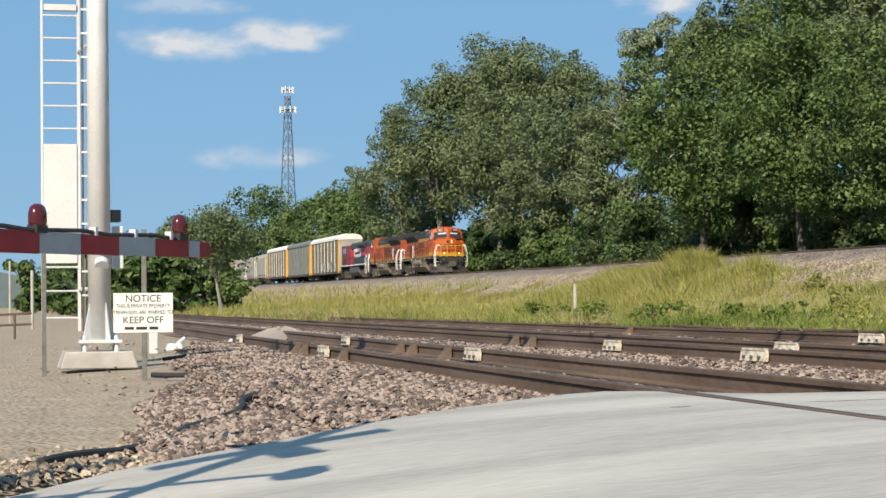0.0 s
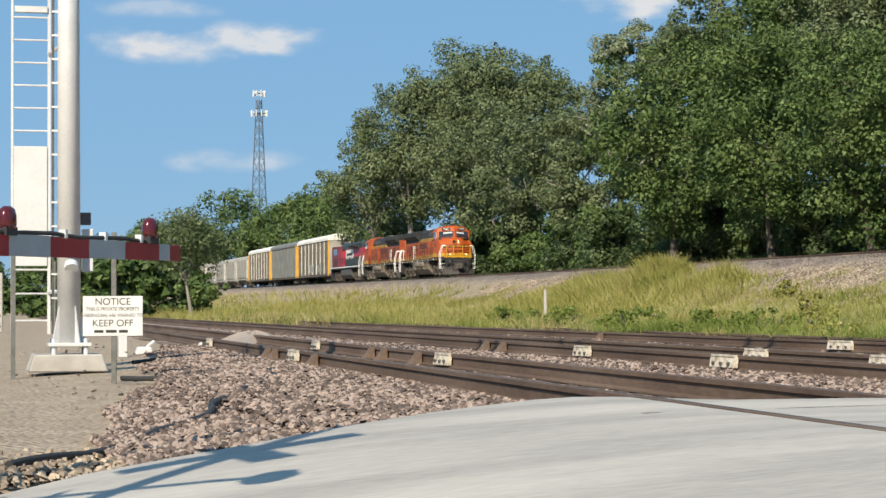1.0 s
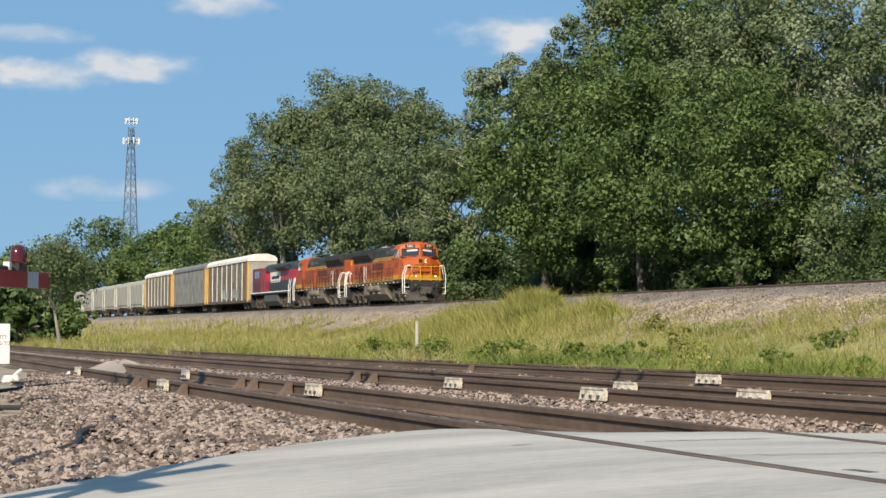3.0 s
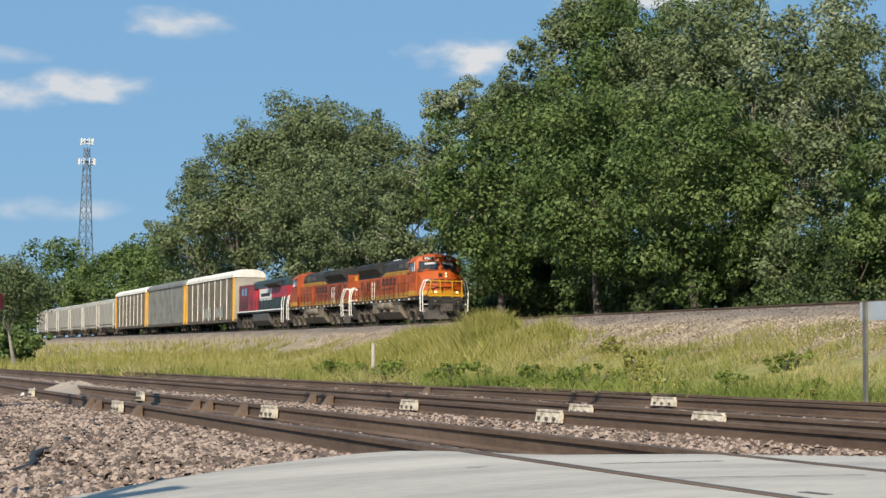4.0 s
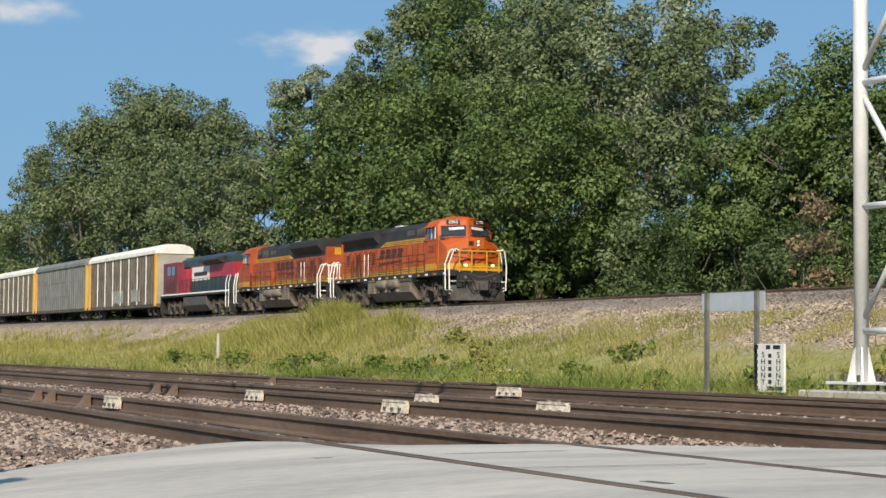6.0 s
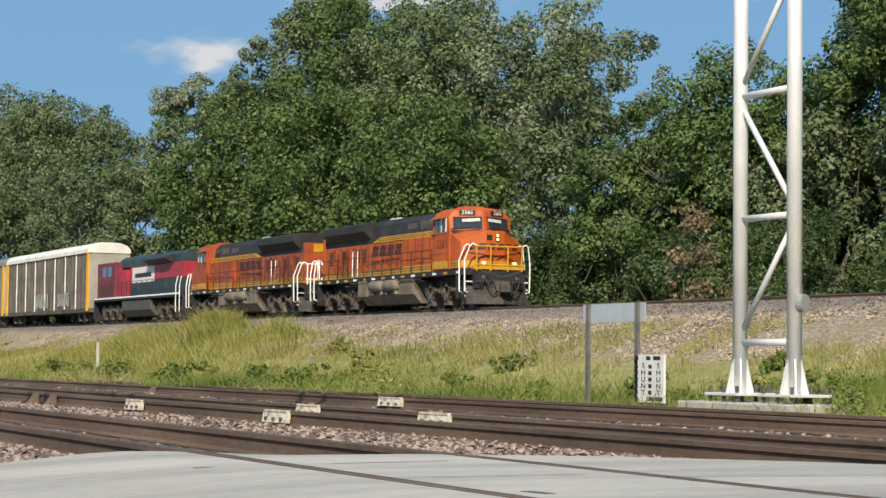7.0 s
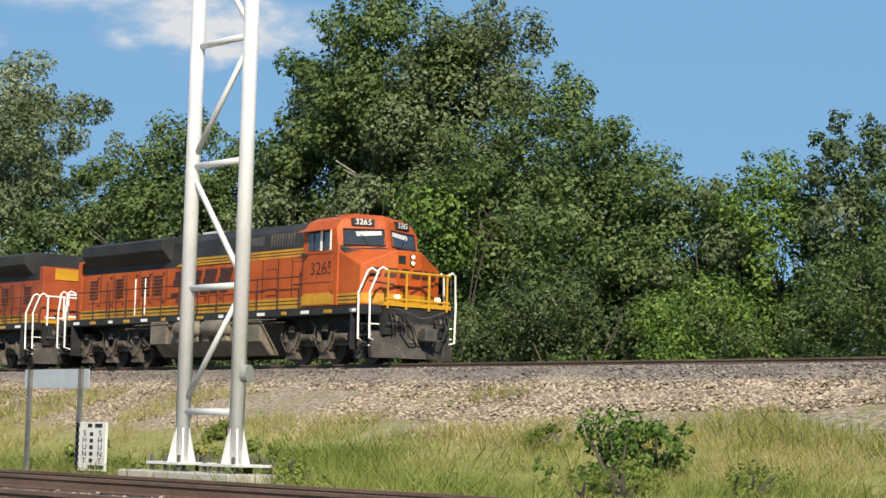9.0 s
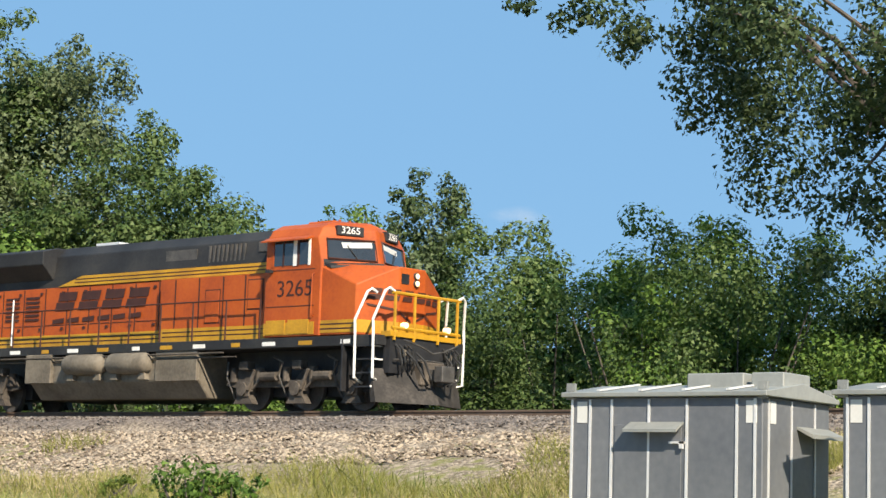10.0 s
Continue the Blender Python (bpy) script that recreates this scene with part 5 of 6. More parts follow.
def build_far_left():
    r = root("far_hill", pose(0, 0, 0), "low wooded hill on the horizon, haze mixed into its colour", "hill", kind="structure")
    bm = bmesh.new()
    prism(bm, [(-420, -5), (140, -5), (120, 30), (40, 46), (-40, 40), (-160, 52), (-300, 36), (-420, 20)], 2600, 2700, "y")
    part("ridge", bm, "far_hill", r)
    for x, y, h in ((0.9, 95, 3.4), (2.4, 105, 3.2), (3.6, 62, 2.3), (2.5, 75, 2.2)):
        r = root("pole", pose(x, y, -0.3), "thin pale pole beside the yard track", "pole", "far poles")
        bm = bmesh.new()
        tube(bm, (0, 0, 0), (0, 0, h), 0.06, 6)
        part("shaft", bm, "concrete", r)
    r = root("pipe_rack", pose(0.75, 50, -0.2), "low rusty pipe barrier beside the yard", "barrier")
    for x0, z0, x1, z1 in ((-0.9, 0.55, 0.9, 0.62), (-0.9, 0.30, 0.9, 0.36), (-0.5, 0, -0.1, 0.6), (0.5, 0, 0.5, 0.6), (-0.1, 0.6, -0.7, 0)):
        bm = bmesh.new()
        tube(bm, (x0, 0, z0), (x1, 0, z1), 0.03, 6)
        part("pipe", bm, "rail_side", r)


# ---- the train ----
def bogie(parent, y, n=3, gap=1.85, mat="road_dirt"):
    t = root("bogie", pose(0, y, 0), "", "")
    t.parent = parent
    ext = gap * (n - 1) / 2
    for k in range(n):
        yy = (k - (n - 1) / 2) * gap
        bm = bmesh.new()
        for s in (-0.72, 0.72):
            tube(bm, (s - 0.06, yy, 0.52), (s + 0.06, yy, 0.52), 0.52, 20)
        tube(bm, (-0.8, yy, 0.52), (0.8, yy, 0.52), 0.09, 8)
        part("wheelset", bm, "steel_dark", t, "dark steel wheels")
    for s in (-1, 1):
        bm = bmesh.new()
        prism(bm, [(-ext - 0.75, 0.62), (-ext - 0.55, 0.98), (-ext + 0.5, 0.98), (-ext + 0.75, 0.72), (ext - 0.75, 0.72), (ext - 0.5, 0.98), (ext + 0.55, 0.98), (ext + 0.75, 0.62), (ext + 0.4, 0.56), (-ext - 0.4, 0.56)], s * 1.02 - 0.07, s * 1.02 + 0.07, "x")
        part("side_frame", bm, mat, t, "", 0.01)
        for k in range(n):
            yy = (k - (n - 1) / 2) * gap
            bm = bmesh.new()
            bx(bm, s * 1.1 - 0.13, s * 1.1 + 0.13, yy - 0.21, yy + 0.21, 0.34, 0.72)
            tube(bm, (s * 1.05, yy, 0.52), (s * 1.28, yy, 0.52), 0.17, 12)
            part("axle_box", bm, mat, t, "", 0.0)
            bm = bmesh.new()
            prism(bm, [(yy - 0.34, 0.16), (yy + 0.34, 0.16), (yy + 0.2, 0.36), (yy - 0.2, 0.36)], s * 1.1 - 0.1, s * 1.1 + 0.1, "x")
            part("brake_shoe", bm, mat, t)
            for q in (-0.45, 0.45):
                bm = bmesh.new()
                tube(bm, (s * 1.08, yy + q, 0.70), (s * 1.08, yy + q, 1.05), 0.11, 10)
                part("spring", bm, mat, t)
        for k in range(n - 1):
            yy = (k - (n - 2) / 2) * gap
            bm = bmesh.new()
            tube(bm, (s * 1.2, yy - 0.25, 0.82), (s * 1.2, yy + 0.28, 0.82), 0.11, 10)
            tube(bm, (s * 1.2, yy + 0.25, 0.84), (s * 1.2, yy + 0.62, 0.5), 0.035, 6)
            path_tube(bm, [(s * 1.22, yy - 0.3, 0.84), (s * 1.26, yy - 0.5, 1.15), (s * 1.2, yy - 0.1, 1.3)], 0.03, 5)
            part("brake_cylinder", bm, mat, t)
        for k in range(n):
            yy = (k - (n - 1) / 2) * gap
            bm = bmesh.new()
            path_tube(bm, [(s * 1.16, yy + 0.62, 1.2), (s * 1.2, yy + 0.6, 0.8), (s * 1.0, yy + 0.5, 0.3), (s * 0.8, yy + 0.46, 0.14)], 0.022, 5)
            part("sand_pipe", bm, "steel_dark", t)
            bm = bmesh.new()
            tube(bm, (s * 1.24, yy - 0.42, 0.98), (s * 1.24, yy - 0.2, 0.5), 0.045, 8)
            part("damper", bm, mat, t)
            bm = bmesh.new()
            bx(bm, *sorted((s * 0.98, s * 1.24)), yy - 0.16, yy + 0.16, 0.98, 1.2)
            part("spring_seat", bm, mat, t, "", 0.02)
    return t


def rail_post_run(parent, xs, y0, y1, z, n, mat, top=1.02):
    """A walkway handrail with its posts."""
    bm = bmesh.new()
    tube(bm, (xs, y0, z + top), (xs, y1, z + top), 0.02, 6)
    part("handrail", bm, mat, parent)
    for k in range(n):
        y = y0 + (y1 - y0) * k / (n - 1)
        bm = bmesh.new()
        tube(bm, (xs, y, z - 0.15), (xs, y, z + top), 0.024, 6)
        part("handrail_post", bm, mat, parent)


def build_engine(name, label, main, number):
    """A wide-nosed six-axle diesel; its front coupler at the origin, +y to its rear."""
    r = root(name, pose(0, 0, 0), label, "locomotive", "train")
    L, deck, FRONT = 22.3, 1.72, 0.58
    # black boxes added behind the wheels to stand for the dark shade there
    for y in (4.35, L - 4.35):
        bm = bmesh.new()
        bx(bm, -0.62, 0.62, y - 2.6, y + 2.6, 0.35, 1.5)
        part('shade_block', bm, 'black', r)
    bogie(r, 4.35)
    bogie(r, L - 4.35)
    bm = bmesh.new()
    bx(bm, -0.5, 0.5, 1.9, L - 1.6, 0.9, 1.5)
    part("centre_sill", bm, "black", r)
    bm = bmesh.new()
    bx(bm, -1.53, 1.53, 1.45, L - 0.9, deck - 0.24, deck)
    part("sill", bm, "dirty_black", r, "dark frame sill", 0.01)
    for s in (-1.533, 1.533):
        for k in range(15):
            y = 2.3 + k * 1.25
            bm = bmesh.new()
            bx(bm, s - 0.004, s + 0.004, y, y + (0.45 if k % 3 else 0.3), deck - 0.19, deck - 0.09)
            part("reflector", bm, "yellow" if k % 2 else "number_white", r)
    # plow, steps and coupler at each end
    for end in (0, 1):
        f = (lambda y: y + FRONT) if end == 0 else (lambda y: L - y)
        bm = bmesh.new()
        secs = [[(x, f(0.42 + 0.5 * abs(x) / 1.45 + 0.1), 0.95), (x * 1.0, f(0.22 + 0.62 * abs(x) / 1.45), 0.16), (x, f(0.32 + 0.62 * abs(x) / 1.45 + 0.06), 0.16), (x, f(0.52 + 0.5 * abs(x) / 1.45 + 0.1), 0.95)] for x in (-1.5, -0.75, 0, 0.75, 1.5)]
        loft(bm, secs)
        part("plow", bm, "plow_steel", r, "dark worn steel snow plow")
        bm = bmesh.new()
        bx(bm, -1.2, 1.2, min(f(0.75), f(0.95)), max(f(0.75), f(0.95)), 0.85, deck + 0.02)
        part("end_plate", bm, "black", r)
        bm = bmesh.new()
        bx(bm, -0.42, 0.42, *sorted((f(0.45), f(0.8))), 0.6, 1.16)
        part("coupler_pocket", bm, "road_dirt", r, "", 0.03)
        for k, x in enumerate((-1.05, -0.92, -0.72, -0.6, 0.62, 0.74, 0.95, 1.08)):
            bm = bmesh.new()
            path_tube(bm, [(x, f(0.72), 1.52), (x * 0.99, f(0.6), 1.42), (x * 0.96, f(0.52), 1.05 + 0.05 * (k % 3)), (x * 0.92, f(0.62), 0.9)], 0.024, 6)
            part("air_hose", bm, "rubber", r)
        for x in (-0.8, 0.82):
            bm = bmesh.new()
            tube(bm, (x, f(0.66), 1.34), (x, f(0.78), 1.34), 0.09, 10)
            part("receptacle", bm, "tank", r)
        bm = bmesh.new()
        path_tube(bm, [(-1.15, f(0.66), 1.16), (0.0, f(0.58), 1.2), (1.15, f(0.66), 1.16)], 0.022, 6)
        part("cut_lever", bm, "steel_dark", r)
        bm = bmesh.new()
        bx(bm, -0.16, 0.16, min(f(0.0), f(0.7)), max(f(0.0), f(0.7)), 0.72, 1.0)
        bx(bm, -0.24, 0.2, min(f(-0.05), f(0.22)), max(f(-0.05), f(0.22)), 0.68, 1.06)
        part("coupler", bm, "steel_dark", r, "", 0.02)
        for k, x in enumerate((-0.85, -0.5, 0.5, 0.85)):
            bm = bmesh.new()
            path_tube(bm, [(x, f(0.55), 1.35), (x * 0.95, f(0.3), 1.15), (x * 0.7, f(0.2), 0.75), (x * 0.4, f(0.3), 0.62)], 0.028, 6)
            part("air_hose", bm, "rubber", r)
        bm = bmesh.new()
        path_tube(bm, [(-1.0, f(0.5), 1.62), (-0.5, f(0.42), 1.5), (-0.1, f(0.4), 1.36), (0.3, f(0.42), 1.42), (0.9, f(0.5), 1.62)], 0.02, 6)
        part("cable", bm, "steel_dark", r)
        for s in (-1, 1):
            step = root("step_well", pose(0, 0, 0), "", "")
            step.parent = r
            bm = bmesh.new()
            ys = sorted((f(1.05), f(1.95)))
            bx(bm, s * 1.02, s * 1.05, ys[0], ys[1], 0.42, deck)
            ys2 = sorted((f(1.93), f(1.97)))
            bx(bm, *sorted((s * 1.02, s * 1.55)), ys2[0], ys2[1], 0.42, deck)
            part("well_plate", bm, "black", step)
            for z in (0.5, 0.82, 1.14, 1.45):
                bm = bmesh.new()
                bx(bm, *sorted((s * 1.03, s * 1.54)), *sorted((f(1.02), f(1.5))), z, z + 0.035)
                part("step", bm, "black", step)
                bm = bmesh.new()
                bx(bm, *sorted((s * 1.03, s * 1.545)), *sorted((f(0.995), f(1.02))), z, z + 0.04)
                part("step_nosing", bm, "number_white", step)
            for y, lean in ((0.92, -0.28), (1.5, -0.3)):
                bm = bmesh.new()
                path_tube(bm, [(s * 1.2, f(y + 0.1), 0.62), (s * 1.58, f(y), 0.72), (s * 1.6, f(y), deck + 0.1), (s * 1.6, f(y + 0.02), deck + 0.35), (s * 1.42, f(y + lean * 0.6), deck + 1.02), (s * 1.3, f(y + lean * 0.7), deck + 1.1), (s * 1.12, f(y + lean * 0.7), deck + 1.02)], 0.034, 6)
                part("grab_iron", bm, "number_white", step, "white grab iron")
        # front railing over the pilot
        bm = bmesh.new()
        for x in (-1.1, -0.42, 0.42, 1.1):
            tube(bm, (x, f(0.72), deck - 0.1), (x, f(0.72), deck + 1.0), 0.04, 6)
        for z in (deck + 1.0, deck + 0.18):
            tube(bm, (-1.2, f(0.72), z), (1.2, f(0.72), z), 0.04, 6)
        part("end_railing", bm, "yellow" if end == 0 else "number_white", r, "", 0)
        for x in (-0.75, 0.75):
            bm = bmesh.new()
            tube(bm, (x, f(0.66), deck + 0.26), (x, f(0.80), deck + 0.26), 0.07, 12)
            part("ditch_light", bm, "lamp_lit" if end == 0 else "glass", r)
        bm = bmesh.new()
        bx(bm, -1.25, 1.25, *sorted((f(0.70), f(1.0))), deck - 0.02, deck + 0.10)
        part("platform_edge", bm, "yellow", r)
    # nose: three front facets, a flat crown and sloping shoulders
    nose = root("nose", pose(0, 0, 0), "", "")
    nose.parent = r
    low = deck + 0.02

    def front_y(x, out=0.0):
        return 1.78 + max(0.0, abs(x) - 0.45) * 0.42 - out

    bm = bmesh.new()
    plan = [(-1.48, 3.6), (-1.48, 2.21), (-0.45, 1.78), (0.45, 1.78), (1.48, 2.21), (1.48, 3.6)]
    tops = (3.50, 2.92, 3.42, 3.42, 2.92, 3.50)
    lo = [bm.verts.new((x, y, low)) for x, y in plan]
    hi = [bm.verts.new((x, y, z)) for (x, y), z in zip(plan, tops)]
    ridge = [bm.verts.new((-0.45, 3.6, 3.60)), bm.verts.new((0.45, 3.6, 3.60))]
    for k in range(5):
        bm.faces.new((lo[k], lo[k + 1], hi[k + 1], hi[k]))
    bm.faces.new((hi[0], hi[1], hi[2], ridge[0]))
    bm.faces.new((ridge[0], hi[2], hi[3], ridge[1]))
    bm.faces.new((ridge[1], hi[3], hi[4], hi[5]))
    bm.faces.new((lo[0], hi[0], ridge[0], ridge[1], hi[5], lo[5]))
    bm.faces.new(lo[::-1])
    part("nose_shell", bm, main, nose, "orange faceted nose", 0.025)
    for x0, x1 in ((-1.47, -0.46), (-0.44, 0.44), (0.46, 1.47)):
        bm = bmesh.new()
        v = [(x, front_y(x, o), z) for o in (0.014, -0.01) for x, z in ((x0, low + 0.06), (x1, low + 0.06), (x1, low + 0.36), (x0, low + 0.36))]
        w = [bm.verts.new(p) for p in v]
        for q in ((0, 1, 2, 3), (7, 6, 5, 4), (0, 4, 5, 1), (1, 5, 6, 2), (2, 6, 7, 3), (3, 7, 4, 0)):
            bm.faces.new([w[i] for i in q])
        part("front_panel", bm, "yellow", nose, "yellow lower nose panel")
    for s in (-1, 1):
        bm = bmesh.new()
        bx(bm, *sorted((s * 1.47, s * 1.492)), 2.23, 3.58, low + 0.06, low + 0.36)
        part("side_panel", bm, "yellow", nose)
        for z in (low + 0.14, low + 0.25):
            bm = bmesh.new()
            bx(bm, *sorted((s * 1.48, s * 1.497)), 2.24, 3.56, z, z + 0.03)
            part("pin_stripe", bm, "letter_brown", nose)
    bm = bmesh.new()
    bx(bm, -0.40, -0.14, 1.765, 1.79, 3.02, 3.26)
    part("nose_vent", bm, "black", nose)
    for z in (3.06, 3.24):
        bm = bmesh.new()
        tube(bm, (0.10, 1.72, z), (0.10, 1.80, z), 0.085, 14)
        part("headlight_rim", bm, "steel_dark", nose)
        bm = bmesh.new()
        tube(bm, (0.10, 1.705, z), (0.10, 1.73, z), 0.062, 14)
        part("headlight", bm, "lamp_lit", nose, "lit headlight")
    # emblem as plain slanted bars across the facets
    def flat(points, mat):
        bm = bmesh.new()
        bm.faces.new([bm.verts.new((x, front_y(x, 0.02), z)) for x, z in points])
        part("emblem_bar", bm, mat, nose)

    for x0, x1 in ((-1.25, -0.92), (-0.82, -0.47), (-0.36, -0.04), (0.08, 0.42), (0.5, 0.8), (0.9, 1.22)):
        for z0, z1, o in ((2.60, 2.72, 0.0), (2.75, 2.87, 0.07)):
            flat(((x0 + o, z0), (x1 + o * 0.5, z0), (x1 + o * 0.5 + 0.03, z1), (x0 + o + 0.03, z1)), "letter_brown")
    for s in (-1, 1):
        flat(((s * 1.25, 2.50), (s * 0.5, 2.40), (s * 0.5, 2.35), (s * 1.2, 2.44)), "letter_brown")
        flat(((s * 0.42, 2.34), (s * 0.05, 2.16), (s * 0.05, 2.10), (s * 0.4, 2.27)), "letter_brown")
    for s in (-1, 1):
        bm = bmesh.new()
        v = [(s * 0.30, 2.95, 3.585), (s * 1.42, 3.34, 3.50), (s * 1.45, 3.1, 3.405), (s * 0.40, 2.35, 3.515)]
        w = [bm.verts.new(Vector(p) + Vector((0, 0, h))) for h in (-0.06, 0.0) for p in v]
        bm.faces.new(w[4:]), bm.faces.new(w[3::-1])
        for k in range(4):
            bm.faces.new((w[k], w[(k + 1) % 4], w[4 + (k + 1) % 4], w[4 + k]))
        part("glare_panel", bm, "black", nose, "black anti-glare top")
    # cab with a front in two facets
    cab = root("cab", pose(0, 0, 0), "", "")
    cab.parent = r

    def cab_ring(w, corner, mid, z, back=5.25):
        return [(-w, back, z), (-w, corner, z), (-0.06, mid, z), (0.06, mid, z), (w, corner, z), (w, back, z)]
    bm = bmesh.new()
    loft(bm, [cab_ring(1.52, 3.36, 2.80, low), cab_ring(1.52, 3.36, 2.80, 3.52), cab_ring(1.52, 3.48, 2.94, 4.10), cab_ring(1.32, 3.52, 3.0, 4.38), cab_ring(1.0, 3.58, 3.12, 4.53), cab_ring(0.6, 3.68, 3.28, 4.59)])
    part("cab_shell", bm, main, cab, "orange cab", 0.015)

    def screen_y(x, z, out=0.0):
        k = min(abs(x) / 1.52, 1.0)
        lift = max(0.0, z - 3.52) / 0.58
        return 2.80 + 0.56 * k + lift * (0.14 - 0.02 * k) - out

    for s in (-1, 1):
        xa, xb = s * 0.12, s * 1.36
        v = [(xa, 3.62), (xb, 3.60), (xb * 0.98, 4.08), (xa, 4.12)]
        bm = bmesh.new()
        w = [bm.verts.new((x, screen_y(x, z, o), z)) for o in (0.02, -0.03) for x, z in v]
        bm.faces.new(w[:4]), bm.faces.new(w[:3:-1])
        for k in range(4):
            bm.faces.new((w[k], w[(k + 1) % 4], w[4 + (k + 1) % 4], w[4 + k]))
        part("windshield", bm, "glass", cab, "dark windshield pane", 0.0)
        bm = bmesh.new()
        strip = [(s * 0.08, 3.38), (s * 1.44, 3.30), (s * 1.46, 3.58), (s * 0.08, 3.60)]
        w = [bm.verts.new((x, screen_y(x, z, o), z)) for o in (0.012, -0.03) for x, z in strip]
        bm.faces.new(w[:4]), bm.faces.new(w[:3:-1])
        for k in range(4):
            bm.faces.new((w[k], w[(k + 1) % 4], w[4 + (k + 1) % 4], w[4 + k]))
        part("glare_strip", bm, "black", cab, "black strip below the windshield")
        bm = bmesh.new()
        ring = [(x, screen_y(x, z, 0.025), z) for x, z in v]
        path_tube(bm, ring + ring[:1], 0.03, 4)
        part("window_frame", bm, "letter_brown", cab)
        bm = bmesh.new()
        bm.faces.new([bm.verts.new((x, screen_y(x, z, 0.024), z)) for x, z in ((s * 0.2, 3.95), (s * 0.95, 3.88), (s * 0.98, 4.02), (s * 0.2, 4.08))])
        part("sun_visor", bm, "pale_blind", cab)
        bm = bmesh.new()
        path_tube(bm, [(s * 0.6, screen_y(0.6, 3.6, 0.04), 3.6), (s * 0.85, screen_y(0.85, 3.95, 0.045), 3.95)], 0.012, 5)
        part("wiper", bm, "black", cab)
        nb = root("number_board", pose(s * 0.72, 3.24, 4.31, 0, 0, s * 19), "", "")
        nb.parent = cab
        bm = bmesh.new()
        bx(bm, -0.36, 0.36, -0.07, 0.2, -0.11, 0.12)
        part("board", bm, "black", nb, "", 0.01)
        if number:
            letters("road_number", number, 0.23, "number_white", nb, pose(0, -0.076, 0.01, 90, 0, 0), "", 0.003, 1.15)
        else:
            bm = bmesh.new()
            bx(bm, -0.24, 0.24, -0.076, -0.071, -0.05, 0.07)
            part("digit_bar", bm, "number_white", nb)
    for s in (-1, 1):
        bm = bmesh.new()
        bx(bm, *sorted((s * 1.5, s * 1.528)), 3.78, 4.98, 3.46, 4.06)
        part("side_window", bm, "glass", cab, "dark cab side window")
        for y0, y1, m in ((3.72, 3.79, "number_white"), (4.1, 4.17, "letter_brown"), (4.17, 4.30, "number_white"), (4.62, 4.66, "letter_brown"), (4.96, 5.02, main)):
            bm = bmesh.new()
            bx(bm, *sorted((s * 1.512, s * 1.54)), y0, y1, 3.44, 4.08)
            part("window_post", bm, m, cab)
        bm = bmesh.new()
        prism(bm, [(s * 1.5, 4.16), (s * 1.74, 4.06), (s * 1.74, 4.03), (s * 1.5, 4.10)], 3.7, 5.24, "y")
        part("window_awning", bm, main, cab)
        bm = bmesh.new()
        bx(bm, *sorted((s * 1.53, s * 1.66)), 4.98, 5.12, 3.3, 3.38)
        part("mirror", bm, "black", cab)
        if number:
            letters("road_number", number, 0.56, "letter_brown", cab, pose(s * 1.524, 4.22, 2.88, 90, 0, -90 * -s), "dark brown road number", 0.003, 1.12)
        for y0, y1, m in ((3.7, 4.4, "yellow"), (4.5, 5.15, "yellow")):
            bm = bmesh.new()
            bx(bm, *sorted((s * 1.52, s * 1.545)), y0, y1, deck + 0.08, deck + 0.42)
            part("locker_door", bm, m, cab, "", 0.004)
        bm = bmesh.new()
        bx(bm, *sorted((s * 1.52, s * 1.532)), 3.52, 5.24, deck + 0.06, deck + 0.36)
        part("stripe_low", bm, "yellow", cab)
        for k, (y0, y1, z) in enumerate(((3.55, 5.2, 2.46), (3.55, 5.2, 3.34))):
            bm = bmesh.new()
            bx(bm, *sorted((s * 1.515, s * 1.527)), y0, y1, z, z + 0.02)
            part("panel_seam", bm, "letter_brown", cab)
        bm = bmesh.new()
        path_tube(bm, [(s * 1.52, 3.56, 2.2), (s * 1.6, 3.56, 2.25), (s * 1.6, 3.56, 3.2), (s * 1.52, 3.56, 3.25)], 0.015, 5)
        part("grab_bar", bm, main, cab)
    bm = bmesh.new()
    bx(bm, -0.5, 0.5, 4.0, 4.9, 4.57, 4.67)
    part("air_conditioner", bm, main, cab, "", 0.03)
    for x, y in ((-0.5, 3.8), (-0.2, 3.75), (0.1, 3.8), (0.4, 3.9)):
        bm = bmesh.new()
        tube(bm, (x, y, 4.55), (x, y, 4.66), 0.05, 8, 0.03)
        part("roof_light", bm, main, cab)
    for y in (3.9, 5.0):
        bm = bmesh.new()
        tube(bm, (0.5, y, 4.6), (0.5, y, 4.92), 0.013, 5)
        part("aerial", bm, "black", cab)
    # long hood: orange sides, yellow band, black upper works
    hood = root("hood", pose(0, 0, 0), "", "")
    hood.parent = r
    bm = bmesh.new()
    bx(bm, -1.02, 1.02, 5.25, L - 1.6, deck, 3.38)
    part("lower_body", bm, main, hood, "orange engine doors", 0.01)
    for s in (-1, 1):
        bm = bmesh.new()
        bx(bm, *sorted((s * 1.0, s * 1.26)), 5.25, 9.4, deck, 3.36)
        part("equipment_box", bm, main, hood, "", 0.01)
        bm = bmesh.new()
        bx(bm, *sorted((s * 1.02, s * 1.275)), 5.26, 9.3, deck + 0.02, deck + 0.36)
        part("stripe_low", bm, "yellow", hood, "yellow lower stripe")
        bm = bmesh.new()
        bx(bm, *sorted((s * 1.02, s * 1.035)), 9.42, L - 1.62, deck + 0.02, deck + 0.36)
        part("stripe_low", bm, "yellow", hood)
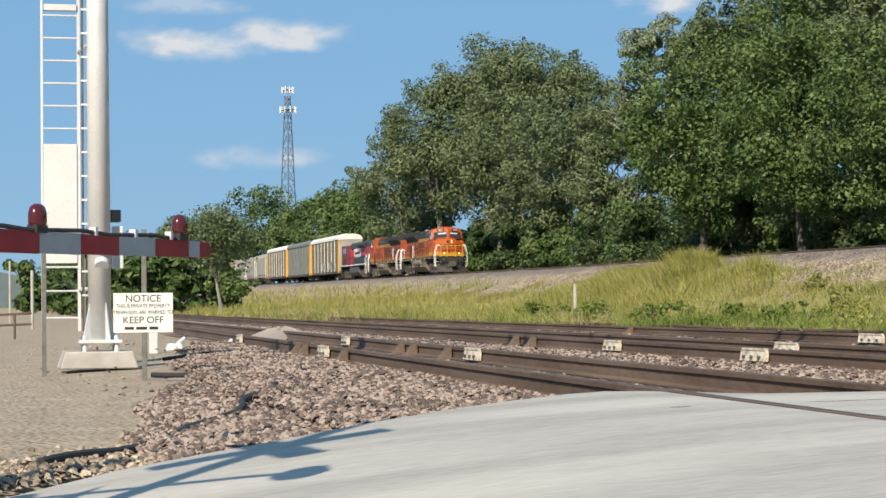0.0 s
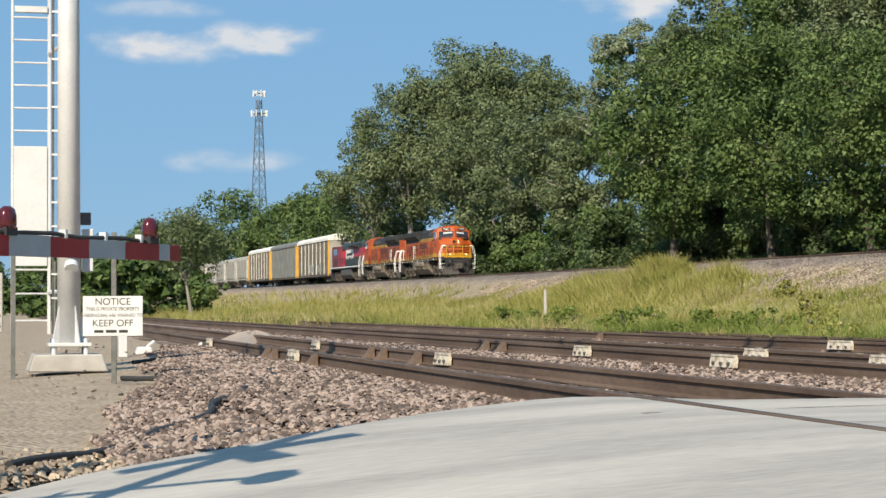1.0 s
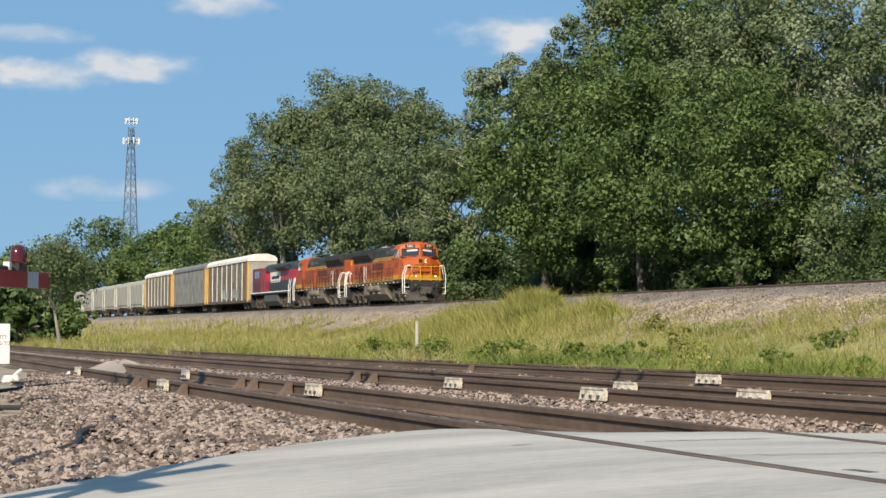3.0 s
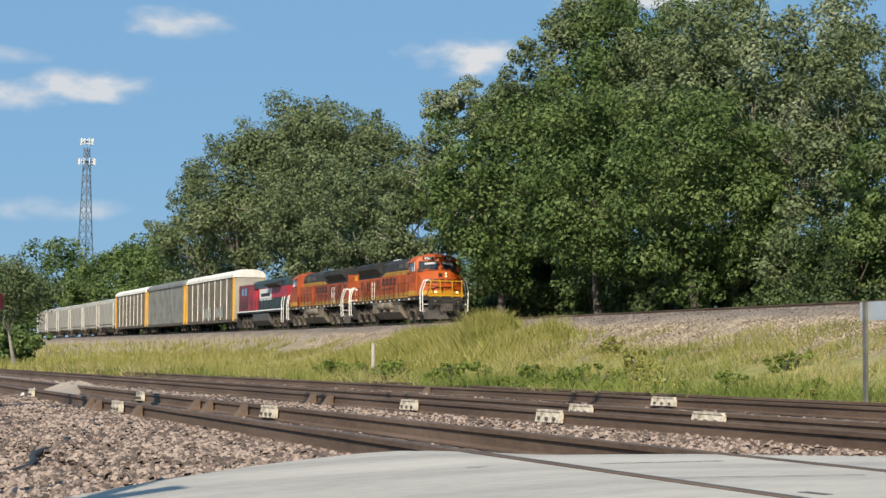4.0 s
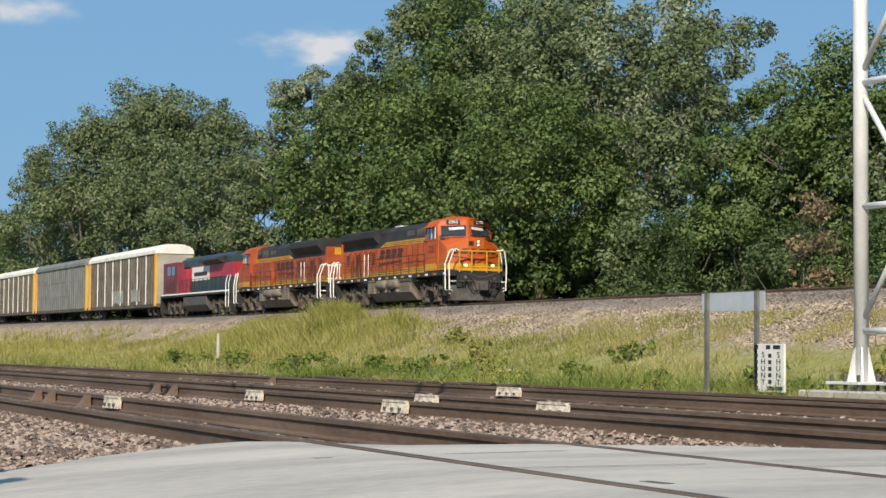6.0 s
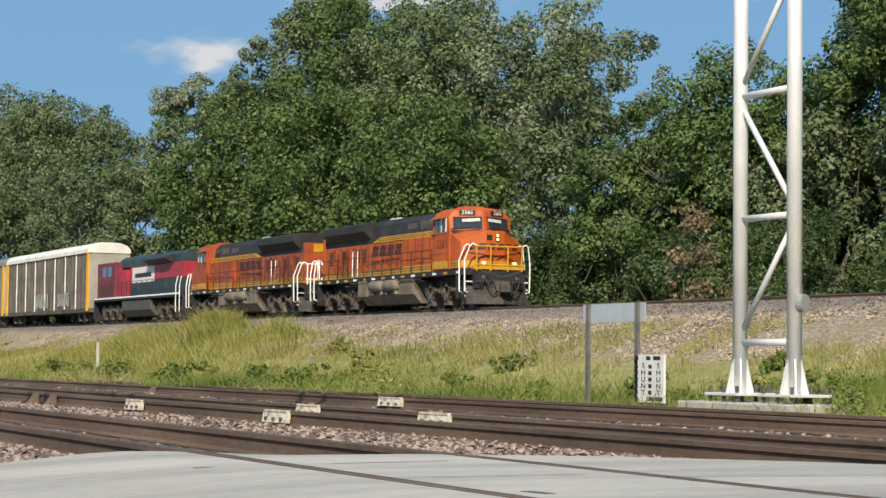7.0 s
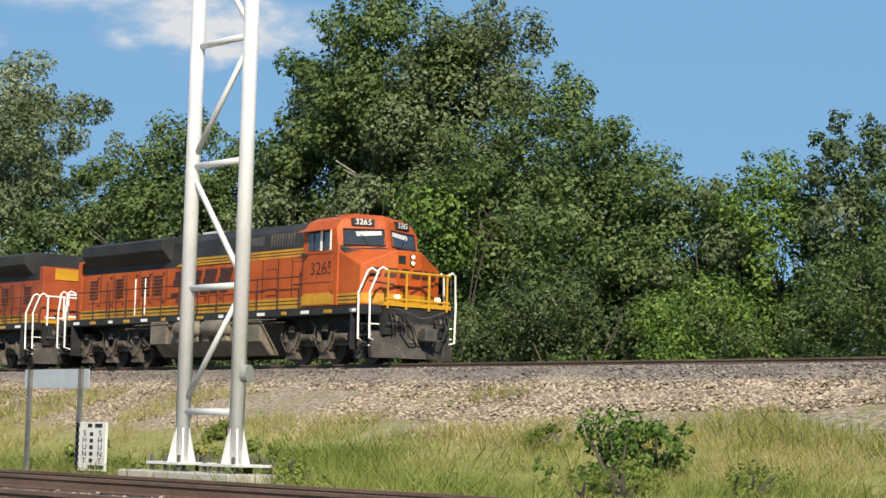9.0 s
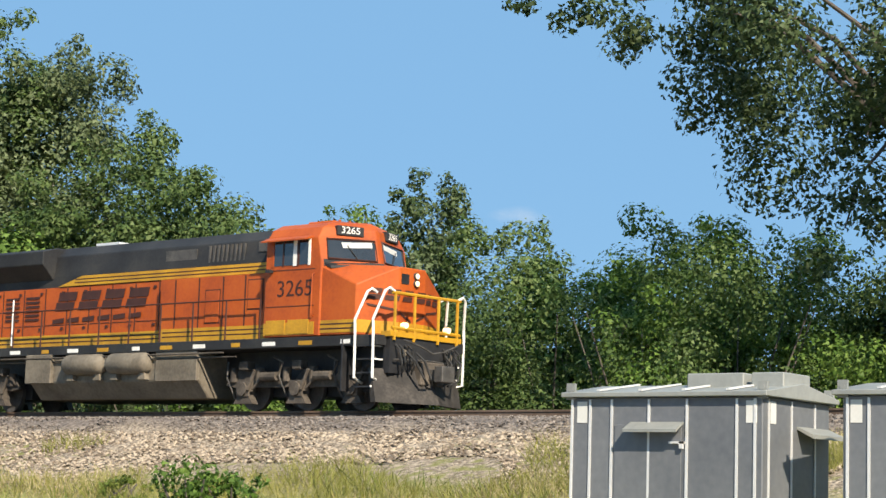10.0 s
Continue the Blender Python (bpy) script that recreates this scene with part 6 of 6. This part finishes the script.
        for z in (deck + 0.14, deck + 0.25):
            bm = bmesh.new()
            bx(bm, *sorted((s * 1.03, s * 1.279)), 5.3, 9.25, z, z + 0.03)
            bx(bm, *sorted((s * 1.03, s * 1.04)), 9.45, L - 1.7, z, z + 0.03)
            part("pin_stripe", bm, "letter_brown", hood)
        bm = bmesh.new()
        prism(bm, [(5.27, 3.40), (13.9, 3.40), (12.9, 3.66), (5.27, 3.66)], *sorted((s * 0.9, s * 1.05)), "x")
        part("stripe_high", bm, "yellow", hood, "yellow upper stripe")
        for z in (3.47, 3.56):
            bm = bmesh.new()
            bx(bm, *sorted((s * 1.04, s * 1.056)), 5.3, 13.2, z, z + 0.025)
            part("pin_stripe", bm, "letter_brown", hood)
        for k in range(11):
            y = 9.7 + k * 0.95
            bm = bmesh.new()
            bx(bm, *sorted((s * 1.02, s * 1.034)), y, y + 0.03, deck + 0.36, 3.36)
            part("door_gap", bm, "letter_brown", hood)
        for y in (6.2, 7.0, 7.9, 8.8):
            bm = bmesh.new()
            bx(bm, *sorted((s * 1.26, s * 1.272)), y, y + 0.035, deck + 0.36, 3.34)
            part("door_gap", bm, "letter_brown", hood)
        for k in range(11):
            y = 9.74 + k * 0.95
            for z in (2.22, 3.2):
                bm = bmesh.new()
                bx(bm, *sorted((s * 1.02, s * 1.05)), y + 0.1, y + 0.2, z, z + 0.07)
                part("door_latch", bm, "letter_brown", hood)
            bm = bmesh.new()
            bx(bm, *sorted((s * 1.02, s * 1.03)), y + 0.04, y + 0.88, 2.34, 2.36)
            part("door_seam", bm, "letter_brown", hood)
        for y in (14.6, 15.5, 17.4, 19.3):
            for z in (2.5, 2.62, 2.74, 2.86, 2.98, 3.1):
                bm = bmesh.new()
                bx(bm, *sorted((s * 1.02, s * 1.045)), y + 0.12, y + 0.72, z, z + 0.06)
                part("grille_slat", bm, "letter_brown", hood)
        for y, z0, z1 in ((5.6, 2.5, 3.2), (7.15, 2.2, 3.0)):
            bm = bmesh.new()
            bx(bm, *sorted((s * 1.26, s * 1.285)), y, y + 0.5, z0, z1)
            part("access_panel", bm, main, hood, "", 0.004)
            bm = bmesh.new()
            bx(bm, *sorted((s * 1.255, s * 1.268)), y - 0.03, y + 0.53, z0 - 0.03, z1 + 0.03)
            part("panel_seam", bm, "letter_brown", hood)
        # side lettering as plain slanted bars
        for k, y in enumerate((10.25, 11.24, 12.23, 13.22)):
            x = s * 1.04
            for z0, z1, w in ((2.74, 2.96, 0.80), (3.0, 3.24, 0.78)):
                bm = bmesh.new()
                lean = (z0 - 2.74) * -0.4
                bm.faces.new([bm.verts.new((x, yy, zz)) for yy, zz in ((y + lean, z0), (y + lean + w, z0), (y + lean + w - 0.06, z1), (y + lean - 0.06, z1))])
                part("emblem_bar", bm, "letter_brown", hood)
        for k in range(6):
            y = 10.4 + k * 0.64
            bm = bmesh.new()
            bm.faces.new([bm.verts.new((s * 1.04, yy, zz)) for yy, zz in ((y, 2.46 - 0.012 * k), (y + 0.5, 2.45 - 0.012 * k), (y + 0.5, 2.56 - 0.012 * k), (y, 2.60 - 0.012 * k))])
            part("emblem_bar", bm, "letter_brown", hood)
        for y in (15.8, 16.5, 17.2, 17.9, 18.6):
            bm = bmesh.new()
            tube(bm, (s * 1.1, y, deck + 0.1), (s * 1.1, y, 3.1), 0.025, 5)
            part("grab_bar", bm, "number_white" if y < 17 else "letter_brown", hood)
    bm = bmesh.new()
    prism(bm, [(-1.0, 3.66), (1.0, 3.66), (0.92, 4.25), (0.6, 4.52), (-0.6, 4.52), (-0.92, 4.25)], 5.27, 14.2, "y")
    part("upper_hood", bm, "dirty_black", hood, "black upper hood", 0.02)
    bm = bmesh.new()
    bx(bm, -1.0, 1.0, 5.27, L - 1.7, 3.36, 3.68)
    part("hood_shoulder", bm, "dirty_black", hood)
    bm = bmesh.new()
    prism(bm, [(-1.0, 3.6), (1.0, 3.6), (1.4, 4.0), (1.4, 4.36), (0.9, 4.5), (-0.9, 4.5), (-1.4, 4.36), (-1.4, 4.0)], 14.2, L - 2.2, "y")
    part("radiator", bm, "dirty_black", hood, "flared black radiator", 0.02)
    for s in (-1, 1):
        for k in range(9):
            bm = bmesh.new()
            bx(bm, *sorted((s * 0.93, s * 0.985)), 6.6 + k * 0.16, 6.66 + k * 0.16, 3.72, 4.2)
            part("louvre", bm, "steel_dark", hood)
        bm = bmesh.new()
        bx(bm, *sorted((s * 0.94, s * 0.99)), 5.5, 6.1, 3.95, 4.2)
        part("vent", bm, "steel_dark", hood)
        bm = bmesh.new()
        bx(bm, *sorted((s * 0.93, s * 0.97)), 8.4, 9.6, 3.75, 4.15)
        part("panel", bm, "steel_dark", hood)
    bm = bmesh.new()
    bx(bm, -0.4, 0.4, 12.2, 13.2, 4.5, 4.62)
    part("exhaust", bm, "galvanized", hood, "pale exhaust housing", 0.01)
    bm = bmesh.new()
    bx(bm, -1.05, 1.05, L - 1.62, L - 1.3, deck, 3.9)
    part("rear_wall", bm, main, hood, "", 0.02)
    bm = bmesh.new()
    bx(bm, -0.55, 0.55, L - 1.33, L - 1.27, 3.42, 3.85)
    part("rear_panel", bm, "yellow", hood)
    # walkway rails
    for s in (-1, 1):
        rail_post_run(r, s * 1.5, 5.4, L - 2.2, deck, 13, "letter_brown", 0.98)
    # tanks between the bogies
    bm = bmesh.new()
    prism(bm, [(-1.45, 1.42), (1.45, 1.42), (1.45, 0.75), (1.05, 0.30), (-1.05, 0.30), (-1.45, 0.75)], 7.6, 14.4, "y")
    tank = part("fuel_tank", bm, "tank", r, "dusty grey fuel tank", 0.03)
    for s in (-1, 1):
        bm = bmesh.new()
        bx(bm, *sorted((s * 1.40, s * 1.5)), 7.62, 9.2, 0.72, 1.5)
        part("tank_end_box", bm, "tank", tank, "", 0.02)
        bm = bmesh.new()
        bx(bm, *sorted((s * 1.40, s * 1.56)), 13.4, 14.5, 0.72, 1.5)
        part("tank_end_box", bm, "tank", tank, "", 0.02)
        for y in (9.4, 11.2):
            bm = bmesh.new()
            loft(bm, [[(s * 1.52 + math.cos(j * math.tau / 18) * q, y + o, 1.2 + math.sin(j * math.tau / 18) * q) for j in range(18)] for o, q in ((-0.03, 0.12), (0.03, 0.22), (0.14, 0.275), (1.42, 0.275), (1.53, 0.22), (1.59, 0.12))])
            part("air_tank", bm, "tank", r, "cylindrical air reservoir", smooth=True)
            for q in (0.2, 1.3):
                bm = bmesh.new()
                prism(bm, [(y + q - 0.14, 0.78), (y + q + 0.14, 0.78), (y + q + 0.06, 1.1), (y + q - 0.06, 1.1)], *sorted((s * 1.4, s * 1.6)), "x")
                part("tank_saddle", bm, "tank", r)
        bm = bmesh.new()
        tube(bm, (s * 1.56, 6.6, 1.40), (s * 1.56, 15.6, 1.40), 0.025, 5)
        tube(bm, (s * 1.5, 6.2, 1.3), (s * 1.5, 16.4, 1.3), 0.02, 5)
        part("pipe_run", bm, "road_dirt", r)
    return r


def build_red_engine():
    r = root("red_engine", pose(0, 0, 0), "red and dark green diesel locomotive with a white side block", "locomotive", "train")
    L, deck = 22.6, 1.72
    bogie(r, 4.4)
    bogie(r, L - 4.4)
    bm = bmesh.new()
    bx(bm, -1.53, 1.53, 0.8, L - 0.8, deck - 0.24, deck)
    part("sill", bm, "dirty_black", r)
    for s in (-1, 1):
        bm = bmesh.new()
        bx(bm, *sorted((s * 1.531, s * 1.54)), 1.0, L - 1.0, deck - 0.10, deck - 0.0)
        part("sill_stripe", bm, "number_white", r, "white sill stripe")
    for nm, box, mat, lab in (("side_wall", (1.02, 1.7, 14.2, deck, 2.72), "fx_green", "dark green engine doors"), ("upper_body", (1.025, 1.7, 14.2, 2.72, 3.75), "fx_red", "red upper body"),
                              ("cabinet", (1.3, 14.2, 16.3, deck, 3.6), "fx_red", "bright red cabinet"), ("cab", (1.5, 16.3, 21.0, deck, 4.2), "fx_maroon", "maroon cab")):
        bm = bmesh.new()
        w, y0, y1, z0, z1 = box
        bx(bm, -w, w, y0, y1, z0, z1)
        part(nm, bm, mat, r, lab, 0.03)
    for s in (-1, 1):
        bm = bmesh.new()
        prism(bm, [(s * 1.02, 3.72), (s * 1.62, 4.0), (s * 1.62, 4.06), (s * 1.02, 4.32)], 4.0, 9.4, "y")
        part("radiator_wing", bm, "black", r, "flared black radiator wing")
        for k in range(9):
            bm = bmesh.new()
            bx(bm, *sorted((s * 1.02, s * 1.03)), 2.4 + k * 1.3, 2.43 + k * 1.3, deck + 0.05, 2.7)
            part("door_gap", bm, "black", r)
    for s in (-1, 1):
        for y0, y1 in ((17.2, 18.2), (18.6, 19.6)):
            bm = bmesh.new()
            bx(bm, *sorted((s * 1.49, s * 1.515)), y0, y1, 3.2, 3.9)
            part("cab_window", bm, "glass", r)
        for k in range(6):
            bm = bmesh.new()
            bx(bm, *sorted((s * 1.49, s * 1.512)), 16.8 + k * 0.6, 17.2 + k * 0.6, 1.9, 2.5 + (k % 2) * 0.3)
            part("louvre", bm, "letter_brown", r)
        bm = bmesh.new()
        bx(bm, *sorted((s * 1.02, s * 1.034)), 8.3, 13.6, 2.64, 3.68)
        block = part("white_block", bm, "sign_white", r, "white block with a dark emblem bar")
        bm = bmesh.new()
        bx(bm, *sorted((s * 1.034, s * 1.04)), 9.0, 12.9, 2.98, 3.28)
        part("emblem_bar", bm, "sign_ink", block)
    bm = bmesh.new()
    prism(bm, [(-1.0, 3.75), (1.0, 3.75), (0.95, 4.3), (0.6, 4.55), (-0.6, 4.55), (-0.95, 4.3)], 1.9, 17.0, "y")
    part("upper_hood", bm, "fx_green", r, "", 0.02)
    bm = bmesh.new()
    prism(bm, [(-1.45, 1.42), (1.45, 1.42), (1.45, 0.75), (1.05, 0.32), (-1.05, 0.32), (-1.45, 0.75)], 7.6, 14.6, "y")
    part("fuel_tank", bm, "steel_dark", r, "dark fuel tank", 0.03)
    for s in (-1, 1):
        rail_post_run(r, s * 1.5, 2.2, 15.8, deck, 12, "black", 1.0)
        for y in (0.9, 1.7):
            bm = bmesh.new()
            path_tube(bm, [(s * 1.55, y, 0.5), (s * 1.55, y, deck + 0.5), (s * 1.45, y - 0.1, deck + 1.05)], 0.03, 6)
            part("grab_iron", bm, "number_white", r)
    for y0, y1 in ((0.45, 0.7), (L - 0.7, L - 0.45)):
        bm = bmesh.new()
        bx(bm, -1.45, 1.45, y0, y1, 0.2, 1.5)
        part("pilot", bm, "black", r)
    return r


def build_rack(name, label, side, roof, ends, tags=False):
    """An enclosed car carrier with perforated side panels between posts."""
    r = root(name, pose(0, 0, 0), label, "rail car", "train")
    L, z0, z1 = 28.0, 1.05, 5.15
    for y in (3.2, L - 3.2):
        bogie(r, y, 2, 1.75)
    bm = bmesh.new()
    bx(bm, -1.5, 1.5, 0.4, L - 0.4, 0.78, 1.08)
    part("deck_frame", bm, "road_dirt", r, "", 0.01)
    n = 24
    for s in (-1, 1):
        for k in range(n):
            y0 = 0.9 + (L - 1.8) * k / n
            y1 = 0.9 + (L - 1.8) * (k + 1) / n
            bm = bmesh.new()
            bx(bm, *sorted((s * 1.46, s * 1.49)), y0 + 0.05, y1 - 0.05, z0, z1)
            part("side_panel", bm, side, r)
            bm = bmesh.new()
            bx(bm, *sorted((s * 1.46, s * 1.56)), y0 - 0.05, y0 + 0.05, z0, z1 + 0.05)
            part("side_post", bm, roof if k % 3 == 0 else side, r)
        for z in (z0 + 0.05, 2.4, 3.8, z1 - 0.05):
            bm = bmesh.new()
            bx(bm, *sorted((s * 1.465, s * 1.515)), 0.9, L - 0.9, z - 0.05, z + 0.05)
            part("side_rail", bm, side, r)
        for y in (0.45, L - 0.95):
            bm = bmesh.new()
            bx(bm, *sorted((s * 1.43, s * 1.6)), y, y + 0.5, 0.85, z1 + 0.15)
            part("end_post", bm, ends, r, "yellow end post", 0.02)
    for y in (0.42, L - 0.5):
        bm = bmesh.new()
        bx(bm, -1.45, 1.45, y, y + 0.08, 1.0, z1 + 0.2)
        part("end_door", bm, "hopper", r, "", 0.01)
    bm = bmesh.new()
    arch = [(-1.62, z1 + 0.0), (1.62, z1), (1.6, z1 + 0.32), (1.3, z1 + 0.62), (0.7, z1 + 0.8), (-0.7, z1 + 0.8), (-1.3, z1 + 0.62), (-1.6, z1 + 0.32)]
    prism(bm, arch, 0.35, L - 0.35, "y")
    part("roof", bm, roof, r, "curved sheet roof", 0.03)
    if tags:
        for y, w, z, h in ((6.0, 3.6, 1.3, 1.1), (12.5, 4.4, 1.25, 1.2)):
            bm = bmesh.new()
            for k in range(7):
                yy = y + k * w / 7
                bm.faces.new([bm.verts.new((-1.563, a, b)) for a, b in ((yy, z + 0.1 * (k % 3)), (yy + w / 9, z), (yy + w / 8, z + h), (yy + w / 20, z + h * 0.9))])
            part("paint_scrawl", bm, "tag_pale", r, "faded pale paint strokes")
    bm = bmesh.new()
    bx(bm, -0.15, 0.15, -0.15, L + 0.15, 0.75, 0.98)
    part("coupler_bar", bm, "steel_dark", r)
    return r


def build_hopper():
    r = root("covered_hopper", pose(0, 0, 0), "pale grey covered hopper car", "rail car", "train")
    L = 17.6
    for y in (2.2, L - 2.2):
        bogie(r, y, 2, 1.75)
    bm = bmesh.new()
    prism(bm, [(-1.35, 1.2), (1.35, 1.2), (1.6, 1.6), (1.62, 4.5), (1.3, 4.95), (0.5, 5.12), (-0.5, 5.12), (-1.3, 4.95), (-1.62, 4.5), (-1.6, 1.6)], 1.2, L - 1.2, "y")
    part("body", bm, "hopper", r, "rounded grey steel body", 0.03)
    for k in range(4):
        y = 2.6 + k * 3.2
        bm = bmesh.new()
        loft(bm, [[(-1.2, y, 1.25), (1.2, y, 1.25), (1.2, y + 2.8, 1.25), (-1.2, y + 2.8, 1.25)], [(-0.4, y + 1.0, 0.4), (0.4, y + 1.0, 0.4), (0.4, y + 1.8, 0.4), (-0.4, y + 1.8, 0.4)]])
        part("outlet", bm, "hopper", r)
    for s in (-1, 1):
        for y in (1.2, L - 1.35):
            bm = bmesh.new()
            bx(bm, *sorted((s * 1.5, s * 1.66)), y, y + 0.15, 1.0, 4.4)
            part("corner_post", bm, "roof_white", r)
        bm = bmesh.new()
        bx(bm, *sorted((s * 1.58, s * 1.65)), 0.5, L - 0.5, 1.15, 1.4)
        part("side_sill", bm, "hopper", r)
    bm = bmesh.new()
    bx(bm, -0.5, 0.5, 1.0, L - 1.0, 5.13, 5.2)
    part("roof_walk", bm, "galvanized", r)
    bm = bmesh.new()
    bx(bm, -0.9, 0.9, 0.3, L - 0.3, 0.85, 1.1)
    part("end_sill", bm, "road_dirt", r)
    return r


# ---- assembly ----
ground_material()
build_ground()
build_road()
build_tracks()
for k, y, long in ((0, 27.4, 0.7), (1, 24.7, 0.72), (2, 28.3, 0.72), (2, 22.4, 0.76), (3, 25.2, 0.74), (3, 21.15, 0.8), (4, 30.6, 0.9), (0, 38.5, 0.6), (1, 35.0, 0.6)):
    joint_bar(yard_x(k, y), y, long)
for k, y in ((0, 29.2), (0, 30.0), (0, 25.5), (1, 28.6), (1, 29.6), (1, 26.2), (2, 33.0), (2, 34.2), (4, 44.0)):
    x = yard_x(k, y)
    r = root("rail_brace", pose(x, y, 0), "dark steel brace clamped to a rail", "rail brace", "rail braces")
    bm = bmesh.new()
    prism(bm, [(-0.22, -0.19), (-0.04, -0.19), (-0.04, -0.012), (-0.085, -0.012), (-0.12, -0.09)], -0.11, 0.11, "y")
    part("brace", bm, "rail_side", r, "", 0.006)
build_notice_sign()
build_left_mast()
build_crossing_gate()
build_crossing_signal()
build_left_clutter()
build_right_mast()
build_right_signs()
shed(18.0, 9.2, 11.42, 1.5, 2.16, "grey ribbed steel equipment shed with a low roof")
shed(18.0, 6.1, 8.35, 1.5, 2.16, "grey ribbed steel equipment shed beside another")
build_tower()
build_far_left()
build_trees()
build_grass()
build_stones()

TRAIN = []
lead = build_engine("diesel_engine", "orange and black diesel locomotive leading a freight train, headlights lit", "orange", "3265")
TRAIN.append((lead, 0.0, False))
second = build_engine("diesel_engine", "faded orange diesel locomotive running backwards behind the first", "faded_orange", "")
TRAIN.append((second, 22.4, True))
TRAIN.append((build_red_engine(), 43.85, False))
TRAIN.append((build_rack("car_carrier", "grey covered car carrier with white roof and yellow ends", "rack_grey", "roof_white", "rack_yellow", True), 66.85, False))
TRAIN.append((build_rack("car_carrier", "pale grey covered car carrier with yellow ends", "rack_pale", "rack_pale", "rack_yellow"), 95.25, False))
TRAIN.append((build_rack("car_carrier", "brown-grey car carrier with white roof and yellow ends", "rack_grey", "roof_white", "rack_yellow"), 123.65, False))
hop = build_hopper()
TRAIN.append((hop, 151.95, False))
for k in range(1, 6):
    TRAIN.append((copy_thing(hop, pose(0, 0, 0)), 151.95 + 17.8 * k, False))

# the windscreen's place along the line, time by time
PASS = [(0.0, 196.05), (0.5, 187.93), (1.0, 179.77), (1.5, 171.57), (2.0, 163.38), (2.5, 155.16), (3.0, 146.94),
        (3.5, 138.74), (4.0, 130.54), (4.5, 122.36), (5.0, 114.09), (5.5, 105.76), (6.0, 97.48), (6.5, 89.17),
        (7.0, 80.79), (7.5, 72.34), (8.0, 63.91), (8.5, 55.47), (9.0, 46.96), (9.5, 38.42), (10.0, 30.05)]


def motions():
    for thing, gap, turned in TRAIN:
        long = LENGTHS[thing.name.split(".")[0]]
        rows = []
        for t, y in PASS:
            y0 = y - 2.9 + gap
            turn = -math.degrees(math.atan(line_slope(y0 + long / 2)))
            rise = math.degrees(math.atan((line_z(y0 + long) - line_z(y0)) / long))
            x = line_x(y0 + long / 2) - line_slope(y0 + long / 2) * long / 2
            if turned:
                rows.append((t, pose(x + line_slope(y0 + long / 2) * long, y0 + long, line_z(y0 + long), -rise, 0, turn + 180)))
            else:
                rows.append((t, pose(x, y0, line_z(y0), rise, 0, turn)))
        walk(thing, rows)


LENGTHS = {"diesel_engine": 22.3, "red_engine": 22.6, "car_carrier": 28.0, "covered_hopper": 17.6}
motions()
